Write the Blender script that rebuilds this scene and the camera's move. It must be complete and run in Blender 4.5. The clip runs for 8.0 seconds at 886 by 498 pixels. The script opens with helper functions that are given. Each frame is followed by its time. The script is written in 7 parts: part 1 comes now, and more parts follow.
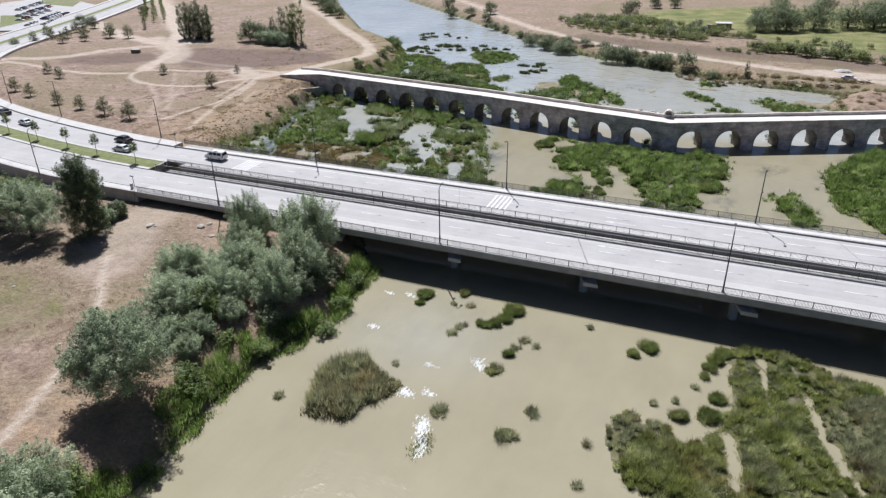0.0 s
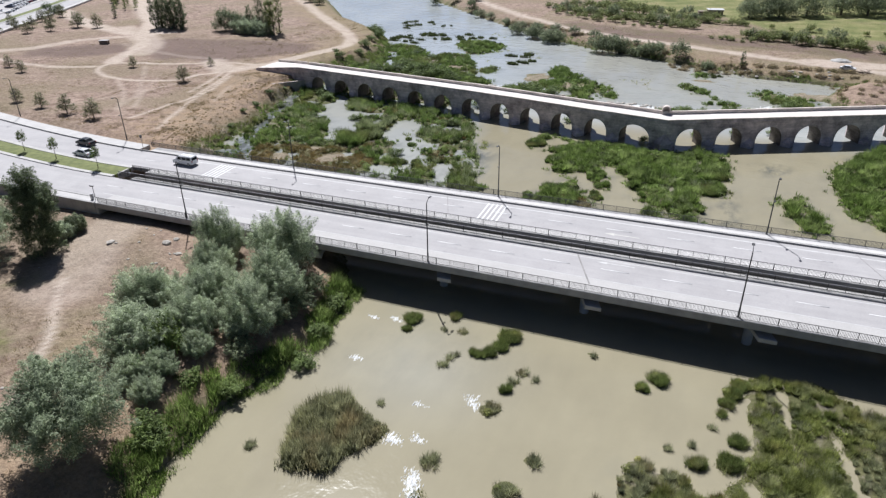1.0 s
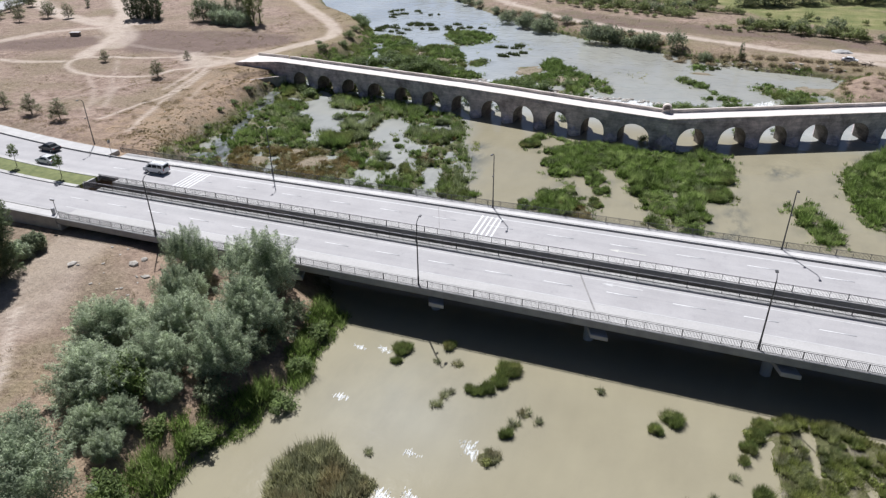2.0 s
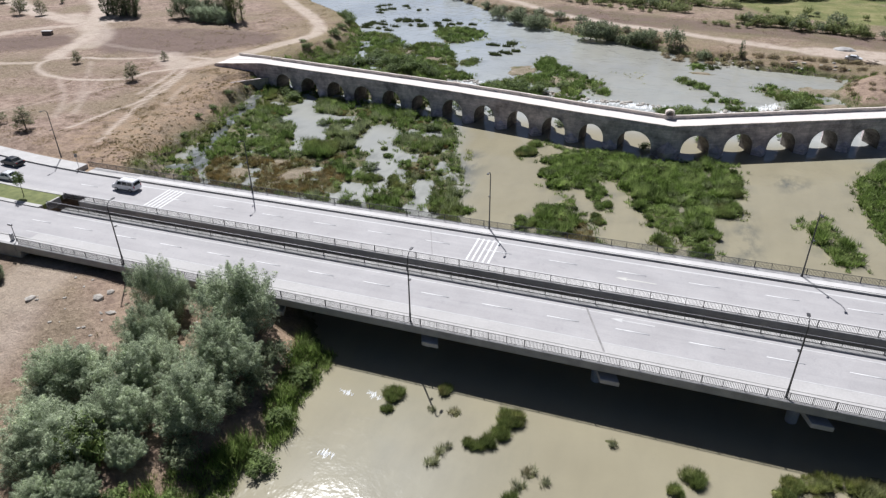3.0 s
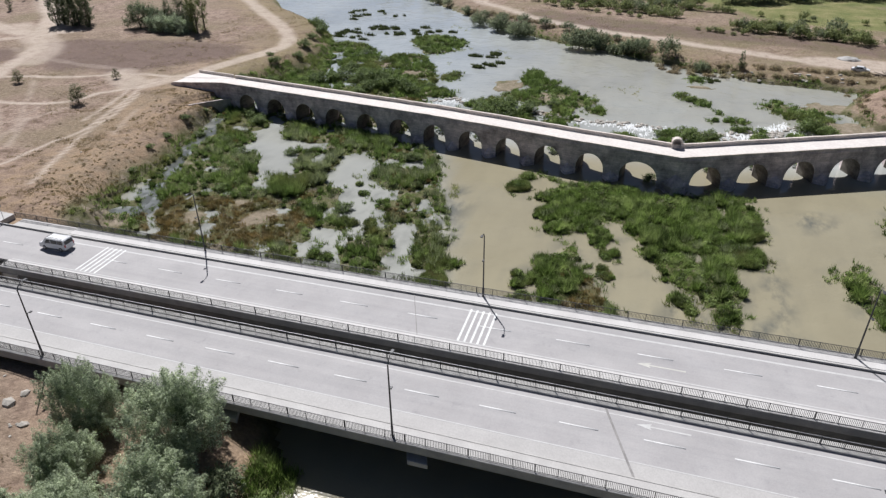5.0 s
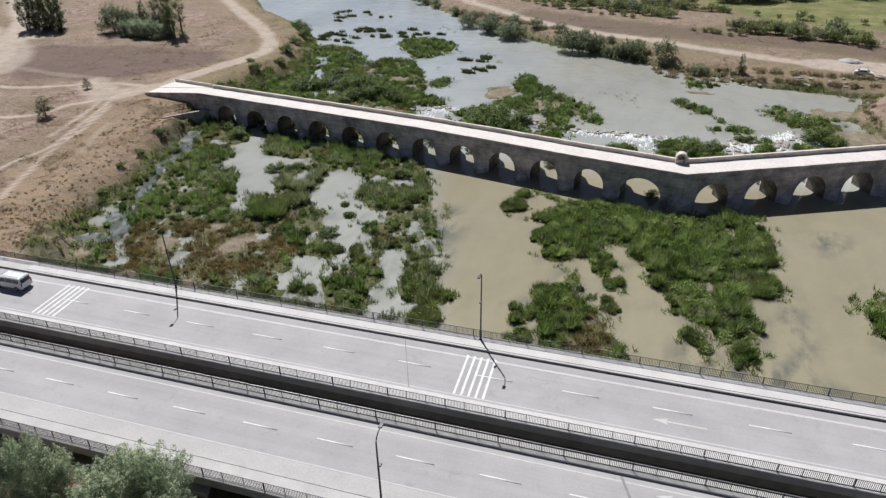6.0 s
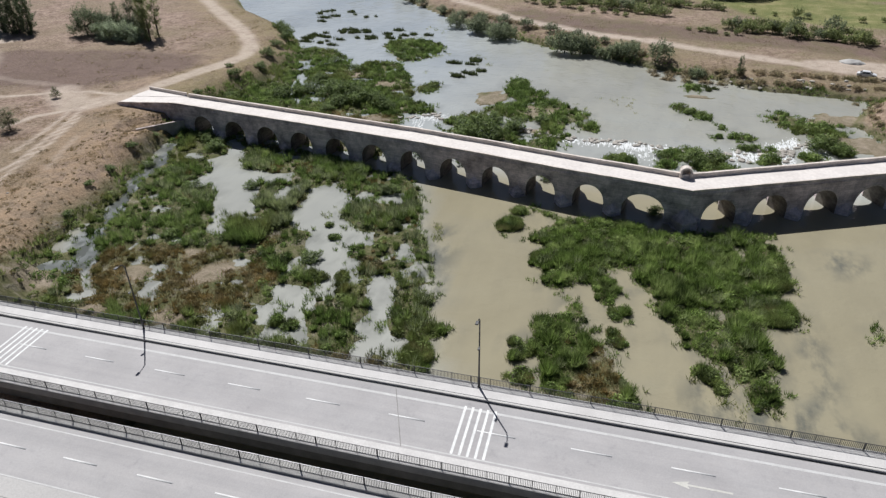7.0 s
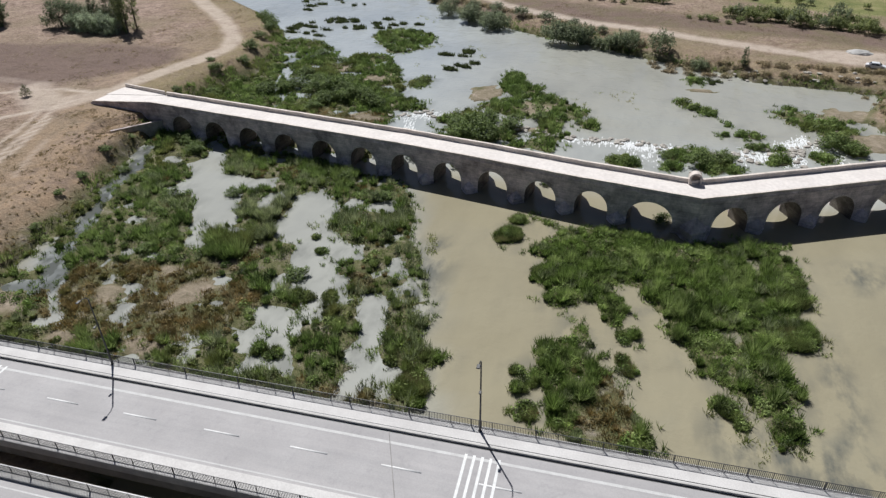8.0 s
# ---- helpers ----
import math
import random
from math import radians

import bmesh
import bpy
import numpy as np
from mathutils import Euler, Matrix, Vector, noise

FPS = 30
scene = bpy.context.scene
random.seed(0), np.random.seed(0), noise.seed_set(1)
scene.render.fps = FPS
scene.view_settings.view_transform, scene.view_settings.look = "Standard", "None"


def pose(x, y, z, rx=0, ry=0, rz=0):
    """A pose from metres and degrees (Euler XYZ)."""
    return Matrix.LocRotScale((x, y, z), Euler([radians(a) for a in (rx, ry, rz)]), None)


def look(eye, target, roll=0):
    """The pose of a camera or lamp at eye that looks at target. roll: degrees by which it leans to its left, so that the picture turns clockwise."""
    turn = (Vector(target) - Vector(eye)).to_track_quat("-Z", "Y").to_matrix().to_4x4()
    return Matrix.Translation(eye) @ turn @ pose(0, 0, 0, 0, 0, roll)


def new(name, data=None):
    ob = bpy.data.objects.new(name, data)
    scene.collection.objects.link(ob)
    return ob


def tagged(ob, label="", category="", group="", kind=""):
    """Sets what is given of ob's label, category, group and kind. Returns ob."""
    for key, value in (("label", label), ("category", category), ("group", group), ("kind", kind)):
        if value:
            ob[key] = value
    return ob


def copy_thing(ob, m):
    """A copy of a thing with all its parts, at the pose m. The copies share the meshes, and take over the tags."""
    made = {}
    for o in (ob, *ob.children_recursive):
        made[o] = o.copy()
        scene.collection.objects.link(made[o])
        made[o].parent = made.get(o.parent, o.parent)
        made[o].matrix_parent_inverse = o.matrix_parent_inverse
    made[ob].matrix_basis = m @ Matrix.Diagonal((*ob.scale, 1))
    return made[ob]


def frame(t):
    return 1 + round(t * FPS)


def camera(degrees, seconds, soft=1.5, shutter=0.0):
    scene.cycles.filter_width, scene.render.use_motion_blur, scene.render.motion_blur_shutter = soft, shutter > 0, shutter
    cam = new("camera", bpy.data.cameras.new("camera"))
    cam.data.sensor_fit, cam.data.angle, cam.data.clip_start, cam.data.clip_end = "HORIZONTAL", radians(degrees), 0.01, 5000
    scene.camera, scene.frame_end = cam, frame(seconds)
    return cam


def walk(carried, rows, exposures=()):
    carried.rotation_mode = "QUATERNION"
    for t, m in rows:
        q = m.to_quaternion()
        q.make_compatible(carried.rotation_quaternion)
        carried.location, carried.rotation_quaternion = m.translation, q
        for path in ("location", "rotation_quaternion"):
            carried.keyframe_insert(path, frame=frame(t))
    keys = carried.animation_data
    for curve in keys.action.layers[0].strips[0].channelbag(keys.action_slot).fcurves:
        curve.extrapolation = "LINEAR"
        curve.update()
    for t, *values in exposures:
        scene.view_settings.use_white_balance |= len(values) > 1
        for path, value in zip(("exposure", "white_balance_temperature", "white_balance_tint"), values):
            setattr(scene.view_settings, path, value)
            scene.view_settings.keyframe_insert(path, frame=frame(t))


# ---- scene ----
cam = camera(67.0, 8.0, 1.35)
PATH = [
    (0, (2.334, -6.276, 48.577), (1.625, -4.631, 47.688), -0.8),
    (0.5, (0.332, -2.043, 48.728), (-0.353, -0.398, 47.819), -0.8),
    (1, (-1.626, 2.218, 48.999), (-2.288, 3.86, 48.07), -0.8),
    (1.5, (-3.406, 6.169, 49.268), (-4.048, 7.808, 48.319), -0.8),
    (3, (-8.645, 18.279, 50.362), (-9.235, 19.912, 49.369), -0.8),
    (3.5, (-10.246, 22.192, 50.663), (-10.823, 23.828, 49.667), -0.8),
    (4, (-11.878, 26.345, 50.93), (-12.442, 27.985, 49.933), -0.8),
    (4.5, (-13.398, 30.215, 51.198), (-13.947, 31.857, 50.197), -0.8),
    (4.7, (-13.982, 31.799, 51.256), (-14.524, 33.442, 50.253), -0.8),
    (6, (-17.806, 42.478, 51.979), (-18.306, 44.124, 50.959), -1.0),
    (6.5, (-19.238, 46.378, 52.201), (-19.718, 48.026, 51.174), -1.0),
    (7, (-20.543, 50.27, 52.424), (-21.008, 51.916, 51.388), -1.1),
    (7.5, (-21.72, 53.936, 52.638), (-22.17, 55.573, 51.581), -1.2),
    (8, (-22.941, 57.701, 52.805), (-23.377, 59.328, 51.727), -1.2),
]
walk(cam, [(t, look(eye, target, roll)) for t, eye, target, roll in PATH], [(0, 0.32, 6060, 11), (2, 0.26, 6080, 11), (4, 0.17, 6180, 11), (6, -0.01, 6270, 10), (8, -0.03, 6270, 9)])

# ---- world and sun ----
SUN = Vector((-3.7, 5.0, 8.4)).normalized()
world = bpy.data.worlds.new("world")
scene.world = world
world.use_nodes = True
wn = world.node_tree
sky = wn.nodes.new("ShaderNodeTexSky")
sky.sky_type = "NISHITA"
sky.sun_disc = False
sky.sun_elevation = math.asin(SUN.z)
sky.sun_rotation = math.atan2(SUN.x, SUN.y)
sky.altitude = 1200
sky.air_density = 0.55
sky.dust_density = 2.0
sky.ozone_density = 1.0
wn.nodes["Background"].inputs["Strength"].default_value = 0.05
wn.links.new(sky.outputs[0], wn.nodes["Background"].inputs["Color"])
sun_lamp = bpy.data.lights.new("sun", "SUN")
sun_lamp.energy, sun_lamp.angle, sun_lamp.color = 5.6, radians(0.55), (1.0, 0.975, 0.945)
sun = new("sun", sun_lamp)
sun.matrix_world = look((0, 0, 200), Vector((0, 0, 200)) - SUN)
scene.view_settings.exposure = 0.0

# ---- materials ----


class Nodes:
    """A material under construction: short names for the nodes that are used over and over."""

    def __init__(self, name):
        self.m = bpy.data.materials.new(name)
        self.m.use_nodes = True
        self.t = self.m.node_tree
        self.b = self.t.nodes["Principled BSDF"]
        self.out = self.t.nodes["Material Output"]
        self.pos = self.t.nodes.new("ShaderNodeNewGeometry").outputs["Position"]

    def link(self, a, b):
        self.t.links.new(a, b)

    def noise(self, scale, detail=4, rough=0.55, vec=None, stretch=None):
        n = self.t.nodes.new("ShaderNodeTexNoise")
        n.inputs["Scale"].default_value, n.inputs["Detail"].default_value = scale, detail
        n.inputs["Roughness"].default_value = rough
        src = vec or self.pos
        if stretch:
            mp = self.t.nodes.new("ShaderNodeMapping")
            mp.inputs["Scale"].default_value = stretch
            self.link(src, mp.inputs["Vector"])
            src = mp.outputs[0]
        self.link(src, n.inputs["Vector"])
        return n.outputs["Fac"]

    def ramp(self, fac, stops):
        r = self.t.nodes.new("ShaderNodeValToRGB")
        el = r.color_ramp.elements
        while len(el) < len(stops):
            el.new(0.5)
        for e, (p, c) in zip(el, stops):
            e.position = p
            e.color = (*c, 1) if len(c) == 3 else c
        self.link(fac, r.inputs[0])
        return r.outputs[0]

    def mix(self, fac, a, b, mode="MIX"):
        n = self.t.nodes.new("ShaderNodeMix")
        n.data_type, n.blend_type = "RGBA", mode
        for sock, v in ((n.inputs[0], fac), (n.inputs[6], a), (n.inputs[7], b)):
            if hasattr(v, "default_value"):
                self.link(v, sock)
            else:
                sock.default_value = (*v, 1) if isinstance(v, tuple) else v
        return n.outputs[2]

    def maths(self, op, a, b=0.0, clamp=False):
        n = self.t.nodes.new("ShaderNodeMath")
        n.operation, n.use_clamp = op, clamp
        for sock, v in ((n.inputs[0], a), (n.inputs[1], b)):
            if hasattr(v, "default_value"):
                self.link(v, sock)
            else:
                sock.default_value = v
        return n.outputs[0]

    def attr(self, name):
        n = self.t.nodes.new("ShaderNodeAttribute")
        n.attribute_name = name
        s = self.t.nodes.new("ShaderNodeSeparateColor")
        self.link(n.outputs["Color"], s.inputs[0])
        return s.outputs[0], s.outputs[1], s.outputs[2]

    def island(self):
        return self.t.nodes.new("ShaderNodeNewGeometry").outputs["Random Per Island"]

    def each(self):
        return self.t.nodes.new("ShaderNodeObjectInfo").outputs["Random"]

    def bump(self, height, strength, distance):
        n = self.t.nodes.new("ShaderNodeBump")
        n.inputs["Strength"].default_value, n.inputs["Distance"].default_value = strength, distance
        self.link(height, n.inputs["Height"])
        self.link(n.outputs[0], self.b.inputs["Normal"])

    def done(self, colour, rough=0.8, metal=0.0, spec=0.5):
        if hasattr(colour, "default_value"):
            self.link(colour, self.b.inputs["Base Color"])
        else:
            self.b.inputs["Base Color"].default_value = (*colour, 1)
        self.b.inputs["Roughness"].default_value = rough
        self.b.inputs["Metallic"].default_value = metal
        self.b.inputs["Specular IOR Level"].default_value = spec
        return self.m


def plain(name, c1, c2, scale=1.0, rough=0.8, metal=0.0, bump=0.0, fine=9.0, spec=0.5):
    """Two colours blended by coarse noise, darkened a little by fine grain."""
    n = Nodes(name)
    col = n.ramp(n.noise(scale, 5), [(0.32, c1), (0.68, c2)])
    grain = n.noise(scale * fine, 3)
    col = n.mix(0.35, col, n.ramp(grain, [(0.3, (0.55, 0.55, 0.55)), (0.7, (1, 1, 1))]), "MULTIPLY")
    if bump:
        n.bump(grain, 0.6, bump)
    return n.done(col, rough, metal, spec)


def leafy(name, dark, light, dry=None, shine=0.35, patch=0.25, pale=None, deep=None):
    """Leaves and blades: colour varies by blade and by patch, and some light shines through."""
    n = Nodes(name)
    col = n.ramp(n.island(), [(0.0, dark), (1.0, light)])
    if dry:
        col = n.mix(n.ramp(n.noise(patch, 3), [(0.5, (0, 0, 0)), (0.66, (0.85, 0.85, 0.85))]), col, dry)
    if pale:
        col = n.mix(n.ramp(n.noise(0.33, 4, 0.65), [(0.48, (0, 0, 0)), (0.62, (0.85, 0.85, 0.85))]), col, pale)
    if deep:
        col = n.mix(n.ramp(n.noise(0.21, 4, 0.65, stretch=(1.1, 0.9, 0.3)), [(0.55, (0, 0, 0)), (0.68, (0.85, 0.85, 0.85))]), col, deep)
    big = n.ramp(n.noise(0.6, 4, 0.65), [(0.32, (0.42, 0.44, 0.42)), (0.68, (1.3, 1.28, 1.2))])
    col = n.mix(1.0, col, big, "MULTIPLY")
    m = n.done(col, 0.65, 0, 0.25)
    tr = n.t.nodes.new("ShaderNodeBsdfTranslucent")
    n.link(col, tr.inputs[0])
    mixer = n.t.nodes.new("ShaderNodeMixShader")
    mixer.inputs[0].default_value = shine
    n.link(n.b.outputs[0], mixer.inputs[1])
    n.link(tr.outputs[0], mixer.inputs[2])
    n.link(mixer.outputs[0], n.out.inputs[0])
    return m


def ground_material():
    n = Nodes("earth_and_dry_grass")
    path, green, soil = n.attr("cover")
    mud, field, slope = n.attr("cover_b")
    coarse, mid, fine = n.noise(0.05, 5), n.noise(0.4, 6, 0.65), n.noise(3.0, 5, 0.7)
    col = n.ramp(mid, [(0.30, (0.175, 0.122, 0.094)), (0.46, (0.28, 0.205, 0.163)), (0.68, (0.405, 0.31, 0.254))])
    col = n.mix(n.ramp(coarse, [(0.42, (0, 0, 0)), (0.62, (1, 1, 1))]), col, n.ramp(fine, [(0.3, (0.175, 0.135, 0.092)), (0.7, (0.33, 0.262, 0.188))]))
    mottle = n.ramp(n.noise(1.3, 6, 0.75), [(0.36, (0.45, 0.42, 0.39)), (0.62, (1.18, 1.18, 1.16))])
    col = n.mix(0.65, col, mottle, "MULTIPLY")
    reddish = n.maths("MULTIPLY", slope, n.ramp(mid, [(0.35, (0, 0, 0)), (0.6, (1, 1, 1))]))
    col = n.mix(reddish, col, n.ramp(fine, [(0.3, (0.215, 0.148, 0.094)), (0.7, (0.41, 0.30, 0.202))]))
    col = n.mix(n.maths("MULTIPLY", soil, n.ramp(mid, [(0.2, (0.5, 0.5, 0.5)), (0.6, (1, 1, 1))])), col,
                n.ramp(fine, [(0.3, (0.11, 0.077, 0.063)), (0.7, (0.20, 0.143, 0.12))]))
    gfac = n.maths("MULTIPLY", green, n.ramp(mid, [(0.28, (0, 0, 0)), (0.55, (1, 1, 1))]))
    col = n.mix(gfac, col, n.ramp(fine, [(0.3, (0.095, 0.1, 0.035)), (0.7, (0.21, 0.195, 0.085))]))
    col = n.mix(field, col, n.ramp(n.noise(0.12, 5, 0.6), [(0.3, (0.10, 0.125, 0.042)), (0.5, (0.175, 0.18, 0.07)), (0.72, (0.29, 0.255, 0.13))]))
    pfac = n.maths("MULTIPLY", path, n.ramp(mid, [(0.25, (0.5, 0.5, 0.5)), (0.55, (0.92, 0.92, 0.92))]))
    col = n.mix(pfac, col, n.ramp(fine, [(0.25, (0.42, 0.345, 0.285)), (0.75, (0.56, 0.475, 0.40))]))
    col = n.mix(mud, col, n.ramp(mid, [(0.3, (0.07, 0.08, 0.03)), (0.52, (0.13, 0.125, 0.06)), (0.7, (0.27, 0.235, 0.19))]))
    n.bump(n.maths("ADD", fine, n.maths("MULTIPLY", mid, 2.0)), 1.0, 0.22)
    return n.done(col, 0.95, 0, 0.2)


def water_material():
    n = Nodes("silty_river_water")
    big = n.noise(0.035, 4, 0.6)
    streak = n.noise(0.16, 4, 0.6, stretch=(1.6, 0.55, 1))
    silt_sky_mix, still, weed = n.attr("silt_sky_mix")
    col = n.ramp(big, [(0.3, (0.264, 0.236, 0.160)), (0.55, (0.298, 0.268, 0.184)), (0.75, (0.256, 0.243, 0.182))])
    # where silt is low, a bluish colour stands for reflected sky
    col = n.mix(silt_sky_mix, n.ramp(big, [(0.3, (0.335, 0.37, 0.395)), (0.7, (0.445, 0.475, 0.485))]), col)
    col = n.mix(0.5, col, n.ramp(streak, [(0.3, (0.86, 0.86, 0.88)), (0.62, (1, 1, 1))]), "MULTIPLY")
    sunk = n.maths("MULTIPLY", weed, n.ramp(n.noise(0.3, 5, 0.6, stretch=(1, 0.5, 1)), [(0.42, (0, 0, 0)), (0.6, (1, 1, 1))]))
    sunk = n.maths("MAXIMUM", sunk, n.maths("SUBTRACT", weed, 1.0))
    col = n.mix(sunk, col, (0.10, 0.105, 0.095))
    rip = n.noise(2.2, 3, 0.6)
    swell = n.noise(0.5, 3, 0.5)
    calm = n.ramp(n.noise(0.22, 4, 0.6), [(0.46, (0.1, 0.1, 0.1)), (0.62, (1, 1, 1))])
    h = n.maths("MULTIPLY", n.maths("ADD", rip, n.maths("MULTIPLY", swell, 2.0)), calm)
    n.bump(n.maths("MULTIPLY", h, still), 0.5, 0.08)
    n.b.inputs["IOR"].default_value = 1.33
    return n.done(col, 0.085, 0, 0.6)


def stone_material(name, c1, c2, c3, course, stains=0.9):
    n = Nodes(name)
    br = n.t.nodes.new("ShaderNodeTexBrick")
    br.inputs["Scale"].default_value = 1.0
    br.inputs["Brick Width"].default_value, br.inputs["Row Height"].default_value = course * 2.1, course
    br.inputs["Mortar Size"].default_value = 0.025
    br.inputs["Color1"].default_value, br.inputs["Color2"].default_value = (*c1, 1), (*c2, 1)
    br.inputs["Mortar"].default_value = (*c3, 1)
    mp = n.t.nodes.new("ShaderNodeMapping")
    mp.inputs["Rotation"].default_value = (radians(90), 0, 0)
    n.link(n.pos, mp.inputs["Vector"])
    n.link(mp.outputs[0], br.inputs["Vector"])
    stain = n.noise(0.3, 7, 0.72)
    col = n.mix(stains, br.outputs["Color"], n.ramp(stain, [(0.36, (0.3, 0.285, 0.285)), (0.48, (0.72, 0.7, 0.7)), (0.6, (1.14, 1.12, 1.1))]), "MULTIPLY")
    streaks = n.noise(1.0, 4, 0.6, stretch=(0.25, 0.25, 2.2))
    col = n.mix(stains * 0.55, col, n.ramp(streaks, [(0.35, (0.5, 0.49, 0.48)), (0.6, (1.05, 1.05, 1.05))]), "MULTIPLY")
    fine = n.noise(5, 4, 0.7)
    col = n.mix(0.4, col, n.ramp(fine, [(0.3, (0.6, 0.6, 0.6)), (0.7, (1, 1, 1))]), "MULTIPLY")
    n.bump(n.maths("SUBTRACT", fine, n.maths("MULTIPLY", br.outputs["Fac"], 0.5)), 0.7, 0.05)
    return n.done(col, 0.9, 0, 0.3)


def asphalt_material():
    """Sun-bleached asphalt with wheel tracks and seams drawn out along the road, patches and grain."""
    n = Nodes("bleached_asphalt")
    col = n.ramp(n.noise(0.22, 5), [(0.32, (0.360, 0.346, 0.345)), (0.68, (0.410, 0.395, 0.393))])
    tracks = n.noise(1.0, 4, 0.6, stretch=(0.018, 0.75, 1))
    col = n.mix(0.75, col, n.ramp(tracks, [(0.34, (0.89, 0.893, 0.9)), (0.6, (1.03, 1.025, 1.025))]), "MULTIPLY")
    spots = n.noise(0.9, 5, 0.7)
    col = n.mix(0.6, col, n.ramp(spots, [(0.28, (0.8, 0.8, 0.81)), (0.42, (1, 1, 1)), (0.72, (1.06, 1.05, 1.04))]), "MULTIPLY")
    grain = n.noise(9, 3)
    col = n.mix(0.3, col, n.ramp(grain, [(0.3, (0.6, 0.6, 0.6)), (0.7, (1, 1, 1))]), "MULTIPLY")
    n.bump(grain, 0.6, 0.01)
    return n.done(col, 0.85)


EARTH = ground_material()
WATER = water_material()
ASPHALT = asphalt_material()
CONCRETE = plain("weathered_concrete", (0.40, 0.385, 0.37), (0.52, 0.505, 0.48), 0.6, 0.85, bump=0.01, fine=12)
SIDEWALK = plain("dusty_sidewalk_concrete", (0.44, 0.424, 0.41), (0.52, 0.503, 0.486), 0.5, 0.85, bump=0.01, fine=14)
PALE_CONCRETE = plain("pale_paving_concrete", (0.54, 0.52, 0.505), (0.63, 0.61, 0.592), 0.5, 0.85, bump=0.01, fine=14)
FASCIA = plain("grey_beam_concrete", (0.30, 0.295, 0.29), (0.40, 0.39, 0.38), 0.7, 0.85, bump=0.01, fine=12)
# beam concrete toned down so the deep shade under the decks is in its colour
GIRDER = plain("shade_darkened_beam_concrete", (0.15, 0.148, 0.145), (0.22, 0.215, 0.21), 0.7, 0.9, bump=0.01, fine=12)
PAINT = plain("worn_white_road_paint", (0.62, 0.62, 0.61), (0.80, 0.80, 0.79), 1.2, 0.7, fine=10)
DASH_PAINT = plain("scuffed_lane_paint", (0.54, 0.535, 0.525), (0.68, 0.675, 0.665), 1.2, 0.75, fine=10)
FAINT_PAINT = plain("faded_road_paint", (0.50, 0.49, 0.48), (0.58, 0.575, 0.565), 1.2, 0.8, fine=10)
DUSTY = plain("dusty_road_shoulder", (0.43, 0.414, 0.402), (0.48, 0.464, 0.45), 0.3, 0.9, fine=24)
ARROW_PAINT = plain("yellowed_road_paint", (0.50, 0.488, 0.45), (0.60, 0.585, 0.54), 1.0, 0.8, fine=10)
JOINT = plain("rubber_joint", (0.20, 0.19, 0.185), (0.32, 0.305, 0.295), 1.0, 0.8)
STEEL = plain("dark_painted_steel", (0.05, 0.05, 0.052), (0.085, 0.085, 0.088), 1.5, 0.5, 0.3)
GALV = plain("grey_galvanised_steel", (0.30, 0.30, 0.31), (0.40, 0.40, 0.41), 2.0, 0.5, 0.5)
STONE = stone_material("old_grey_ashlar", (0.84, 0.73, 0.72), (0.74, 0.645, 0.635), (0.66, 0.575, 0.565), 0.38, 0.8)
RING_STONE = stone_material("paler_arch_stones", (0.84, 0.75, 0.72), (0.74, 0.66, 0.635), (0.6, 0.53, 0.51), 0.38)
# vault stone darkened in colour to stand for the shade inside the arches
VAULT_STONE = stone_material("shade_darkened_vault_stone", (0.26, 0.235, 0.205), (0.20, 0.18, 0.155), (0.15, 0.135, 0.12), 0.3)
PALE_STONE = stone_material("restored_pale_ashlar", (0.78, 0.70, 0.635), (0.72, 0.645, 0.58), (0.60, 0.54, 0.49), 0.42, 0.35)
PAVING = plain("pale_limestone_paving", (0.63, 0.58, 0.545), (0.71, 0.66, 0.62), 0.35, 0.85, fine=5)
ROCK = plain("river_boulder", (0.30, 0.275, 0.24), (0.50, 0.46, 0.41), 1.2, 0.9, bump=0.05, fine=5)
FOAM = plain("white_water_foam", (0.55, 0.56, 0.56), (0.78, 0.79, 0.79), 2.0, 0.5, bump=0.05, fine=4)
BARK = plain("grey_brown_bark", (0.09, 0.072, 0.055), (0.18, 0.15, 0.12), 2.5, 0.95, bump=0.03, fine=5)
WILLOW = leafy("silver_green_willow_leaves", (0.20, 0.26, 0.15), (0.68, 0.75, 0.55), shine=0.42, deep=(0.17, 0.235, 0.115))
DEEP_WILLOW = leafy("deep_green_willow_leaves", (0.15, 0.20, 0.115), (0.50, 0.57, 0.40), shine=0.4, deep=(0.12, 0.17, 0.085))
BUSH = leafy("dull_grey_green_leaves", (0.11, 0.14, 0.075), (0.38, 0.43, 0.27), shine=0.4)
POPLAR = leafy("dark_poplar_leaves", (0.07, 0.10, 0.05), (0.24, 0.295, 0.15))
DARKREED = leafy("dark_waterside_weeds", (0.05, 0.068, 0.028), (0.16, 0.19, 0.08))
CONIFER = leafy("olive_green_needles", (0.12, 0.13, 0.07), (0.36, 0.36, 0.20), shine=0.3)
FRESH = leafy("fresh_green_leaves", (0.09, 0.14, 0.04), (0.24, 0.31, 0.10))
ORCHARD = leafy("yellow_green_orchard_leaves", (0.13, 0.17, 0.06), (0.42, 0.46, 0.20), shine=0.4)
REED = leafy("green_reed_blades", (0.06, 0.098, 0.028), (0.29, 0.41, 0.12), dry=(0.24, 0.24, 0.09), patch=0.06, shine=0.4, pale=(0.36, 0.45, 0.17), deep=(0.045, 0.078, 0.025))
ISLEREED = leafy("lush_green_reed_blades", (0.075, 0.12, 0.03), (0.33, 0.45, 0.13), shine=0.42, pale=(0.45, 0.54, 0.22), deep=(0.055, 0.085, 0.028))
GREYREED = leafy("grey_green_rush_blades", (0.14, 0.17, 0.08), (0.47, 0.53, 0.29), pale=(0.49, 0.53, 0.32))
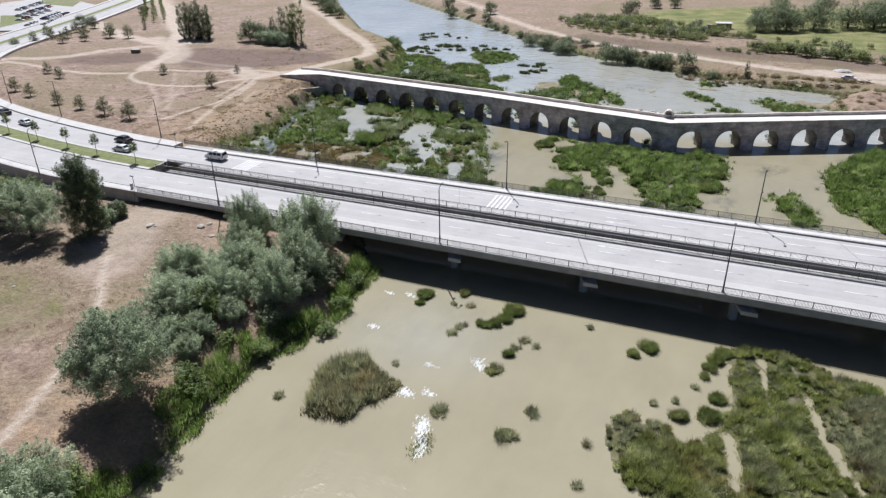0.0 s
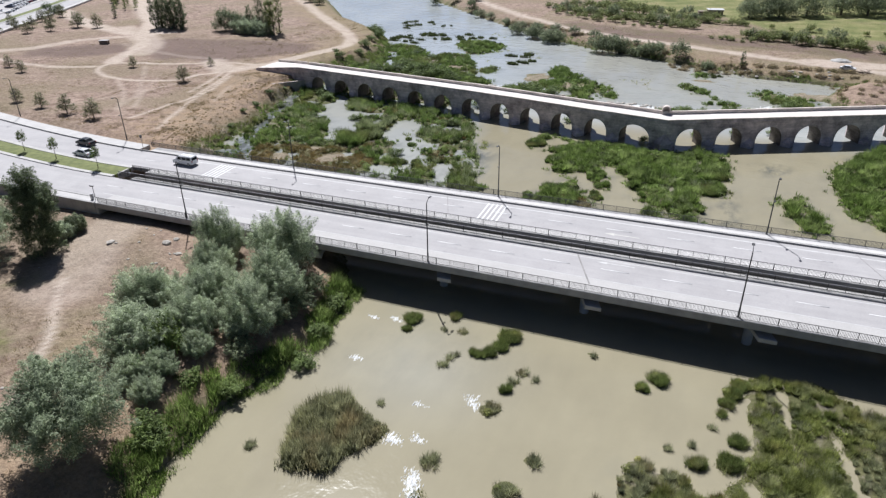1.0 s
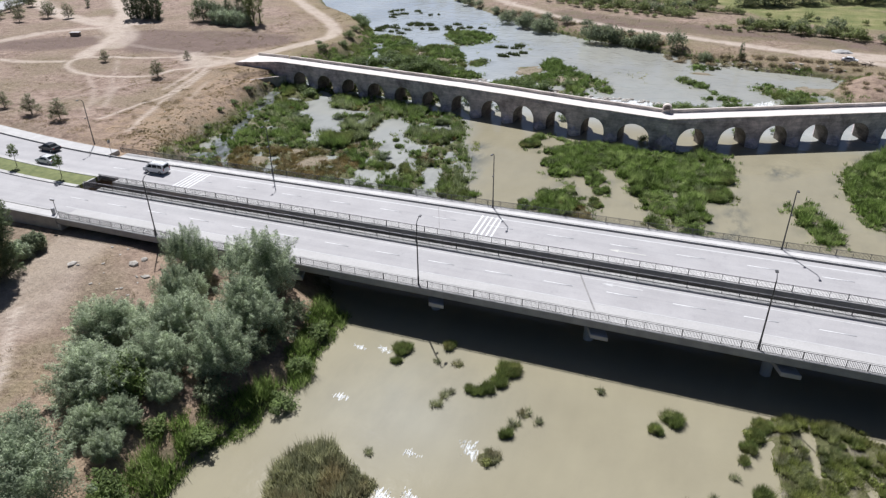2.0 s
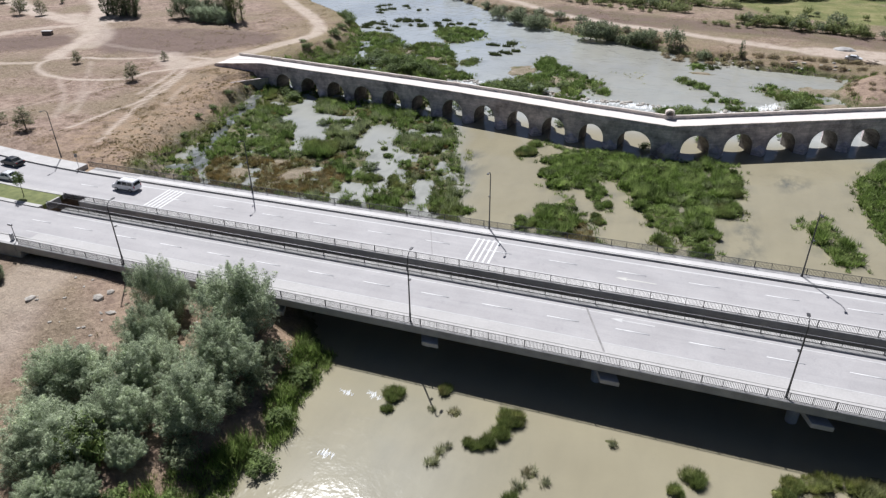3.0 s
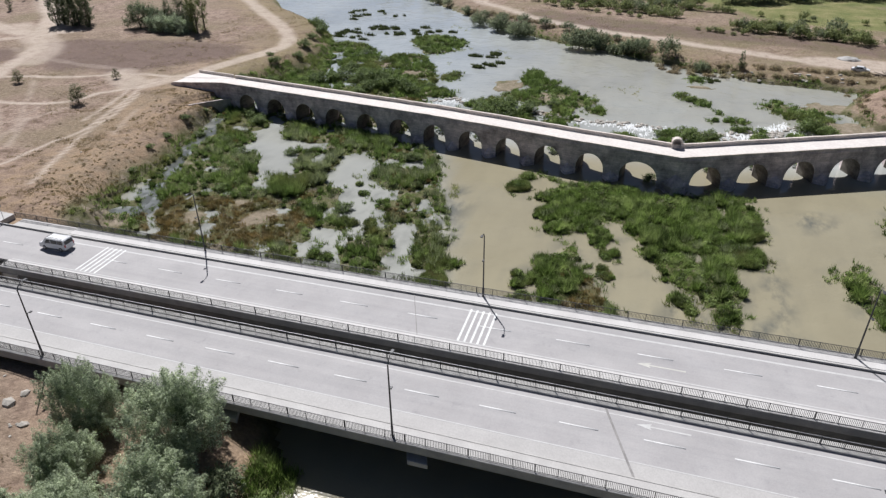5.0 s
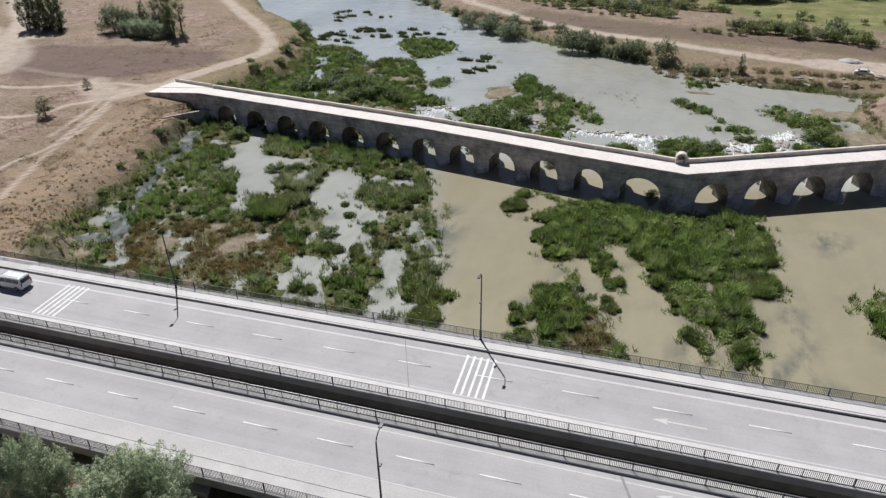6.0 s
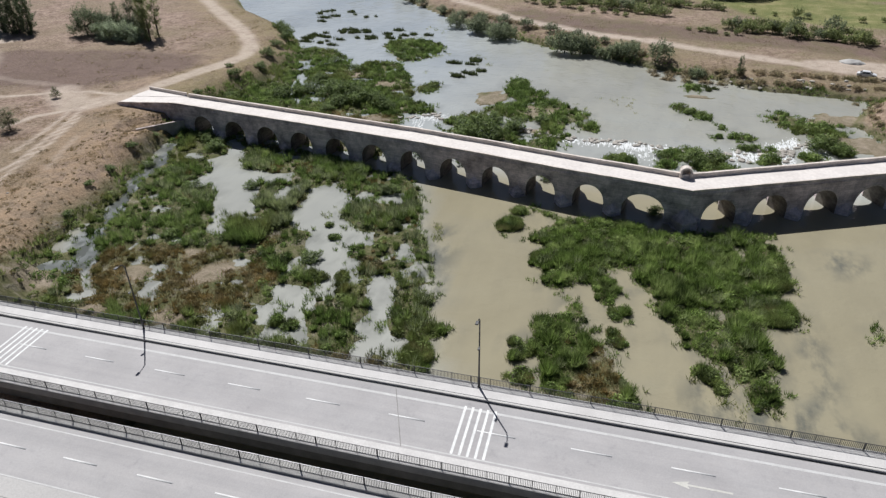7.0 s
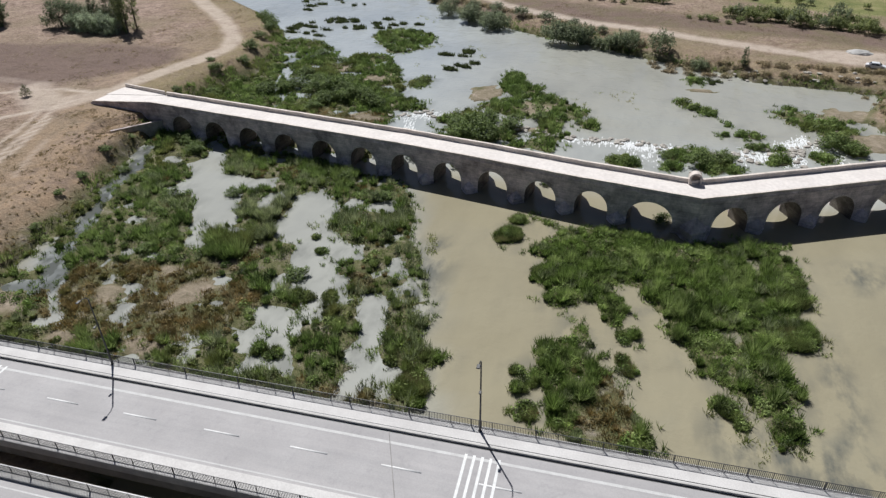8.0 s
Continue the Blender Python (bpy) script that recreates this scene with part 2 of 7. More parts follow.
GREYSEDGE = leafy("dull_grey_green_sedge", (0.20, 0.215, 0.125), (0.56, 0.58, 0.38), dry=(0.30, 0.25, 0.15), patch=0.2, shine=0.35)
RUSH = leafy("grey_olive_rush_blades", (0.20, 0.205, 0.115), (0.60, 0.60, 0.38), dry=(0.34, 0.28, 0.16), patch=0.2, shine=0.45)
TUSSOCK = leafy("dark_tussock_blades", (0.10, 0.135, 0.045), (0.37, 0.45, 0.16), dry=(0.22, 0.20, 0.10), patch=0.3, shine=0.4)
DRYGRASS = leafy("dry_straw_blades", (0.22, 0.17, 0.09), (0.50, 0.405, 0.24), shine=0.3)
RUSSET = leafy("russet_marsh_weeds", (0.20, 0.145, 0.06), (0.36, 0.28, 0.12), dry=(0.17, 0.20, 0.07), patch=0.2, pale=(0.42, 0.34, 0.2), deep=(0.10, 0.09, 0.04))
LAWN = plain("mown_verge_grass", (0.10, 0.12, 0.035), (0.18, 0.195, 0.065), 0.8, 0.9, bump=0.05, fine=8)
OLIVE = leafy("olive_sedge_blades", (0.13, 0.165, 0.045), (0.46, 0.50, 0.175), dry=(0.40, 0.35, 0.15), patch=0.12, shine=0.45, pale=(0.52, 0.54, 0.30), deep=(0.10, 0.155, 0.04))
SCRUB = leafy("dull_brown_scrub", (0.23, 0.185, 0.115), (0.52, 0.42, 0.275), dry=(0.31, 0.29, 0.15), patch=0.15, shine=0.4)
TYRE = plain("tyre_rubber", (0.02, 0.02, 0.02), (0.035, 0.035, 0.035), 4, 0.85)
RIM = plain("alloy_rim", (0.45, 0.45, 0.46), (0.6, 0.6, 0.6), 4, 0.35, 0.8)
GLASS = plain("dark_tinted_car_glass", (0.015, 0.018, 0.02), (0.03, 0.034, 0.036), 1, 0.06)
LAMPGLASS = plain("clear_lamp_lens", (0.7, 0.7, 0.68), (0.8, 0.8, 0.78), 3, 0.15)
REDLENS = plain("red_lamp_lens", (0.35, 0.02, 0.02), (0.45, 0.03, 0.03), 3, 0.2)
TIN = plain("pale_sheet_metal_roof", (0.55, 0.55, 0.55), (0.68, 0.68, 0.68), 1.5, 0.5, 0.2)
WOOD = plain("grey_weathered_timber", (0.20, 0.16, 0.12), (0.30, 0.25, 0.2), 2, 0.9)


def car_paint(name, c):
    return plain(name, tuple(0.92 * v for v in c), c, 0.8, 0.28)


WHITE_CAR = car_paint("white_car_paint", (0.80, 0.80, 0.80))
SILVER_CAR = car_paint("silver_car_paint", (0.66, 0.67, 0.68))
BLACK_CAR = car_paint("black_car_paint", (0.018, 0.018, 0.02))
BLUE_CAR = car_paint("dark_blue_car_paint", (0.03, 0.045, 0.09))
RED_CAR = car_paint("dark_red_car_paint", (0.25, 0.03, 0.03))

# ---- building tools ----


def mesh_np(name, verts, faces, mat=None, smooth=False):
    """A mesh from arrays of vertices and of faces with one number of corners."""
    me = bpy.data.meshes.new(name)
    verts, faces = np.asarray(verts, np.float32), np.asarray(faces, np.int32)
    k = faces.shape[1]
    me.vertices.add(len(verts))
    me.vertices.foreach_set("co", verts.ravel())
    me.loops.add(faces.size)
    me.loops.foreach_set("vertex_index", faces.ravel())
    me.polygons.add(len(faces))
    me.polygons.foreach_set("loop_start", np.arange(0, faces.size, k, dtype=np.int32))
    me.update(calc_edges=True)
    if smooth:
        me.polygons.foreach_set("use_smooth", np.ones(len(faces), bool))
    if mat:
        me.materials.append(mat)
    return me


def thing(name, label, category, m=None, group="", kind=""):
    ob = new(name)
    ob.empty_display_size = 0.3
    if m is not None:
        ob.matrix_basis = m
    return tagged(ob, label, category, group, kind)


def part(name, data, mat, parent, label="", m=None, kind=""):
    """Links a bmesh or a mesh as one mesh object under a thing or a part."""
    if isinstance(data, bmesh.types.BMesh):
        me = bpy.data.meshes.new(name)
        data.to_mesh(me)
        data.free()
    else:
        me = data
    if mat and not me.materials:
        me.materials.append(mat)
    ob = new(name, me)
    ob.parent = parent
    if m is not None:
        ob.matrix_basis = m
    return tagged(ob, label, kind=kind)


def box(x0, x1, y0, y1, z0, z1, bevel=0.0, bm=None):
    bm = bm or bmesh.new()
    r = bmesh.ops.create_cube(bm, size=1.0, matrix=Matrix.LocRotScale(((x0 + x1) / 2, (y0 + y1) / 2, (z0 + z1) / 2), None, (x1 - x0, y1 - y0, z1 - z0)))
    if bevel:
        es = {e for v in r["verts"] for e in v.link_edges}
        bmesh.ops.bevel(bm, geom=list(es), offset=bevel, segments=1, affect="EDGES", profile=0.5)
    return bm


def tube(pts, radii, sides=8, bm=None):
    """A round bar through points, with a radius at each."""
    bm = bm or bmesh.new()
    rings = []
    for i, p in enumerate(pts):
        p = Vector(p)
        a, b = Vector(pts[max(i - 1, 0)]), Vector(pts[min(i + 1, len(pts) - 1)])
        q = (b - a).to_track_quat("Z", "Y")
        rings.append([bm.verts.new(p + q @ Vector((radii[i] * math.cos(t), radii[i] * math.sin(t), 0))) for t in (2 * math.pi * k / sides for k in range(sides))])
    for r0, r1 in zip(rings, rings[1:]):
        for k in range(sides):
            bm.faces.new((r0[k], r0[(k + 1) % sides], r1[(k + 1) % sides], r1[k]))
    bm.faces.new(rings[0][::-1])
    bm.faces.new(rings[-1])
    return bm


def vnoise(x, y, scale, seed=0, octaves=3):
    """Smooth value noise between -1 and 1 over arrays of places."""
    total, amp, norm = 0.0, 1.0, 0.0
    for o in range(octaves):
        u, v = x / scale * 2**o + 37.1 * seed + 11.3 * o, y / scale * 2**o - 23.7 * seed + 5.9 * o
        i, j = np.floor(u), np.floor(v)
        f, g = u - i, v - j
        f, g = f * f * (3 - 2 * f), g * g * (3 - 2 * g)

        def hashed(a, b):
            s = np.sin(a * 127.1 + b * 311.7 + seed * 17.3) * 43758.5453
            return (s - np.floor(s)) * 2 - 1

        total = total + amp * ((hashed(i, j) * (1 - f) + hashed(i + 1, j) * f) * (1 - g) + (hashed(i, j + 1) * (1 - f) + hashed(i + 1, j + 1) * f) * g)
        norm += amp
        amp *= 0.5
    return total / norm


def line_distance(x, y, pts, closed=False):
    pts = list(pts) + ([pts[0]] if closed else [])
    best = np.full(np.shape(x), 1e9)
    for (ax, ay), (bx, by) in zip(pts, pts[1:]):
        dx, dy = bx - ax, by - ay
        t = np.clip(((x - ax) * dx + (y - ay) * dy) / (dx * dx + dy * dy + 1e-9), 0, 1)
        best = np.minimum(best, np.hypot(x - ax - t * dx, y - ay - t * dy))
    return best


def inside(x, y, pts):
    hit = np.zeros(np.shape(x), bool)
    for (ax, ay), (bx, by) in zip(pts, list(pts[1:]) + [pts[0]]):
        if ay != by:
            hit ^= ((ay > y) != (by > y)) & (x < (bx - ax) * (y - ay) / (by - ay) + ax)
    return hit


def depth_in(x, y, pts):
    """How far inside an outline a place lies; negative outside."""
    d = line_distance(x, y, pts, True)
    return np.where(inside(x, y, pts), d, -d)


def step(a, b, v):
    t = np.clip((v - a) / (b - a), 0, 1)
    return t * t * (3 - 2 * t)


def spline(pts, gap):
    """A smooth curve through plan points, sampled about every gap metres."""
    P = [np.array(p, float) for p in pts]
    P = [2 * P[0] - P[1]] + P + [2 * P[-1] - P[-2]]
    out = []
    for a, b, c, d in zip(P, P[1:], P[2:], P[3:]):
        n = max(1, int(np.linalg.norm(c - b) / gap))
        for k in range(n):
            t = k / n
            out.append(0.5 * (2 * b + (c - a) * t + (2 * a - 5 * b + 4 * c - d) * t * t + (3 * b - a - 3 * c + d) * t**3))
    return np.array(out + [P[-2]])


# ---- the river's plan ----
BANK_L = [(-45, -260), (-44, 0), (-43.2, 24), (-45, 34), (-45.6, 45), (-44, 52), (-42.6, 56), (-42.4, 63), (-43.6, 72), (-52, 84), (-80, 97),
          (-98, 105), (-103.5, 117), (-105.5, 134), (-109, 149), (-112, 162), (-114, 172), (-115, 186), (-110, 205), (-112, 222),
          (-120, 242), (-136, 260), (-160, 280), (-222, 361), (-300, 470), (-380, 640)]
BANK_R = [(95, -260), (90, 60), (80, 140), (58, 178), (42, 194), (31, 192), (27, 203), (35, 219), (22, 221.5), (9, 223), (2, 229),
          (-14, 236), (-28, 246), (-44, 252.5), (-63, 266), (-82, 284), (-96, 299), (-145, 353), (-196, 408), (-270, 500), (-340, 640)]
RIVER = BANK_L + BANK_R[::-1]

# islands and marsh: outline, kind of growth
MARSH = [(-112.5, 170), (-98, 167), (-74.6, 162), (-55.2, 155.4), (-51.8, 148.8), (-49.5, 139.1), (-46.7, 134), (-44.3, 128.3), (-42.5, 124.2), (-41.5, 120.6), (-43, 117.8), (-40.4, 115.5), (-38.5, 114.8), (-40.2, 111.8), (-40.5, 109.1), (-38.4, 106.3), (-60, 100), (-84, 100), (-99, 104), (-105, 125), (-108, 145)]
NORTH_POOL = [(-98.7, 165.2), (-95.1, 164.5), (-91.7, 158.1), (-87.6, 152.9), (-82.8, 152.8), (-78.2, 153), (-77.3, 149.7), (-80.3, 148.1), (-83.2, 148.3), (-80.4, 143.1), (-77.4, 139.6), (-78.6, 136.8), (-81.4, 136.2), (-80.3, 132.6), (-78.7, 129.1), (-82.8, 129.9), (-84.5, 131.8), (-84.8, 136.6), (-88.2, 141.2), (-92, 146.3), (-96.1, 154.2), (-98, 155.2), (-95.9, 158.8)]
MIDDLE_POOL = [(-72.5, 148), (-70.6, 149.9), (-66.7, 149.3), (-63.9, 145.5), (-64.8, 140.3), (-63.1, 138.5), (-59.8, 136.6), (-56.5, 135.5), (-54, 131.5), (-56.5, 131.9), (-59, 132), (-57.8, 128.2), (-54.8, 124.2), (-52.8, 121.7), (-55.8, 121.3), (-55.7, 118.2), (-57.5, 117.4), (-59.4, 121.6), (-61.8, 124), (-63, 128.6), (-66.1, 133.2), (-69.1, 134.4), (-71.8, 136.4), (-72.1, 140.5), (-71.2, 144.2)]
ROAD_POOL = [(-64.7, 117.9), (-63.4, 119.1), (-59.8, 118.8), (-58.7, 117.4), (-57.7, 114.3), (-57.1, 111.3), (-55.5, 108.8), (-54.3, 107.1), (-56.3, 108), (-59.4, 108.1), (-61.1, 107.2), (-61, 109.6), (-60.3, 112.3), (-62.3, 115.2)]
EAST_POOL = [(-52.6, 123.8), (-49.7, 125.4), (-47.9, 122.9), (-47.9, 120.1), (-46.8, 117), (-47.5, 115), (-46.1, 112.9), (-44.1, 110.4), (-41.7, 106.8), (-43.8, 106.3), (-46.1, 109.4), (-48.5, 111.1), (-49.3, 114.5), (-49.5, 117), (-51.3, 120.6)]
PONDS = [NORTH_POOL, MIDDLE_POOL, ROAD_POOL, EAST_POOL, [(-47.1, 129.2), (-44.6, 128.5), (-44, 125), (-46, 125.3)]]
CHANNELS = [[(-104.3, 226.9), (-104.5, 219.2), (-104.6, 210.2), (-101.7, 199.9), (-97.7, 191)], [(-95.6, 198.8), (-95.6, 191.5), (-95.1, 185.7)], [(-95.5, 118.7), (-91.7, 113.6), (-88, 110.2), (-84.9, 107.6)], [(7.2, 58.4), (7.8, 56.2), (8.2, 52.7), (8.7, 49.6), (8.9, 46.6)], [(15.8, 64.5), (16.7, 58.9), (18.1, 55.1), (19.4, 52), (20, 50.4)], [(11.1, 69.5), (11.6, 65), (11.9, 60.8)]]
# gravel and mud left bare among the reeds: x, y, half width, half depth
BARE = [(-98.4, 111.2, 5, 2.6), (-85.3, 116.7, 2.2, 2.4), (-74.8, 119, 3, 4.2), (-80.4, 123.4, 2.6, 1.6), (-74.2, 108.3, 2.8, 1.6), (-72.7, 126.3, 3, 1.4), (-85.3, 107.5, 2.5, 1.5), (-100.4, 109.3, 4, 2.5), (-78.2, 208.2, 4.5, 3.6), (-90.2, 214.2, 3.2, 3.6), (-51.2, 203.7, 3.6, 5), (-38.2, 196.2, 4.4, 4.2), (25.1, 205, 7, 4), (26.6, 190.5, 7, 5), (-38.1, 184.7, 4, 1.4), (-3.3, 214.9, 4, 1.5), (-89.5, 181.8, 5, 2), (-73.1, 183.8, 5, 2)]
STREAM = [(-109.5, 159.6), (-106.2, 152.1), (-106.2, 148.1), (-105.3, 143.2), (-103, 137.7), (-102.1, 133.5), (-100.7, 129.7), (-98.8, 125.3), (-97.7, 121.9), (-95.5, 118.7), (-95.4, 117.2), (-96.5, 115.7), (-99, 114.6), (-101.5, 114)]
MAIN_ISLE = [(-32.7, 149.9), (-27.2, 146.7), (-22, 149.2), (-16.7, 147.9), (-9.8, 146.4), (-2.3, 147.9), (2.9, 149.1), (4.3, 146.3), (4.8, 141.9), (4, 136.8), (2.4, 132.2), (3.2, 129.1), (2.4, 125.9), (-0.5, 123.1), (0.6, 120.9), (1.2, 118.9), (0.3, 116.7), (0.4, 113), (1, 110.9), (-2.4, 109.5), (-3, 111.6), (-4.8, 114.4), (-6.8, 116.5), (-8.5, 117.5), (-10.5, 119.2), (-11.1, 122.2), (-12.8, 123.6), (-13.9, 128.2), (-15.3, 129.5), (-16.6, 133.5), (-19.1, 134.8), (-19.7, 132.8), (-18.3, 128.1), (-18.9, 125), (-20.8, 125.8), (-22, 129.3), (-24.3, 128.3), (-23, 123.6), (-21.8, 120.6), (-24.1, 122.4), (-25.8, 125.5), (-28.7, 128.2), (-28.7, 132.1), (-30.7, 132.2), (-31, 135.4), (-29.1, 136.9), (-32, 138.9), (-28.6, 146.6)]
LOW_ISLE = [(-28.7, 119.4), (-27.1, 120.8), (-24.2, 120.7), (-22, 118.2), (-20.3, 119.3), (-19, 117.9), (-19.3, 115.6), (-18.5, 113.1), (-17.1, 110.9), (-15.8, 108.9), (-14.7, 106.4), (-16.6, 104.5), (-22.6, 105), (-25.1, 106.6), (-26.2, 111.2), (-27.3, 115.2)]
EAST_ISLE = [(25, 150), (34, 163), (47, 172), (58, 168), (60, 118), (36.5, 114), (30.5, 116), (24, 124.5), (22.5, 139)]
RAGGED_ISLE = [(16.5, 130), (18.5, 124), (20.5, 119), (21.5, 114), (16, 114.5), (14.3, 121), (14, 126)]
NEAR_ISLE = [(7.5, 69.9), (10.6, 72), (14.8, 72.8), (17.7, 70.5), (21.9, 69.1), (23.9, 68.1), (33, 64), (39, 57), (38, 47), (30, 40), (20, 37), (11, 38.5), (5, 41), (2.2, 42.8), (0.2, 42.5), (-1.2, 43), (-1.9, 45), (-3.8, 46.8), (-3.6, 49.5), (-3.7, 53.3), (-2.8, 54.3), (0.3, 53.4), (2.2, 53.4), (3, 51.3), (4.8, 53), (6.7, 55.2), (7, 57), (8.6, 57.6), (8, 61), (7.7, 65.3)]
UPPER_MARSH = [(-157.3, 281.2), (-141.6, 260.7), (-138.5, 265.1), (-129.3, 249.4), (-119.7, 235.9), (-115.1, 237), (-105.3, 235.6), (-98.9, 230.2), (-92.1, 216), (-91.6, 225.3), (-87.2, 227.6), (-80.7, 226), (-75.3, 216.6), (-74.3, 211.3), (-70.6, 204.9), (-70.7, 197.6), (-64.1, 195.1), (-61.3, 190.5), (-68.4, 188.8), (-67, 178), (-65, 164), (-90, 167.5), (-109, 170), (-114, 178)]
FAR_ISLE = [(-93.3, 243.4), (-90.7, 250.1), (-81.5, 253.7), (-74.9, 249.1), (-73.6, 236), (-77.6, 231.8), (-81.5, 228.3), (-85.5, 233.9)]
WEIR_ISLE = [(-55.7, 175.5), (-58.5, 185.4), (-55.7, 190.2), (-50.1, 195.8), (-48.1, 203.1), (-49.5, 215.1), (-48.3, 220.2), (-44.5, 218.9), (-42.4, 211.7), (-38.4, 210.2), (-34.7, 204), (-31.6, 200.4), (-28.1, 197), (-25, 191.4), (-25.4, 187.1), (-29.1, 187.3), (-28.9, 183.7), (-31.9, 180.1), (-30.5, 173.8), (-43, 174.6)]
EAST_SPIT = [(9, 205.3), (14.1, 208.2), (19.3, 203.1), (25.5, 200.9), (24.6, 193), (19.4, 191), (15.9, 190.8), (12.5, 196.9)]
# small tussocks: x, y, radius
WEST_TUSSOCKS = [(-32.9, 68.9, 1.25), (-32.8, 66.6, 0.5), (-27.7, 71.4, 0.7), (-28.2, 68.2, 0.4), (-25.7, 68.6, 0.6), (-19.8, 69.4, 1.5), (-20.3, 67.1, 1), (-21, 65.6, 0.9), (-22.1, 64.7, 0.7), (-22.9, 64.6, 0.5), (-25.5, 61.4, 0.8), (-25.5, 63, 0.6), (-24.9, 63.8, 0.4), (-16.3, 63.1, 0.8), (-16.8, 61.3, 0.8), (-17.4, 59.6, 0.7), (-14.7, 62.3, 0.3), (-18.2, 55.8, 1.1), (-17.7, 56.4, 0.9), (-21.2, 46.4, 1.2), (-11.7, 50.1, 0.9)]
EAST_TUSSOCKS = [(-1.8, 67.2, 1.1), (-3, 65.1, 0.7), (-9.4, 69.4, 0.6), (6.8, 69.3, 0.9), (6.2, 67.5, 1), (5.5, 65.6, 0.8), (5.1, 63.9, 0.5), (4.2, 61.1, 0.4), (6.9, 59.9, 0.9), (5.9, 56.6, 1.3), (3.2, 55.2, 0.9), (-29.5, 52.5, 0.4), (-29.3, 48.6, 0.6), (-39, 42.2, 0.5), (0.2, 56.5, 0.3), (2.4, 57.8, 0.3), (-13.2, 45.7, 1.5), (-11.8, 50.2, 0.7), (-5.3, 47.4, 0.5), (-4.9, 41.8, 0.5), (-39.2, 41.9, 0.6), (-21.5, 46.2, 0.9)]
NEAR_TUSSOCKS = WEST_TUSSOCKS + EAST_TUSSOCKS
RAGGED_TUSSOCKS = [(-39, 42.2), (-39.2, 41.9), (-29.5, 52.5), (-29.3, 48.6), (-25.5, 61.4), (-25.5, 63), (-24.9, 63.8), (-16.3, 63.1), (-16.8, 61.3), (-14.7, 62.3), (-28.2, 68.2), (-25.7, 68.6), (-9.4, 69.4), (-5.3, 47.4), (4.2, 61.1), (2.4, 57.8), (0.2, 56.5), (-18.2, 55.8), (-17.7, 56.4), (-13.2, 45.7), (-21.2, 46.4), (-21.5, 46.2), (-4.9, 41.8), (-11.7, 50.1), (-11.8, 50.2)]
GREY_SEDGE = [[(-3.6, 53.8), (-0.8, 54.4), (2.4, 53), (2.4, 50.7), (-0.4, 50.6), (-1.6, 47.4), (-3.6, 45.8), (-4.6, 47.2)], [(17, 61.8), (22.1, 66), (32, 66), (32, 50), (20.5, 52), (17.6, 55.2), (15.8, 58.2)]]
TUSSOCKS = [(-35.4, 143.2, 2), (-36.5, 142.2, 1.3), (-34.6, 147.8, 1.3), (-29.5, 134.1, 1.3), (-29.7, 114.2, 0.7), (-29, 111.6, 0.8), (-27.8, 112.9, 0.9), (-27.3, 114.1, 0.8), (-27.8, 108.2, 1.2), (-18.2, 118.7, 0.7), (-17.4, 117.1, 0.9), (-18.1, 122.8, 0.9), (-17, 123.8, 0.7), (-7.9, 114.1, 1.1), (-7.1, 113.2, 1), (-6.2, 111.6, 0.7), (2.1, 135.2, 2.6), (3, 138.3, 1.8), (1.8, 127.2, 2.4), (2.9, 129.3, 1.4), (-61.5, 132.5, 0.6), (-63.8, 136, 0.5), (-55.9, 122.4, 1), (-60.6, 122, 1), (-58.6, 121.7, 0.9), (-60, 110.9, 0.9), (-58.1, 110.5, 1), (-40.7, 108.6, 2), (-40.4, 110, 1.4)]
BIG_RUSH = [(-35, 40.6), (-37.1, 46.9), (-36.4, 50.3), (-34.8, 52.6), (-31.4, 51.4), (-29.3, 50), (-26.6, 49.8), (-27.4, 47), (-29, 44.8), (-30, 41.5)]
UP_TUSSOCKS = [(-19.6, 172.8, 2.6), (-21.3, 173, 1.6), (-17.7, 172.7, 1.8), (-9.4, 177.3, 2.6), (-6.1, 178.7, 3), (-2.9, 175.8, 2.6), (-11, 172.6, 2), (-0.5, 172.9, 1.6), (-4.6, 173.3, 2.4), (-8, 206.2, 1.6), (-5.9, 203.3, 1.8), (-3.7, 201.4, 1.8), (-2.3, 200.1, 1.2), (0.3, 194.6, 1.1), (2.8, 190.2, 1.7), (4.8, 190, 1.6), (-0.7, 189.4, 1), (3.5, 184.3, 1.2), (5.6, 184.2, 1.4), (8.2, 183.6, 1.2), (7.8, 179.2, 2), (6.6, 178.3, 1.4), (15.3, 181.7, 2), (14, 181.9, 1.3), (20.6, 188.6, 2.8), (19.9, 191.1, 2), (21.4, 185.7, 1.8), (-67.8, 206.6, 2.4), (-67.1, 209.3, 1.8), (-4.1, 220.9, 1.6), (-5.6, 221.5, 1)]


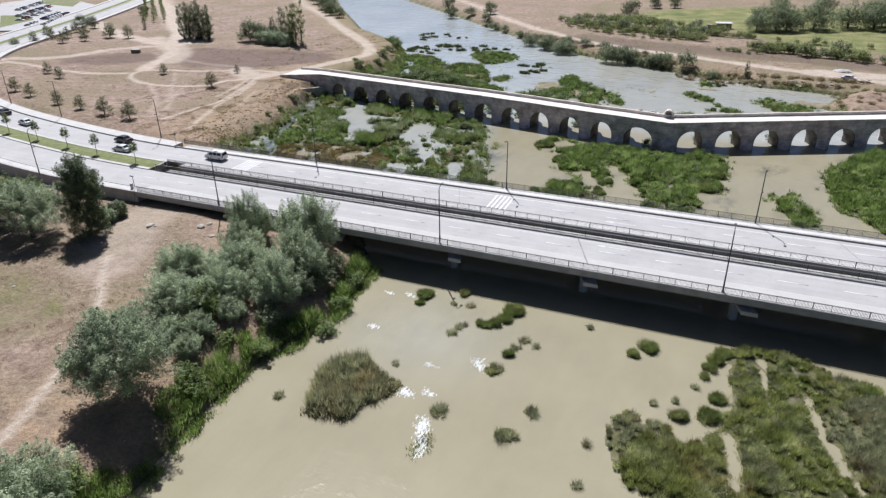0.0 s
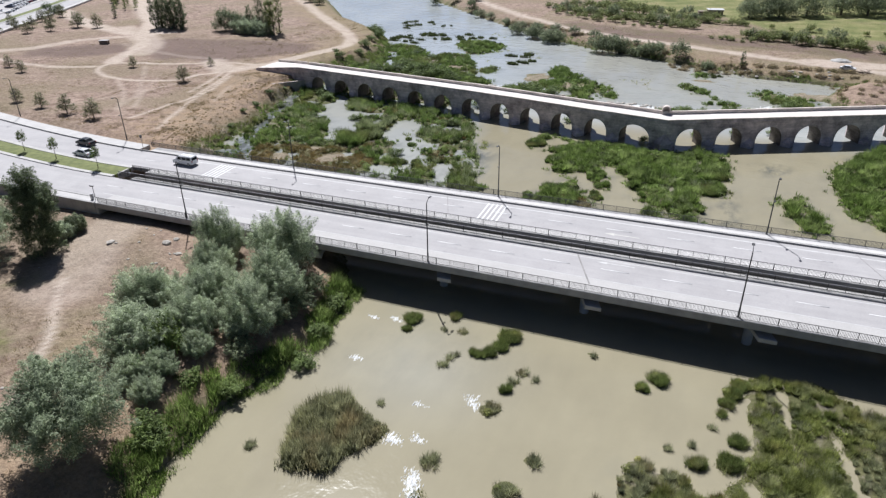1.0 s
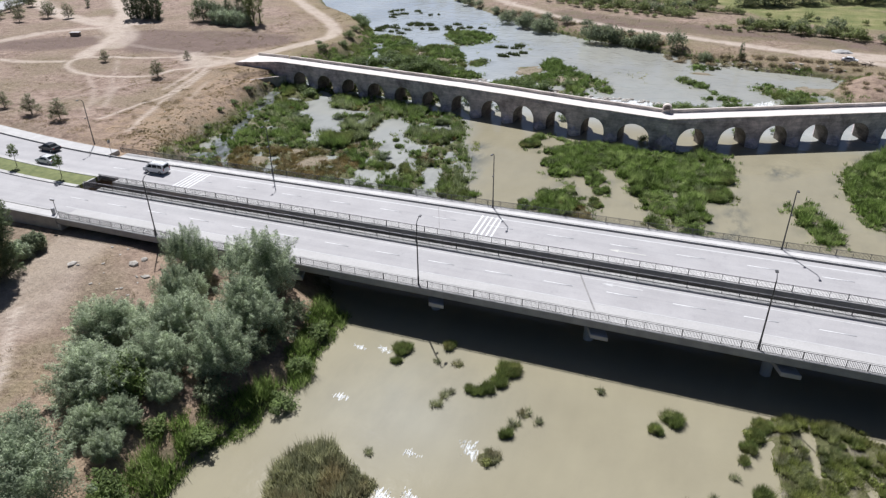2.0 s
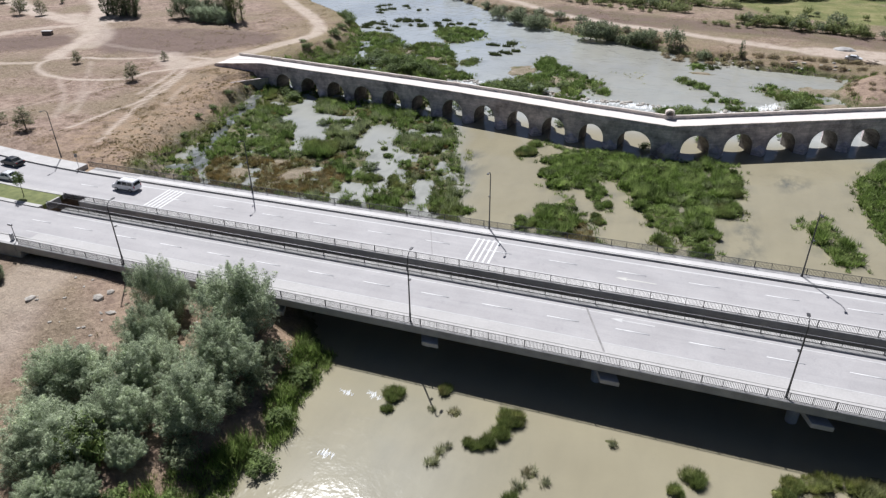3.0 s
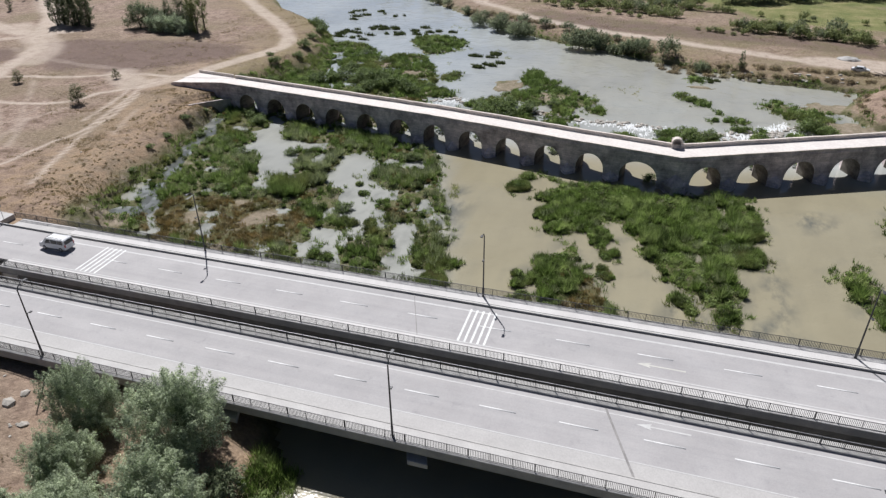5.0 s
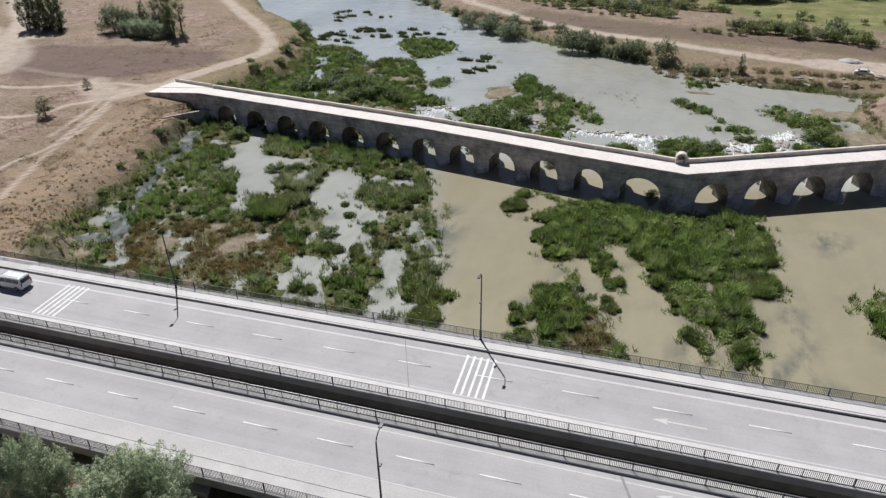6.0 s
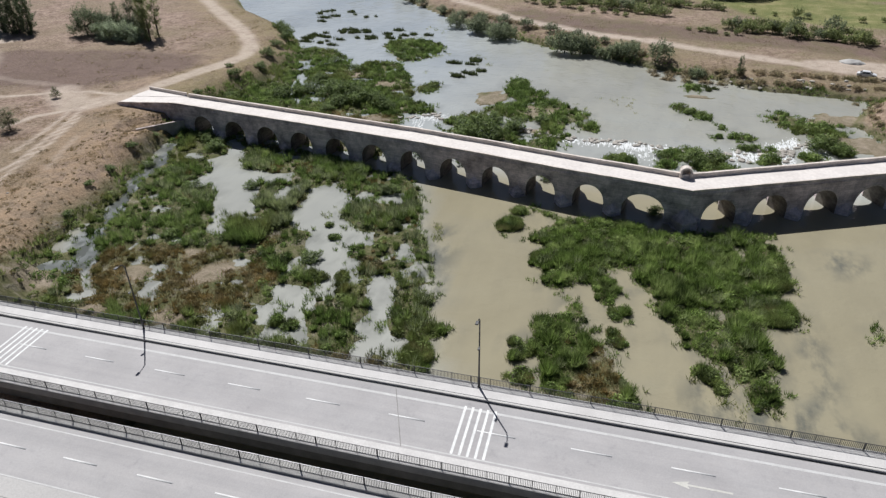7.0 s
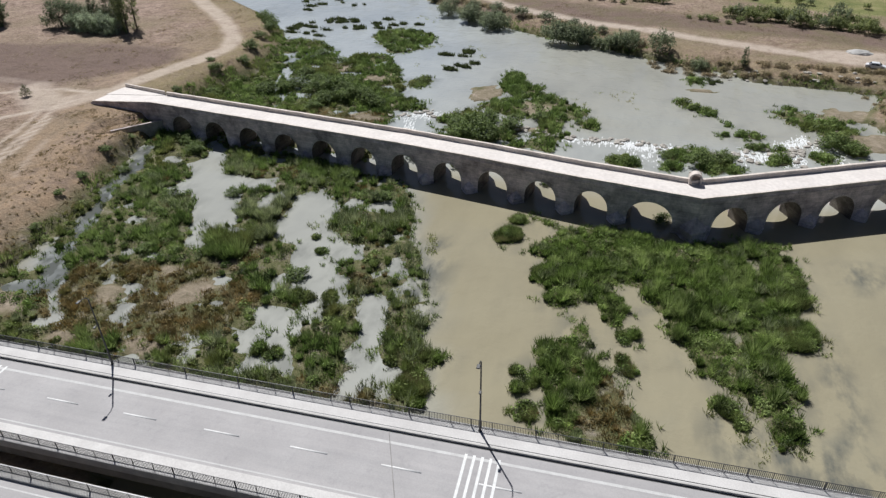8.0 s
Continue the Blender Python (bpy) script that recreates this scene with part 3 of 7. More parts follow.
def growth(x, y):
    """How far inside growing ground a place of the river bed lies, in metres."""
    d = np.full(np.shape(x), -50.0)
    for outline in (MAIN_ISLE, LOW_ISLE, EAST_ISLE, RAGGED_ISLE, NEAR_ISLE, UPPER_MARSH, FAR_ISLE, WEIR_ISLE, EAST_SPIT):
        d = np.maximum(d, depth_in(x, y, outline))
    m = depth_in(x, y, MARSH)
    for p in PONDS:
        m = np.minimum(m, -depth_in(x, y, p))
    d = np.maximum(d, np.minimum(m, line_distance(x, y, STREAM) - 1.15 + 0.9 * vnoise(x, y, 5, 61, 2)))
    wild = vnoise(x, y, 2.6, 3, 4) * 1.5 + vnoise(x, y, 9.0, 4, 2) * 0.4
    d = d + wild * np.clip(0.75 + np.abs(d) * 0.25, 0.5, 1.25)
    gaps = np.where(depth_in(x, y, MARSH) > -3, -0.3, np.where(y < 75, -0.7, np.where(y > 165, np.where((y > 228) | (x < -60), -0.36, -0.26), -0.5)))
    d = np.minimum(d, (vnoise(x, y, 4.2, 33, 4) - gaps) * 7.0)
    d = np.minimum(d, np.minimum.reduce([line_distance(x, y, c) for c in CHANNELS]) - 0.25 + 0.9 * vnoise(x, y, 2.6, 62, 3))
    t = np.full(np.shape(x), -50.0)
    for cx, cy, r in NEAR_TUSSOCKS + TUSSOCKS + UP_TUSSOCKS:
        t = np.maximum(t, r - np.hypot(x - cx, y - cy))
    t = np.maximum(t, depth_in(x, y, BIG_RUSH))
    return np.maximum(d, t + vnoise(x, y, 1.3, 5, 2) * 0.55)


# the dual carriageway's centre line, from east to west
AXIS = [(140, 87.7), (60, 87.7), (0, 87.7), (-60, 87.7), (-95, 87.7), (-112, 88.1), (-130, 89.9), (-152, 93.4), (-172, 97.8), (-192, 104.5), (-217, 118), (-242, 139), (-263, 165),
        (-281, 200), (-301, 240), (-331, 295), (-357, 340), (-420, 450)]
ROAD = spline(AXIS, 3.0)


def bare_ground(x, y):
    """How far inside a bare patch a place lies, about 1 at its heart and 0 at its edge."""
    return np.maximum.reduce([1 - np.hypot((x - cx) / rx, (y - cy) / ry) for cx, cy, rx, ry in BARE]) + 0.6 * vnoise(x, y, 2.6, 63, 4) - 0.08


def height(x, y):
    """The ground's height: banks, river bed, islands and the road's embankment."""
    dl, dr = line_distance(x, y, BANK_L), line_distance(x, y, BANK_R)
    wet = inside(x, y, RIVER)
    left = dl < dr
    top = np.where(left, np.where(y < 90, 3.2, 3.7), 2.4)
    width = np.where(left, np.where(y < 90, 8.0, 6.5 - 4.0 * step(146, 156, y) * step(186, 176, y)), 7.0)
    d = np.where(left, dl, dr)
    rough = vnoise(x, y, 14, 1, 4) * 0.35 + vnoise(x, y, 3.0, 2, 3) * 0.14
    land = 0.05 + (top - 0.05) * step(-0.4, 1.0, d / width) + rough * step(0, 6, d)
    land = land + 1.0 * step(-120, -250, x) * step(150, 260, y) * 0.5
    land = land + 0.45 * np.exp(-((x + 127) / 9) ** 2 - ((y - 168) / 8) ** 2) + 0.7 * np.exp(-((x + 79) / 7) ** 2 - ((y - 67) / 6) ** 2)
    bed = -0.75 + 0.95 * step(-1.6, 0.9, growth(x, y)) + 0.05 * vnoise(x, y, 2.0, 6, 2)
    bed = np.maximum(bed, 0.16 * step(-0.15, 0.15, bare_ground(x, y)) - 0.75 * (1 - step(-0.3, 0.0, bare_ground(x, y))))
    z = np.where(wet, bed, land)
    z = np.where((x < -110) & (x > -128) & (y > 168.2) & (y < 178.5), np.minimum(z, 3.9), z)
    # the bank is cut back below a low retaining wall
    w = line_distance(x, y, [(-116.9, 159.9), (-110.35, 167.05)])
    front = (x + 116.9) * 7.15 - (y - 159.9) * 6.55 > 0
    z = np.where((w < 3.5) & ~front, np.clip(z, 2.3, 2.95), np.where((w < 3.0) & front, np.minimum(z, 1.9), z))
    # embankment of the road, west of the bridge's abutment
    rd = line_distance(x, y, [tuple(p) for p in ROAD[::4]])
    west = step(-92, -99, x)
    north = y > np.interp(-x, [-a for a, _ in AXIS], [b for _, b in AXIS])
    reach = np.where(wet, np.maximum(17.5, 34 - 5 * dl), 34 + np.minimum(dl, 8))
    bank = np.where(north, 4.95 + (z - 4.95) * step(15.5, reach, rd), z)
    z = np.where((west > 0) & north, z + (bank - z) * west, z)
    under = (rd < 16.2) & (x < -90) & north | (rd < 12.6) & (x < -90)
    z = np.where(under, np.minimum(z, 4.4), z)
    z = np.where((rd < 3.2) & (x > -99.6) & (x < -88), np.minimum(z, 0.8), z)
    # tipped earth where the dirt road meets the river
    heap = np.exp(-(((x - 37) / 6) ** 2) - ((y - 209) / 9) ** 2)
    return np.where(wet, z, z + heap * (1.0 + 1.1 * vnoise(x, y, 4.5, 66, 4)))

# ---- ground, one sheet to the horizon ----
MAIN_TRACKS = [
    (spline([(-345, 345), (-290, 297), (-255, 260), (-222, 226), (-208, 207), (-196, 196), (-189, 184), (-184, 172), (-180, 165)], 4), 3.2, 0.9),
    (spline([(-330, 130), (-242, 158), (-227, 169), (-221, 190), (-209, 204), (-200, 215)], 4), 2.6, 0.75),
    (spline([(-128, 174), (-130, 182), (-127, 194), (-123, 206), (-124, 220), (-137, 239), (-160, 263), (-194, 301), (-235, 343), (-300, 420)], 4), 2.5, 0.85),
    (spline([(-297, 247), (-256, 223), (-223, 210), (-205, 207)], 4), 4.4, 0.9),
    (spline([(-338, 338), (-282, 284), (-239, 244), (-222, 229), (-206, 212)], 4), 4.6, 0.95),
    (spline([(-260, 150), (-234, 154), (-221, 155), (-205, 154), (-191, 155), (-181, 158)], 4), 1.3, 0.8),
    (spline([(-226, 215), (-208, 206), (-192, 194), (-183, 180)], 4), 6.0, 0.7),
    (spline([(-200, 190), (-180, 183), (-165, 181), (-150, 180)], 4), 1.2, 0.3),
]
RUTS = [
    (spline([(-166, 164), (-157, 154), (-148, 143), (-140, 133)], 3), 0.4, 0.45),
    (spline([(-160, 147), (-146, 135), (-135, 122)], 3), 0.4, 0.45),
    (spline([(-126.5, 117), (-127.1, 124.5), (-127.3, 129.6), (-126.5, 138.2), (-128.7, 146.3), (-132.4, 158.7), (-135.4, 167)], 3), 0.32, 1.0),
    (spline([(-131, 143), (-132, 147.6), (-134.8, 158), (-137.7, 166.5)], 3), 0.35, 0.9),
    (spline([(-113.6, 111.8), (-115.5, 116.1), (-118.2, 120.6), (-120.6, 126), (-124.2, 134.3), (-125.7, 140.4), (-127.6, 148.3), (-132, 162)], 3), 0.28, 0.95),
    (spline([(-119, 138), (-122.7, 146.8), (-124.5, 152)], 3), 0.25, 0.5),
    (spline([(-150, 120), (-146, 140), (-150, 152)], 3), 0.3, 0.4),
    (spline([(-137, 125), (-143, 138), (-141, 150)], 3), 0.3, 0.4),
    (spline([(-133.7, 125.9), (-139.3, 133.8), (-144, 140.4)], 3), 0.35, 0.6),
]
LOOP_TRACKS = [
    (spline([(-133, 176.5), (-142.4, 177.6), (-149, 175.8), (-156, 171.5), (-163, 168.5), (-172, 167), (-179, 163), (-177, 156), (-170, 151), (-159, 148), (-149, 149.5), (-144.2, 153), (-141.9, 159.7), (-137, 166), (-134, 172)], 3), 0.75, 0.95),
    (spline([(-131, 176), (-134, 172.5), (-138, 168), (-150, 177)], 2), 4.5, 0.75),
]
BANK_TRACKS = [
    (spline([(-57, 15), (-58, 24), (-64, 37), (-67.3, 41.8), (-69.2, 44.6), (-71.4, 47.6), (-74, 50), (-77.3, 53.4), (-80, 57)], 3), 0.35, 1.0),
    (spline([(-79, 56), (-84, 66), (-86, 73)], 3), 6.0, 0.45),
    (spline([(-240, 500), (-146, 384), (-104, 327), (-64, 284), (-38, 265), (-16, 256), (10, 245), (27, 238), (44, 231), (70, 215), (80, 190)], 4), 2.7, 0.9),
    (spline([(27, 240), (40, 240), (60, 238), (100, 236)], 4), 5.5, 0.9),
]
TRACKS = MAIN_TRACKS + LOOP_TRACKS + RUTS + BANK_TRACKS
DARK_SOIL = [
    [(-196, 198), (-189, 206), (-169, 208), (-150, 212), (-134, 212), (-128, 202), (-136, 191), (-143, 182), (-155, 177), (-172, 175), (-185, 186)],
    [(-225, 175), (-210, 186), (-198, 190), (-190, 181), (-201, 166), (-217, 161)],
    [(-70, 268), (-30, 262), (12, 258), (46, 248), (60, 262), (20, 272), (-20, 280), (-60, 296)],
]
FIELDS = [
    [(-60, 345), (-37, 385), (0, 410), (80, 425), (200, 425), (200, 345), (60, 325), (0, 322), (-30, 330)],
    [(0, 322), (60, 325), (160, 320), (160, 280), (60, 281), (20, 292)],
]


def axis_steps(lo, a, b, hi, fine, grow):
    mid = list(np.arange(a, b + fine / 2, fine))
    left, right, s = [], [], fine
    p = a
    while p > lo:
        s *= grow
        p -= s
        left.append(p)
    p, s = b, fine
    while p < hi:
        s *= grow
        p += s
        right.append(p)
    return np.array(left[::-1] + mid + right)


def build_ground():
    gx = np.concatenate([axis_steps(-2600, -215, -214, -214.5, 1.15, 1.04), axis_steps(-213.2, -213.2, 60, 2600, 0.85, 1.10)])
    gy = axis_steps(-1500, 5, 258, 3600, 0.85, 1.05)
    X, Y = np.meshgrid(gx, gy)
    x, y = X.ravel(), Y.ravel()
    z = height(x, y)
    far = np.hypot(x + 60, y - 150)
    z = np.where(far > 700, np.maximum(z, 2.5), z)
    nx, ny = len(gx), len(gy)
    i = (np.arange(ny - 1)[:, None] * nx + np.arange(nx - 1)[None]).ravel()
    me = mesh_np("ground", np.stack([x, y, z], 1), np.stack([i, i + 1, i + nx + 1, i + nx], 1), EARTH, True)
    path, soil, green, mud, field, slope = (np.zeros(len(x)) for _ in range(6))
    wob = vnoise(x, y, 5, 8, 3)
    for line, half, strength in TRACKS:
        d = line_distance(x, y, [tuple(p) for p in line])
        path = np.maximum(path, strength * (1 - step(half * 0.55, half * 1.1 + 0.45, d + wob * min(0.9, half * 0.4))))
    for o in DARK_SOIL:
        soil = np.maximum(soil, step(-3, 3, depth_in(x, y, o) + wob * 3))
    for o in FIELDS:
        field = np.maximum(field, step(-2, 2, depth_in(x, y, o) + wob * 1.5))
    wet = inside(x, y, RIVER)
    dl = line_distance(x, y, BANK_L)
    g = growth(x, y)
    mud = np.where(wet, 1.0, 1 - step(0.0, 3.0, np.minimum(dl, line_distance(x, y, BANK_R)) + wob * 1.5))
    bare = bare_ground(x, y)
    path = np.where(wet, step(-0.1, 0.3, bare) * 0.38, path)
    mud = np.where(wet, 1 - 0.55 * step(-0.1, 0.2, bare), mud)
    upper = (y > 175) & (x < -60) & ~wet
    green = np.where(upper, 0.5 - 0.5 * step(4, 24, dl + wob * 6), 0.0)
    green = np.maximum(green, np.where((x > -75) & (y > 215) & ~wet, 0.22 + 0.5 * wob, 0))
    green = np.maximum(green, np.where((x < -60) & (y < 70), step(0.05, 0.7, vnoise(x, y, 16, 12, 3)) * 0.55, 0))
    green = np.maximum(green, np.where((x < -60) & (y > 100) & ~wet, step(0.2, 0.8, vnoise(x, y, 22, 13, 3)) * 0.45, 0))
    for o, much in (([(-99, 49), (-87.7, 50), (-83.5, 47.5), (-79.5, 42.9), (-80, 38), (-96, 36)], 0.55), ([(-86, 53), (-84.5, 57), (-81.2, 55.5), (-82, 52.4)], 1.0), ([(-78.5, 43.6), (-76.6, 45.2), (-71.8, 42.2), (-74.5, 40.4)], 0.9)):
        green = np.maximum(green, much * step(-1.0, 1.0, depth_in(x, y, o) + wob * 1.2))
    slope = np.where(~wet, 1 - step(8, 30, dl + wob * 6), 0) * np.where((y < 175) & (x < 0), 1, np.where(x < -60, 0.8, 0.4))
    slope = np.maximum(slope, np.where(~wet & (x > -60) & (y > 180), 0.4 - 0.4 * step(8, 14, line_distance(x, y, BANK_R)), 0))
    for name, chans in (("cover", (path, green, soil)), ("cover_b", (mud, field, slope))):
        at = me.attributes.new(name, "FLOAT_COLOR", "POINT")
        at.data.foreach_set("color", np.stack([*chans, np.ones(len(x))], 1).astype(np.float32).ravel())
    return tagged(new("ground", me), "dry tan earth with worn dirt tracks and scrubby banks", "ground", kind="structure")


ground = build_ground()


def build_water():
    """The river's surface, with its silt against a painted sky-reflection tint, and how ruffled it is at every place.
    """
    xs = np.concatenate([np.arange(-480, -125, 20.0), np.arange(-125, 50, 2.5), np.arange(50, 201, 15.0)])
    ys = np.concatenate([np.arange(-280, 0, 20.0), np.arange(0, 262, 2.5), np.arange(262, 661, 20.0)])
    X, Y = np.meshgrid(xs, ys)
    nx, ny = len(xs), len(ys)
    x, y = X.ravel(), Y.ravel()
    i = (np.arange(ny - 1)[:, None] * nx + np.arange(nx - 1)[None]).ravel()
    me = mesh_np("river_water", np.stack([x, y, np.zeros(nx * ny)], 1), np.stack([i, i + 1, i + nx + 1, i + nx], 1), WATER)
    wob = vnoise(x, y, 12, 51, 3)
    pool = depth_in(x, y, MARSH)
    # lower values bring in the painted sky tint, upstream and in the marsh pools
    silt_sky_mix = (1 - 0.5 * step(-4, 4, pool + 4 * wob)) * (1 - (0.85 - (0.25 + 0.2 * step(178, 190, y)) * step(-80, -30, x)) * step(157, 168, y))
    silt_sky_mix = silt_sky_mix * (1 - 0.18 * np.exp(-(((x + 28) / 10) ** 2) - ((y - 59) / 8) ** 2) * (1 + 0.6 * wob))
    rill = 1 - step(1.2, 3.4, line_distance(x, y, STREAM))
    silt_sky_mix = silt_sky_mix * (1 - 0.6 * rill)
    still = np.where(y < 95, 0.24, np.where(y > 165, 1.3, 0.6)) * np.where(depth_in(x, y, MARSH) > 0, 0.45, 1.0)
    still = np.maximum(still, 2.2 * (1 - step(2, 9, np.hypot((x + 4) / 3.0, y - 178))))
    at = me.attributes.new("silt_sky_mix", "FLOAT_COLOR", "POINT")
    weed = np.maximum.reduce([1 - np.hypot((x - cx) / rx, (y - cy) / ry) for cx, cy, rx, ry in ((4.9, 118, 2.8, 11), (12.5, 143, 4, 4), (-45.5, 131, 4, 12), (-43, 120, 3, 8), (2, 107, 8, 5), (-6, 110, 5, 6), (-25, 64, 12, 6), (-27, 92, 6, 10), (-34, 60, 9, 9))])
    weed = np.maximum(weed, 0.22 * step(-1.8, -0.2, growth(x, y)))
    weed = np.clip(weed * 2.2, 0, 1) * np.where(y < 95, 0.12, 0.9)
    weed = np.maximum(weed, 1.85 * rill)
    at.data.foreach_set("color", np.stack([np.clip(silt_sky_mix, 0, 1), still, weed, 0 * x + 1], 1).astype(np.float32).ravel())
    return tagged(new("river_water", me), "shallow silty beige river water with gentle ripples", "water", kind="structure")


build_water()


def ground_z(x, y):
    return float(height(np.array([float(x)]), np.array([float(y)]))[0])


# ---- the modern dual road and its bridge ----
TAN = np.gradient(ROAD, axis=0)
TAN /= np.linalg.norm(TAN, axis=1)[:, None]
NORTH = np.stack([TAN[:, 1], -TAN[:, 0]], 1)


def sweep(section, x_east, x_west):
    """A solid with a closed cross-section of (offset north of the axis, height), along the road between two eastings."""
    keep = (ROAD[:, 0] <= x_east + 0.01) & (ROAD[:, 0] >= x_west - 0.01)
    P, N = ROAD[keep], NORTH[keep]
    for x, at_start in ((x_east, True), (x_west, False)):
        if x > -95:
            row = np.array([[x, 87.7]])
            P, N = (np.vstack([row, P]), np.vstack([[[0, 1]], N])) if at_start else (np.vstack([P, row]), np.vstack([N, [[0, 1]]]))
    k, n = len(section), len(P)
    V = np.array([[p[0] + nn[0] * u, p[1] + nn[1] * u, z] for p, nn in zip(P, N) for u, z in section])
    F = [(a * k + b, a * k + (b + 1) % k, (a + 1) * k + (b + 1) % k, (a + 1) * k + b) for a in range(n - 1) for b in range(k)]
    bm = bmesh.new()
    vs = [bm.verts.new(v) for v in V]
    for f in F:
        bm.faces.new([vs[i] for i in f])
    bm.faces.new(vs[:k])
    bm.faces.new(vs[-k:][::-1])
    bmesh.ops.recalc_face_normals(bm, faces=bm.faces)
    return bm


def rect(u0, u1, z0, z1):
    return [(u0, z0), (u1, z0), (u1, z1), (u0, z1)]


EAST, ABUT, WEST = 130.0, -92.5, -400.0
road = thing("road", "pale sun-bleached dual carriageway with painted lane lines", "road", kind="structure")
part("carriageway", sweep(rect(-10.7, -2.5, 4.6, 5.05), EAST, WEST), ASPHALT, road)
part("carriageway", sweep(rect(2.9, 10.6, 4.6, 5.05), EAST, WEST), ASPHALT, road)

bridge = thing("road_bridge", "twin concrete road bridge decks on piers over the river", "bridge")
part("sidewalk", sweep([(-12.74, 4.9), (-10.72, 4.9), (-10.72, 5.2), (-10.78, 5.24), (-12.74, 5.33)], EAST, ABUT), SIDEWALK, bridge)
part("edge_beam", sweep([(-12.95, 4.42), (-12.75, 4.42), (-12.75, 5.34), (-12.78, 5.36), (-12.92, 5.36), (-12.95, 5.33)], EAST, ABUT), FASCIA, bridge, "grey weathered concrete edge beam")
part("median_kerb", sweep([(-2.49, 4.4), (-1.3, 4.4), (-1.3, 5.26), (-2.45, 5.26), (-2.49, 5.22)], EAST, -99), CONCRETE, bridge)
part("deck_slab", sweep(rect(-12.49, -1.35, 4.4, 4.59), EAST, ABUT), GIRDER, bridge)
part("sidewalk", sweep([(10.61, 4.9), (12.64, 4.9), (12.64, 5.33), (10.68, 5.24), (10.61, 5.2)], EAST, ABUT), PALE_CONCRETE, bridge)
part("edge_beam", sweep([(12.65, 4.42), (12.85, 4.42), (12.85, 5.33), (12.82, 5.36), (12.68, 5.36), (12.65, 5.34)], EAST, ABUT), FASCIA, bridge)
part("median_walk", sweep([(1.05, 4.4), (2.89, 4.4), (2.89, 5.15), (2.84, 5.2), (1.05, 5.24)], EAST, -99), PALE_CONCRETE, bridge)
part("fascia", sweep([(0.95, 4.42), (1.045, 4.42), (1.045, 5.28), (0.95, 5.28)], EAST, -99), FASCIA, bridge)
part("girder", sweep([(1.08, 3.3), (1.5, 3.3), (1.5, 4.39), (1.08, 4.39)], EAST, -99), GIRDER, bridge, "deep concrete edge girder in a shade-darkened tone")
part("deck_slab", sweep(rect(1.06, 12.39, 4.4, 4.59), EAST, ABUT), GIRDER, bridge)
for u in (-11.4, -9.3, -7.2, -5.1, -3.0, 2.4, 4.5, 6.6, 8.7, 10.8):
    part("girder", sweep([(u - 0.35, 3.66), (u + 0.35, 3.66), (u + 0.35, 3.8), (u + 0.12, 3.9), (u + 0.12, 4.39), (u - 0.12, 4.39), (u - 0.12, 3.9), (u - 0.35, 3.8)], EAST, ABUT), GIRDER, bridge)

SKEW = -0.40


def pier(x, u0, u1):
    """A pier across one deck, set askew to the road: a cap beam on round columns. x is where it meets the southern edge's line."""
    def at(u):
        return x + SKEW * (u + 12.7), 87.7 + u
    bm = bmesh.new()
    quads = []
    for u in (u0, u1):
        cx, cy = at(u)
        quads.append([(cx - 1.0, cy, 3.08), (cx + 1.0, cy, 3.08), (cx + 1.0, cy, 3.65), (cx - 1.0, cy, 3.65)])
    vs = [bm.verts.new(v) for q in quads for v in q]
    for f in ((0, 1, 2, 3), (7, 6, 5, 4), (0, 4, 5, 1), (1, 5, 6, 2), (2, 6, 7, 3), (3, 7, 4, 0)):
        bm.faces.new([vs[i] for i in f])
    bmesh.ops.recalc_face_normals(bm, faces=bm.faces)
    bmesh.ops.bevel(bm, geom=list(bm.edges), offset=0.05, segments=1, affect="EDGES")
    part("pier_cap", bm, CONCRETE, bridge, "pale concrete cap beam")
    for u in (u0 + 4.2, u1 - 3.2):
        cx, cy = at(u)
        part("pier_column", tube([(cx, cy, -1.2), (cx, cy, 0.6), (cx, cy, 3.1)], [0.62, 0.6, 0.6], 16), CONCRETE, bridge)


for k in range(-3, 8):
    pier(-10.9 + 20 * k, -13.25, -1.0)
    pier(-10.9 + 20 * k, 1.6, 13.1)
for u0, u1 in ((-12.95, -1.0), (0.9, 12.85)):
    part("abutment", box(-94.5, -92.0, 87.7 + u0, 87.7 + u1, 0.5, 4.35, 0.05), CONCRETE, bridge)
part("wing_wall", sweep([(-13.0, 2.0), (-12.6, 2.0), (-12.6, 5.36), (-13.0, 5.36)], ABUT - 0.1, -200), FASCIA, bridge, "grey concrete retaining wall beside the road")

pave = thing("pavement", "pale concrete pavement along the road", "pavement", kind="structure")
part("footway", sweep([(-12.59, 3.0), (-10.72, 3.0), (-10.72, 5.2), (-12.59, 5.26)], ABUT - 0.1, WEST), SIDEWALK, pave)
part("footway", sweep([(10.61, 3.0), (13.6, 3.0), (13.6, 5.22), (10.61, 5.2)], -106, WEST), SIDEWALK, pave)
part("footway", sweep([(10.61, 3.0), (12.8, 3.0), (12.8, 5.22), (10.61, 5.2)], ABUT - 0.1, -105.9), SIDEWALK, pave)
for nm, u0, u1 in (("kerb", -10.86, -10.715), ("kerb", 10.605, 10.75)):
    part(nm, sweep(rect(u0, u1, 4.6, 5.285), EAST, WEST), CONCRETE, pave, "pale concrete kerb")

# two thin dark lines, one before and one behind the northern kerb
part("kerb_strip", sweep(rect(10.4, 10.6, 5.0, 5.054), EAST, WEST), STEEL, road, "dark strip along the kerb")
part("kerb_line", sweep(rect(10.9, 10.98, 5.2, 5.262), EAST, ABUT), STEEL, road, "thin dark line behind the kerb")

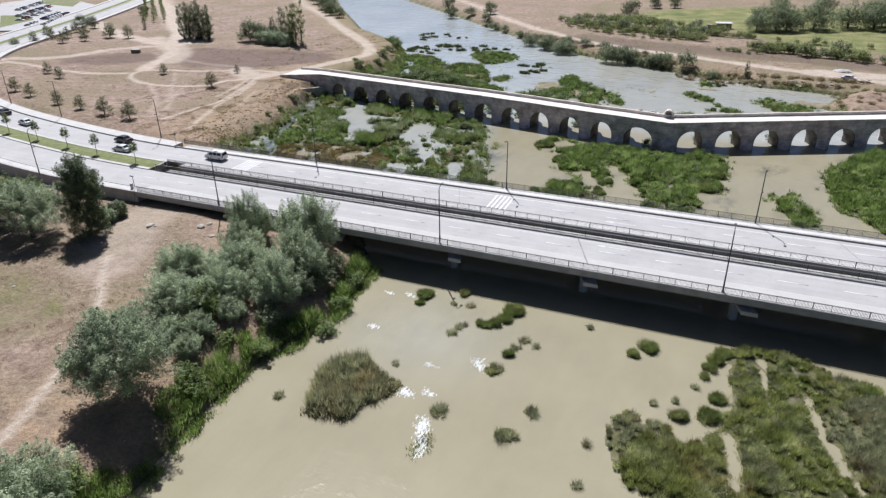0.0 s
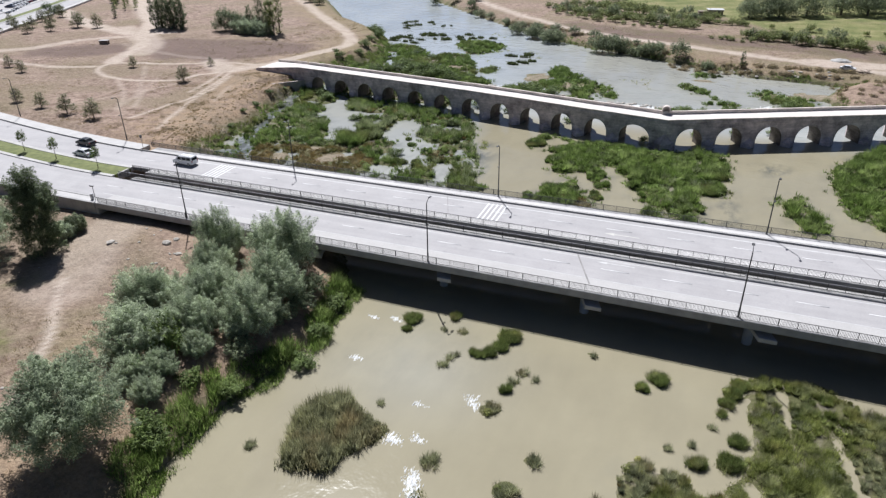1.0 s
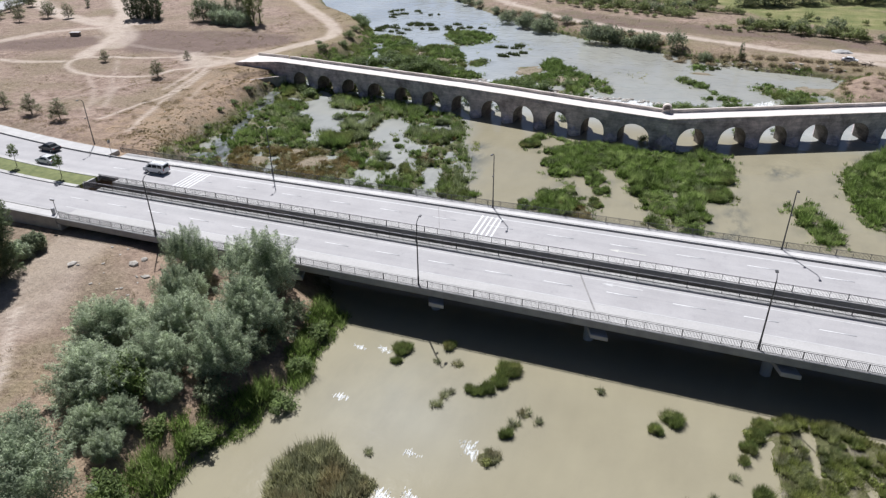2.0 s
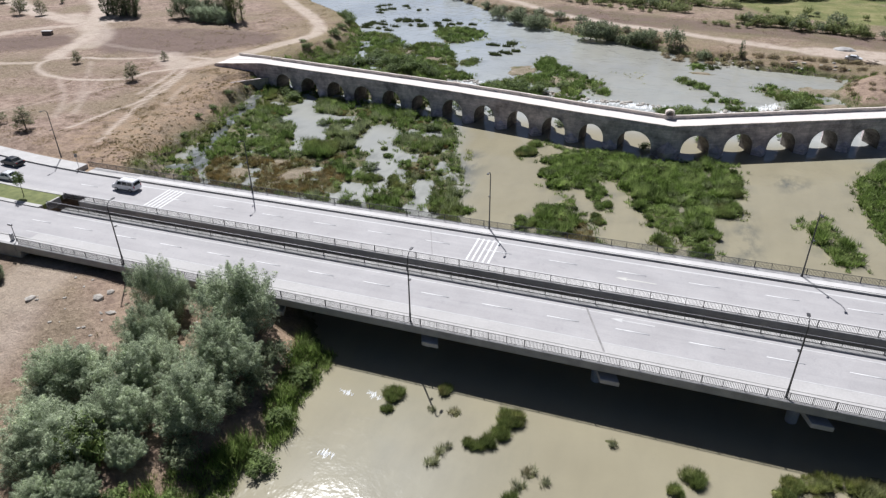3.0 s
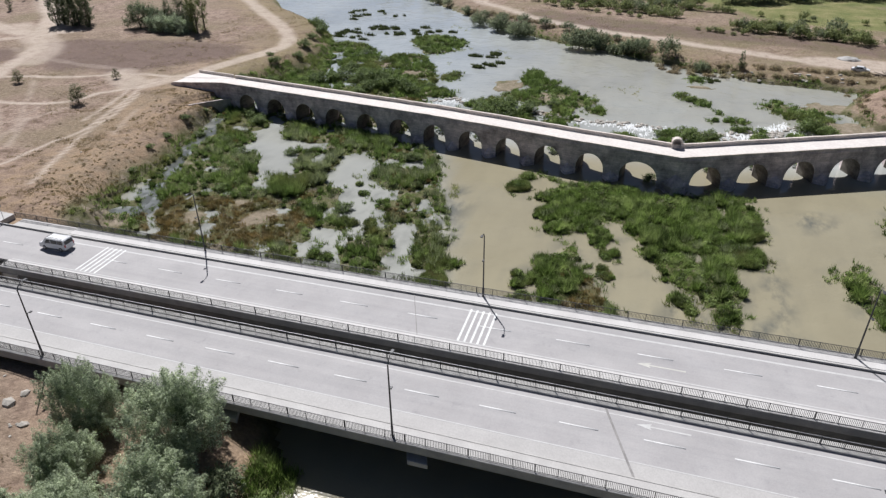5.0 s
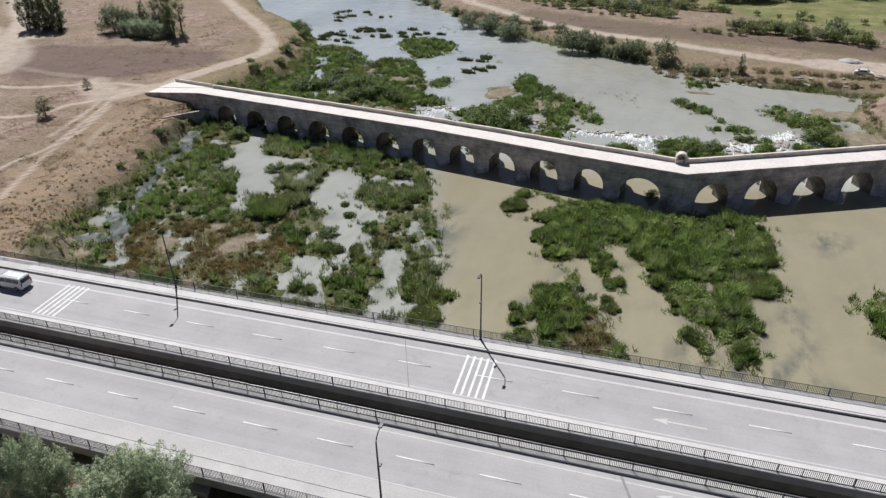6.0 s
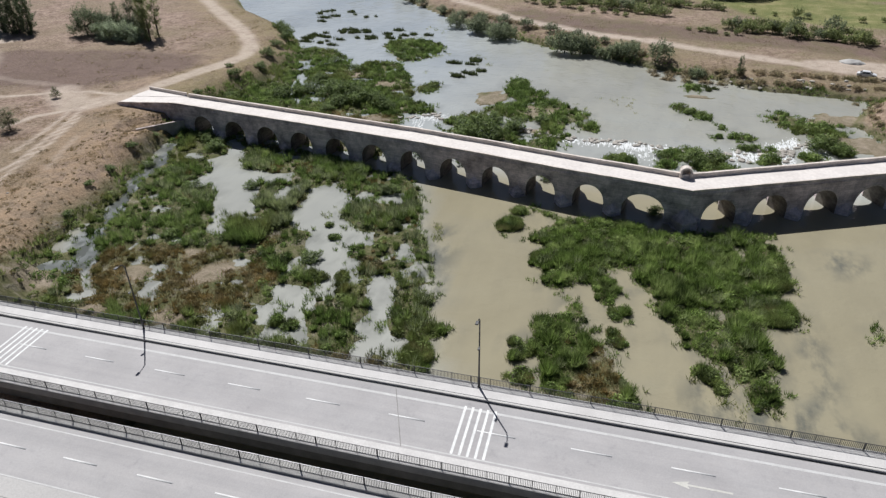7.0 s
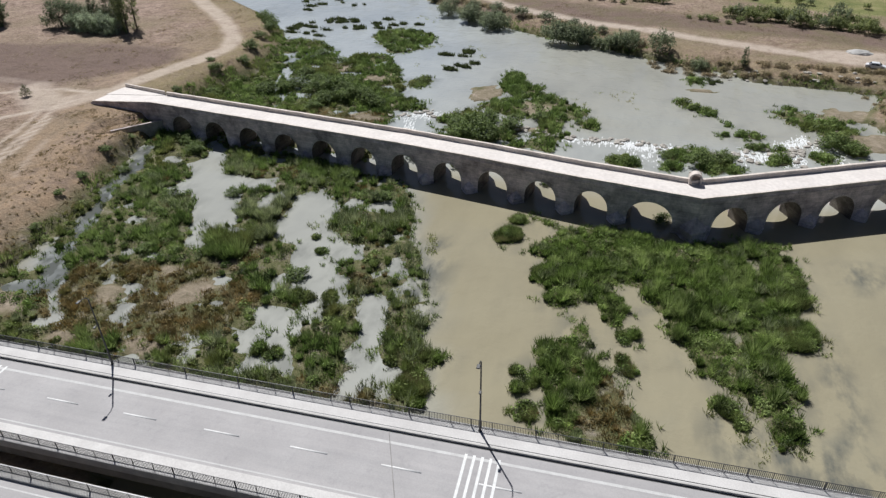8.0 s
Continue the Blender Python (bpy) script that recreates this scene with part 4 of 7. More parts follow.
verge = thing("median_verge", "narrow green grass strip between the carriageways", "verge", kind="structure")
part("verge_soil", sweep([(-1.7, 4.4), (2.1, 4.4), (2.1, 5.12), (0.2, 5.24), (-1.7, 5.12)], -99.2, WEST), LAWN, verge)
part("verge_kerb", sweep(rect(-2.49, -1.71, 4.4, 5.2), -99.2, WEST), CONCRETE, verge)
part("verge_kerb", sweep(rect(2.11, 2.89, 4.4, 5.2), -99.2, WEST), CONCRETE, verge)
part("verge_end_wall", box(-99.15, -98.8, 86.3, 88.8, 4.2, 5.45, 0.03), CONCRETE, verge)

# painted lines
marks = thing("road_marking", "worn white painted lane lines and bars on the asphalt", "road marking", kind="structure")


def strip(u0, u1, x0, x1, mat, name):
    part(name, sweep(rect(u0, u1, 5.02, 5.056), x1, x0), mat, marks)


dash = mesh_np("dash", [(sx * 1.85, sy * 0.1, z) for z in (0.0, 0.006) for sx, sy in ((-1, -1), (1, -1), (1, 1), (-1, 1))],
               [(4, 5, 6, 7), (0, 3, 2, 1), (0, 1, 5, 4), (1, 2, 6, 5), (2, 3, 7, 6), (3, 0, 4, 7)], DASH_PAINT)
for k in range(-6, 12):
    part("dash", dash, None, marks, m=pose(-48.4 + 7.82 * k, 81.88, 5.05))
for k in range(-3, 13):
    part("dash", dash, None, marks, m=pose(-72.1 + 8.78 * k, 94.38, 5.05))
strip(-8.85, -8.72, -98, EAST, FAINT_PAINT, "edge_line")
strip(-3.31, -3.16, -98, EAST, FAINT_PAINT, "edge_line")
strip(3.23, 3.38, -98, EAST, FAINT_PAINT, "edge_line")
strip(9.12, 9.42, -98, EAST, FAINT_PAINT, "edge_line")
part("shoulder", sweep(rect(-10.68, -8.9, 5.0, 5.054), EAST, ABUT), DUSTY, road, "dusty pale shoulder of the carriageway")


def lane_arrow(x, y, mat):
    """A straight arrow painted on the lane, pointing west."""
    bm = bmesh.new()
    f = bm.faces.new([bm.verts.new((x + a, y + b, 5.058)) for a, b in ((0, 0), (1.5, -0.42), (1.3, -0.1), (5.0, -0.1), (5.0, 0.1), (1.3, 0.1), (1.5, 0.42))])
    r = bmesh.ops.extrude_face_region(bm, geom=[f])
    bmesh.ops.translate(bm, verts=[v for v in r["geom"] if isinstance(v, bmesh.types.BMVert)], vec=(0, 0, -0.006))
    bmesh.ops.recalc_face_normals(bm, faces=bm.faces)
    part("lane_arrow", bm, mat, marks)


lane_arrow(-12.5, 92.8, ARROW_PAINT)
lane_arrow(-12.0, 83.7, FAINT_PAINT)
for x0 in (-31.9, -84.6):
    for k in range(5):
        b = bmesh.new()
        vs = [b.verts.new(v) for v in ((x0 + 0.75 * k, 97.3, 5.058), (x0 + 0.75 * k + 0.25, 97.3, 5.058), (x0 + 0.75 * k + 0.31, 91.1, 5.058), (x0 + 0.75 * k + 0.06, 91.1, 5.058))]
        f = b.faces.new(vs[::-1])
        r = bmesh.ops.extrude_face_region(b, geom=[f])
        bmesh.ops.translate(b, verts=[v for v in r["geom"] if isinstance(v, bmesh.types.BMVert)], vec=(0, 0, -0.006))
        bmesh.ops.recalc_face_normals(b, faces=b.faces)
        part("crossing_bar", b, PAINT, marks)
for x0, y0, y1 in ((-11.0, 75.3, 85.1), (-36.4, 90.8, 100.0), (49.0, 75.3, 85.1), (23.6, 90.8, 100.0)):
    b = bmesh.new()
    w = SKEW * (y1 - y0)
    half = 0.12 if y0 < 88 else 0.05
    vs = [b.verts.new(v) for v in ((x0 - half, y0, 5.061), (x0 + half, y0, 5.061), (x0 + half + w, y1, 5.061), (x0 - half + w, y1, 5.061))]
    f = b.faces.new(vs)
    r = bmesh.ops.extrude_face_region(b, geom=[f])
    bmesh.ops.translate(b, verts=[v for v in r["geom"] if isinstance(v, bmesh.types.BMVert)], vec=(0, 0, -0.01))
    bmesh.ops.recalc_face_normals(b, faces=b.faces)
    part("expansion_joint", b, JOINT, bridge, "dark expansion joint across the deck")


# railings
def baluster_run(length, gap=0.15):
    """All the thin upright bars of a railing."""
    n = int(length / gap)
    x = (np.arange(n) + 0.5) * gap
    h = 0.019
    corner = np.array([(-h, -h), (h, -h), (h, h), (-h, h)])
    V = np.concatenate([np.stack([x[:, None] + corner[None, :, 0], np.broadcast_to(corner[None, :, 1], (n, 4)), np.full((n, 4), z)], 2) for z in (0.05, 0.9)], 1).reshape(-1, 3)
    i = np.arange(n)[:, None] * 8
    F = np.concatenate([np.stack([i + k, i + (k + 1) % 4, i + 4 + (k + 1) % 4, i + 4 + k], 2) for k in range(4)], 1).reshape(-1, 4)
    return mesh_np("balusters", V, F, STEEL)


rail_post = bpy.data.meshes.new("post")
pm = box(-0.032, 0.032, -0.032, 0.032, 0, 0.97, 0.006)
pm.to_mesh(rail_post)
pm.free()
rail_post.materials.append(STEEL)
for y, z, x0, x1, lab in ((75.05, 5.36, -92, 62, "dark steel bar railing along the bridge's footway"), (85.75, 5.26, -98, 62, "dark steel bar railing beside the median gap"),
                          (89.0, 5.24, -98, 62, "dark steel bar railing beside the median gap"), (100.33, 5.36, -104, 62, "dark steel bar railing along the bridge's footway")):
    r = thing("railing", lab, "railing", pose(x0, y, z), "bridge railings")
    if y == 85.75:
        part("top_rail", box(0, x1 - x0, -0.028, 0.028, 0.9, 0.95, 0.008), GALV, r, "pale steel handrail")
    else:
        part("top_rail", box(0, x1 - x0, -0.026, 0.026, 0.9, 0.95, 0.008), STEEL, r)
    part("bottom_rail", box(0, x1 - x0, -0.02, 0.02, 0.02, 0.07), STEEL, r)
    part("baluster_run", baluster_run(x1 - x0), None, r, kind="stuff")
    for k in range(int((x1 - x0) / 2) + 1):
        part("post", rail_post, None, r, m=pose(2 * k, 0, 0))


# street lamps
def street_lamp(m, side):
    """A tall dark pole with a raked arm over the road and a small bracket lamp half-way up. side: +1 when the road lies to the north."""
    lamp = thing("street_lamp", "tall dark steel street lamp beside the road", "street lamp", m, "street lamps along the road")
    part("base_plate", box(-0.18, 0.18, -0.18, 0.18, 0, 0.05, 0.01), STEEL, lamp)
    part("pole", tube([(0, 0, 0.02), (0, 0, 1.2), (0, 0, 1.25), (0, 0, 8.5)], [0.12, 0.12, 0.095, 0.065], 10), STEEL, lamp)
    arm = part("arm", tube([(0, 0, 8.4), (0, 0.2 * side, 8.75), (0, 0.55 * side, 8.95), (0, 0.95 * side, 9.0)], [0.05, 0.05, 0.045, 0.04], 8), STEEL, lamp)
    part("lamp_head", box(-0.16, 0.16, min(0.9 * side, 1.45 * side), max(0.9 * side, 1.45 * side), 8.94, 9.06, 0.04), STEEL, arm)
    low = part("bracket", tube([(0, 0, 5.2), (-0.04, 0.18 * side, 5.45), (-0.06, 0.4 * side, 5.42)], [0.03, 0.03, 0.03], 6), STEEL, lamp)
    part("bracket_lamp", box(-0.18, 0.06, min(0.33 * side, 0.7 * side), max(0.33 * side, 0.7 * side), 5.31, 5.43, 0.03), STEEL, low)
    return lamp


first_lamp = street_lamp(pose(-33.4, 75.5, 5.27), 1)
for x, y, z in ((-74.2, 75.5, 5.27), (5.8, 75.5, 5.27), (45.5, 75.5, 5.27), (-116.9, 75.2, 5.2)):
    copy_thing(first_lamp, pose(x, y, z))
for x, y, z in ((-70.5, 100.0, 5.27), (-31.1, 100.0, 5.27), (9.5, 100.0, 5.27), (49.5, 100.0, 5.27), (-112.6, 102.4, 5.2), (-149.5, 107.4, 5.2), (-174, 112.2, 5.2)):
    copy_thing(first_lamp, pose(x, y, z, 0, 0, 180))

# ---- the old stone bridge ----
FACE = [(-129, 170.0), (-114.6, 167.8), (-107.2, 166.6), (-93.6, 164.4), (-81.0, 162.4), (-58.0, 158.7), (-42.6, 155.6), (-28.6, 152.5), (-8.6, 148.8), (10.5, 157.4), (35, 168.5), (78, 188.0)]
# arches: middle, half width
LEFT_ARCHES = [(-105.2 + 8.1 * k, 2.55) for k in range(11)] + [(-15.4, 3.3)]
RIGHT_ARCHES = [(-3.9 + 8.0 * k, 2.6) for k in range(9)]
WIDE, TOPZ, DECKZ, PARAPET = 4.9, 6.5, 6.38, 7.08
SPRING = 1.7


def face_y(x):
    return float(np.interp(x, [a for a, _ in FACE], [b for _, b in FACE]))


def ramp_drop(x):
    """How far the roadway has come down towards the western bank."""
    return 1.9 * min(max((-112.0 - x) / 17.0, 0.0), 1.0)


def old_pt(x, back, z):
    """A point of the old bridge: x along it, metres behind its southern face, height."""
    e = 0.05
    t = Vector((2 * e, face_y(x + e) - face_y(x - e), 0)).normalized()
    n = Vector((-t.y, t.x, 0)) if abs(x + 8.6) > 0.2 else Vector((0, 1, 0))
    return Vector((x + n.x * back, face_y(x) + n.y * back, z - (ramp_drop(x) if z > 3.5 else 0.0)))


def arch_height(d, half):
    """Height of a slightly pointed arch, d metres from its middle."""
    u = min(abs(d) / half, 1.0)
    return SPRING + (4.45 - SPRING) * (1 - u**2.05) ** 0.52


old = thing("stone_bridge", "long grey stone bridge of many arches with pale paved top", "bridge")
ARCHES = LEFT_ARCHES + RIGHT_ARCHES
STOPS = sorted({round(v, 3) for v in [x for x, _ in FACE] + [c + half * math.sin(math.pi / 2 * s) for c, half in ARCHES for s in np.linspace(-1, 1, 15)]})


def masonry():
    """The two faces of the bridge, pierced by the arches."""
    bm = bmesh.new()
    for a, b in zip(STOPS, STOPS[1:]):
        mid = (a + b) / 2
        arch = next(((c, half) for c, half in ARCHES if abs(mid - c) < half), None)
        za, zb = (arch_height(a - arch[0], arch[1]), arch_height(b - arch[0], arch[1])) if arch is not None else (-1.5, -1.5)
        for back, flip in ((0.0, False), (WIDE, True)):
            q = [old_pt(a, back, za), old_pt(b, back, zb), old_pt(b, back, DECKZ - 0.1), old_pt(a, back, DECKZ - 0.1)]
            bm.faces.new([bm.verts.new(v) for v in (q[::-1] if flip else q)])
    bmesh.ops.remove_doubles(bm, verts=bm.verts, dist=0.002)
    return bm


def vault(c, half):
    """The barrel of one arch with the inner sides of its piers, from face to face."""
    bm = bmesh.new()
    line = [(c - half, -1.5)] + [(c + half * math.sin(math.pi / 2 * s), arch_height(half * math.sin(math.pi / 2 * s), half)) for s in np.linspace(-1, 1, 15)] + [(c + half, -1.5)]
    rows = [[bm.verts.new(old_pt(x, back, z)) for back in (0.0, WIDE / 2, WIDE)] for x, z in line]
    for r, q in zip(rows, rows[1:]):
        for k in range(2):
            bm.faces.new((r[k], r[k + 1], q[k + 1], q[k]))
    return bm


part("spandrel_wall", masonry(), STONE, old, "weathered grey ashlar wall with dark stains")
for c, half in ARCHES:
    part("vault", vault(c, half), VAULT_STONE, old, "stone barrel under the arch with shade put into its colour")


def along(x0, x1, back0, back1, z0, z1, gap=2.0):
    """A long course of the old bridge between two distances behind its face."""
    xs = sorted({x0, x1, *[x for x, _ in FACE if x0 < x < x1], *np.arange(x0 + gap, x1 - 0.2, gap)})
    bm = bmesh.new()
    rows = []
    for x in xs:
        j = 0.02 * math.sin(x * 1.7) + 0.015 * math.sin(x * 0.53)
        rows.append([bm.verts.new(old_pt(x, b, z)) for b, z in ((back0, z0), (back1, z0), (back1, z1 + j), (back0, z1 + j))])
    for r, s in zip(rows, rows[1:]):
        for k in range(4):
            bm.faces.new((r[k], r[(k + 1) % 4], s[(k + 1) % 4], s[k]))
    bm.faces.new(rows[0][::-1])
    bm.faces.new(rows[-1])
    bmesh.ops.recalc_face_normals(bm, faces=bm.faces)
    return bm


part("paved_top", along(-128.5, 77, 0.3, WIDE - 0.3, DECKZ - 0.3, DECKZ), PAVING, old, "pale smooth limestone paving")
part("edge_course", along(-128.5, 77, 0.0, 0.3, DECKZ - 0.1, TOPZ), PALE_STONE, old, "pale edge stones along the roadway")
part("string_course", along(-122, 77, -0.1, 0.0, DECKZ - 0.75, DECKZ - 0.55), STONE, old)
part("string_course", along(-122, 77, WIDE, WIDE + 0.1, DECKZ - 0.75, DECKZ - 0.55), STONE, old)
part("high_parapet", along(-112.2, -10.8, WIDE - 0.46, WIDE, DECKZ - 0.1, PARAPET), PALE_STONE, old, "pale restored stone parapet")
part("high_parapet", along(-8.2, 77, WIDE - 0.46, WIDE, DECKZ - 0.1, PARAPET), PALE_STONE, old, "pale restored stone parapet")


def slab_poly(pts, z0, z1):
    bm = bmesh.new()
    f = bm.faces.new([bm.verts.new((x, y, z0)) for x, y in pts])
    r = bmesh.ops.extrude_face_region(bm, geom=[f])
    bmesh.ops.translate(bm, verts=[v for v in r["geom"] if isinstance(v, bmesh.types.BMVert)], vec=(0, 0, z1 - z0))
    bmesh.ops.recalc_face_normals(bm, faces=bm.faces)
    return bm


def ramp_slab(pts, z0, lift):
    """A solid over plan points whose top follows the roadway's slope."""
    bm = slab_poly(pts, z0, z0 + 1)
    for v in bm.verts:
        if v.co.z > z0 + 0.5:
            v.co.z = DECKZ + lift - 1.9 * (-112.0 - v.co.x) / 17.0
    return bm


part("approach_paving", ramp_slab([(-128.4, 174.4), (-112.0, 171.8), (-112.0, 172.2), (-127.0, 179.0)], 2.0, -0.004), PAVING, old, "pale triangular paved approach")
part("approach_fill", ramp_slab([(-128.4, 170.0), (-111.5, 167.4), (-111.6, 172.1), (-127.2, 179.1)], 1.5, -0.32), STONE, old)
part("flared_parapet", ramp_slab([(-127.2, 179.4), (-112.2, 172.55), (-112.0, 172.15), (-126.9, 178.95)], 2.0, 0.68), PALE_STONE, old, "pale stone parapet turning outward")


# arch rings and cutwaters
def arch_ring(c, half):
    bm = bmesh.new()
    rows = []
    for t in np.linspace(-1, 1, 17):
        d = half * math.sin(math.pi / 2 * t)
        z = arch_height(d, half)
        s = 1 + 0.4 / half
        zo = SPRING + (z - SPRING) * (1 + 0.4 / (4.45 - SPRING))
        rows.append([bm.verts.new(old_pt(c + d * k, b, zz)) for k, b, zz in ((1, 0.02, z - 0.01), (1, -0.07, z - 0.01), (s, -0.07, zo), (s, 0.02, zo))])
    for r, q in zip(rows, rows[1:]):
        for k in range(4):
            bm.faces.new((r[k], r[(k + 1) % 4], q[(k + 1) % 4], q[k]))
    bmesh.ops.recalc_face_normals(bm, faces=bm.faces)
    return bm


def unseen_shading_cutwater(x, wide):
    """An unseen pointed pier nose with a sloping top, added on the northern side to shade the arches."""
    bm = bmesh.new()
    base = [(-wide, WIDE), (-wide * 0.5, WIDE + wide), (0.0, WIDE + 1.9 * wide), (wide * 0.5, WIDE + wide), (wide, WIDE)]
    lo, hi = [[bm.verts.new(old_pt(x + a, b, z)) for a, b in base] for z in (-1.2, 4.1)]
    tip = bm.verts.new(old_pt(x, WIDE - 0.02, 5.3))
    for k in range(4):
        bm.faces.new((lo[k], lo[k + 1], hi[k + 1], hi[k]))
        bm.faces.new((hi[k], hi[k + 1], tip))
    bmesh.ops.recalc_face_normals(bm, faces=bm.faces)
    return bm


def cutwater(x, wide, tall=1.0):
    """A low pointed pier nose with a sloping cap, on the southern side."""
    bm = bmesh.new()
    h = tall + 0.25 * math.sin(x * 2.3)
    arc = [(-wide, 0.0), (-wide * 0.62, -wide * 0.55), (0.0, -wide * 1.05), (wide * 0.62, -wide * 0.55), (wide, 0.0)]
    rows = [[bm.verts.new(old_pt(x + a * k, b * k, z)) for a, b in arc] for k, z in ((1.15, -1.2), (1.15, 0.3), (1.0, 0.42), (1.0, h))]
    tip = bm.verts.new(old_pt(x, 0.02, h + 0.95 * wide))
    for r, q in zip(rows, rows[1:]):
        for k in range(4):
            bm.faces.new((r[k], r[k + 1], q[k + 1], q[k]))
    for k in range(4):
        bm.faces.new((rows[-1][k], rows[-1][k + 1], tip))
    bmesh.ops.recalc_face_normals(bm, faces=bm.faces)
    return bm


for c, half in ARCHES:
    part("arch_ring", arch_ring(c, half), RING_STONE, old, "lighter ring of arch stones")
for row in (LEFT_ARCHES, RIGHT_ARCHES):
    for (a, p), (b, q) in zip(row, row[1:]):
        part("cutwater", cutwater((a + p + b - q) / 2, min(1.15, (b - q - a - p) * 0.4)), STONE, old)
        # unseen northern nose, sized to shade the water under the arches
        part("cutwater", unseen_shading_cutwater((a + p + b - q) / 2, (b - q - a - p) * 0.47), STONE, old)
part("cutwater", cutwater(-9.0, 2.0, 1.7), STONE, old)


def niche():
    """A small arched stone shelter in the high parapet at the bridge's bend."""
    bm = bmesh.new()
    prof = [(0.62 * math.cos(a), 1.05 + 0.55 * math.sin(a)) for a in np.linspace(0, math.pi, 9)]
    inner = [(0.62, 0)] + prof + [(-0.62, 0)]
    outer = [(0.92, 0)] + [(0.92 * math.cos(a), 1.05 + 0.82 * math.sin(a)) for a in np.linspace(0, math.pi, 9)] + [(-0.92, 0)]
    ring = []
    for (ix, iz), (ox, oz) in zip(inner, outer):
        ring.append([bm.verts.new(v) for v in ((ix, -0.45, iz), (ix, 0.7, iz), (ox, 0.7, oz), (ox, -0.45, oz))])
    for r, q in zip(ring, ring[1:]):
        for k in range(4):
            bm.faces.new((r[k], r[(k + 1) % 4], q[(k + 1) % 4], q[k]))
    bm.faces.new(ring[0][::-1])
    bm.faces.new(ring[-1])
    box(-0.88, 0.88, 0.705, 0.85, 0, 1.6, bm=bm)
    bmesh.ops.recalc_face_normals(bm, faces=bm.faces)
    return bm


part("niche", niche(), PALE_STONE, old, "small arched pale stone niche", pose(-9.5, 153.6, DECKZ, 0, 0, 4))
low_wall = new("retaining_wall", None)
tagged(low_wall, "low dry-stone retaining wall on the bank", "wall")
part("wall_body", slab_poly([(-117.1, 160.1), (-110.5, 167.2), (-110.2, 166.9), (-116.7, 159.7)], 0.2, 2.95), ROCK, low_wall)
part("coping", slab_poly([(-117.15, 160.12), (-110.5, 167.22), (-110.17, 166.9), (-116.72, 159.66)], 2.95, 3.03), RING_STONE, low_wall)

# ---- growth ----


def blades(pos, tall, per, width, spread, lean, seed):
    """Tufts of narrow pointed blades as arrays: per blades at every place, of about the height given there."""
    r = np.random.default_rng(seed)
    n = len(pos) * per
    p = np.repeat(pos, per, 0)
    h = np.repeat(tall, per) * r.uniform(0.55, 1.15, n)
    a, b = r.uniform(0, 2 * np.pi, n), r.uniform(0, 2 * np.pi, n)
    off = spread * np.sqrt(r.uniform(0, 1, n))
    base = p + np.stack([np.cos(a) * off, np.sin(a) * off, np.full(n, -0.05)], 1)
    tip = base + np.stack([np.cos(a) * lean * h * r.uniform(0.2, 1, n), np.sin(a) * lean * h * r.uniform(0.2, 1, n), h], 1)
    w = width * r.uniform(0.6, 1.3, n)
    b = a + np.pi / 2 + r.normal(0, 0.6, n)
    side = np.stack([np.cos(b) * w, np.sin(b) * w, np.zeros(n)], 1)
    V = np.stack([base - side, base + side, tip], 1).reshape(-1, 3)
    return V, np.arange(3 * n).reshape(-1, 3)


def scatter(x0, x1, y0, y1, density, seed):
    r = np.random.default_rng(seed)
    n = int((x1 - x0) * (y1 - y0) * density)
    return r.uniform(x0, x1, n), r.uniform(y0, y1, n), r


def stuff(name, V, F, mat, label, category):
    ob = new(name, mesh_np(name, V, F, mat))
    return tagged(ob, label, category, kind="stuff")


def beds(name, boxes, density, per, mat, label, pick, low, high, width, seed, lean=0.85, spread=0.35):
    """Reeds over the growing ground of some stretches of the plan; pick chooses among the places."""
    Vs, Fs, at = [], [], 0
    for k, (x0, x1, y0, y1) in enumerate(boxes):
        x, y, r = scatter(x0, x1, y0, y1, density, seed + k)
        ok = inside(x, y, RIVER)
        x, y = x[ok], y[ok]
        g = growth(x, y)
        ok = (g > 0.1) & pick(x, y, g)
        x, y, g = x[ok], y[ok], g[ok]
        tone = 0.5 + 0.8 * vnoise(x, y, 2.6, 21, 2) + 0.5 * vnoise(x, y, 1.0, 22, 1)
        tall = (low + (high - low) * np.clip(tone * 1.9 - 0.55, 0, 1)) * np.clip(0.35 + 0.5 * np.sqrt(np.maximum(g, 0)), 0.35, 1)
        V, F = blades(np.stack([x, y, np.maximum(height(x, y), -0.05)], 1), tall, per, width, spread, lean, seed + k + 50)
        Vs.append(V)
        Fs.append(F + at)
        at += len(V)
    return stuff(name, np.vstack(Vs), np.vstack(Fs), mat, label, "reeds")


def in_brown(x, y):
    d = np.minimum(np.hypot((x + 76) / 1.5, y - 117), np.hypot(x + 86, y - 117)) - 8
    flat = np.hypot((x + 78) / 1.8, (y - 180) / 1.1) - 6.0
    d = np.minimum(d, flat)
    low = np.hypot(x + 18.5, (y - 110) * 0.7) - 3.4
    return np.minimum(d, low) + 3.0 * vnoise(x, y, 4, 31, 3) < 0


def russet(x, y, g):
    return (bare_ground(x, y) < 0.3) & (in_brown(x, y) | (depth_in(x, y, MARSH) > 0) & (vnoise(x, y, 7, 36, 3) < -0.42))


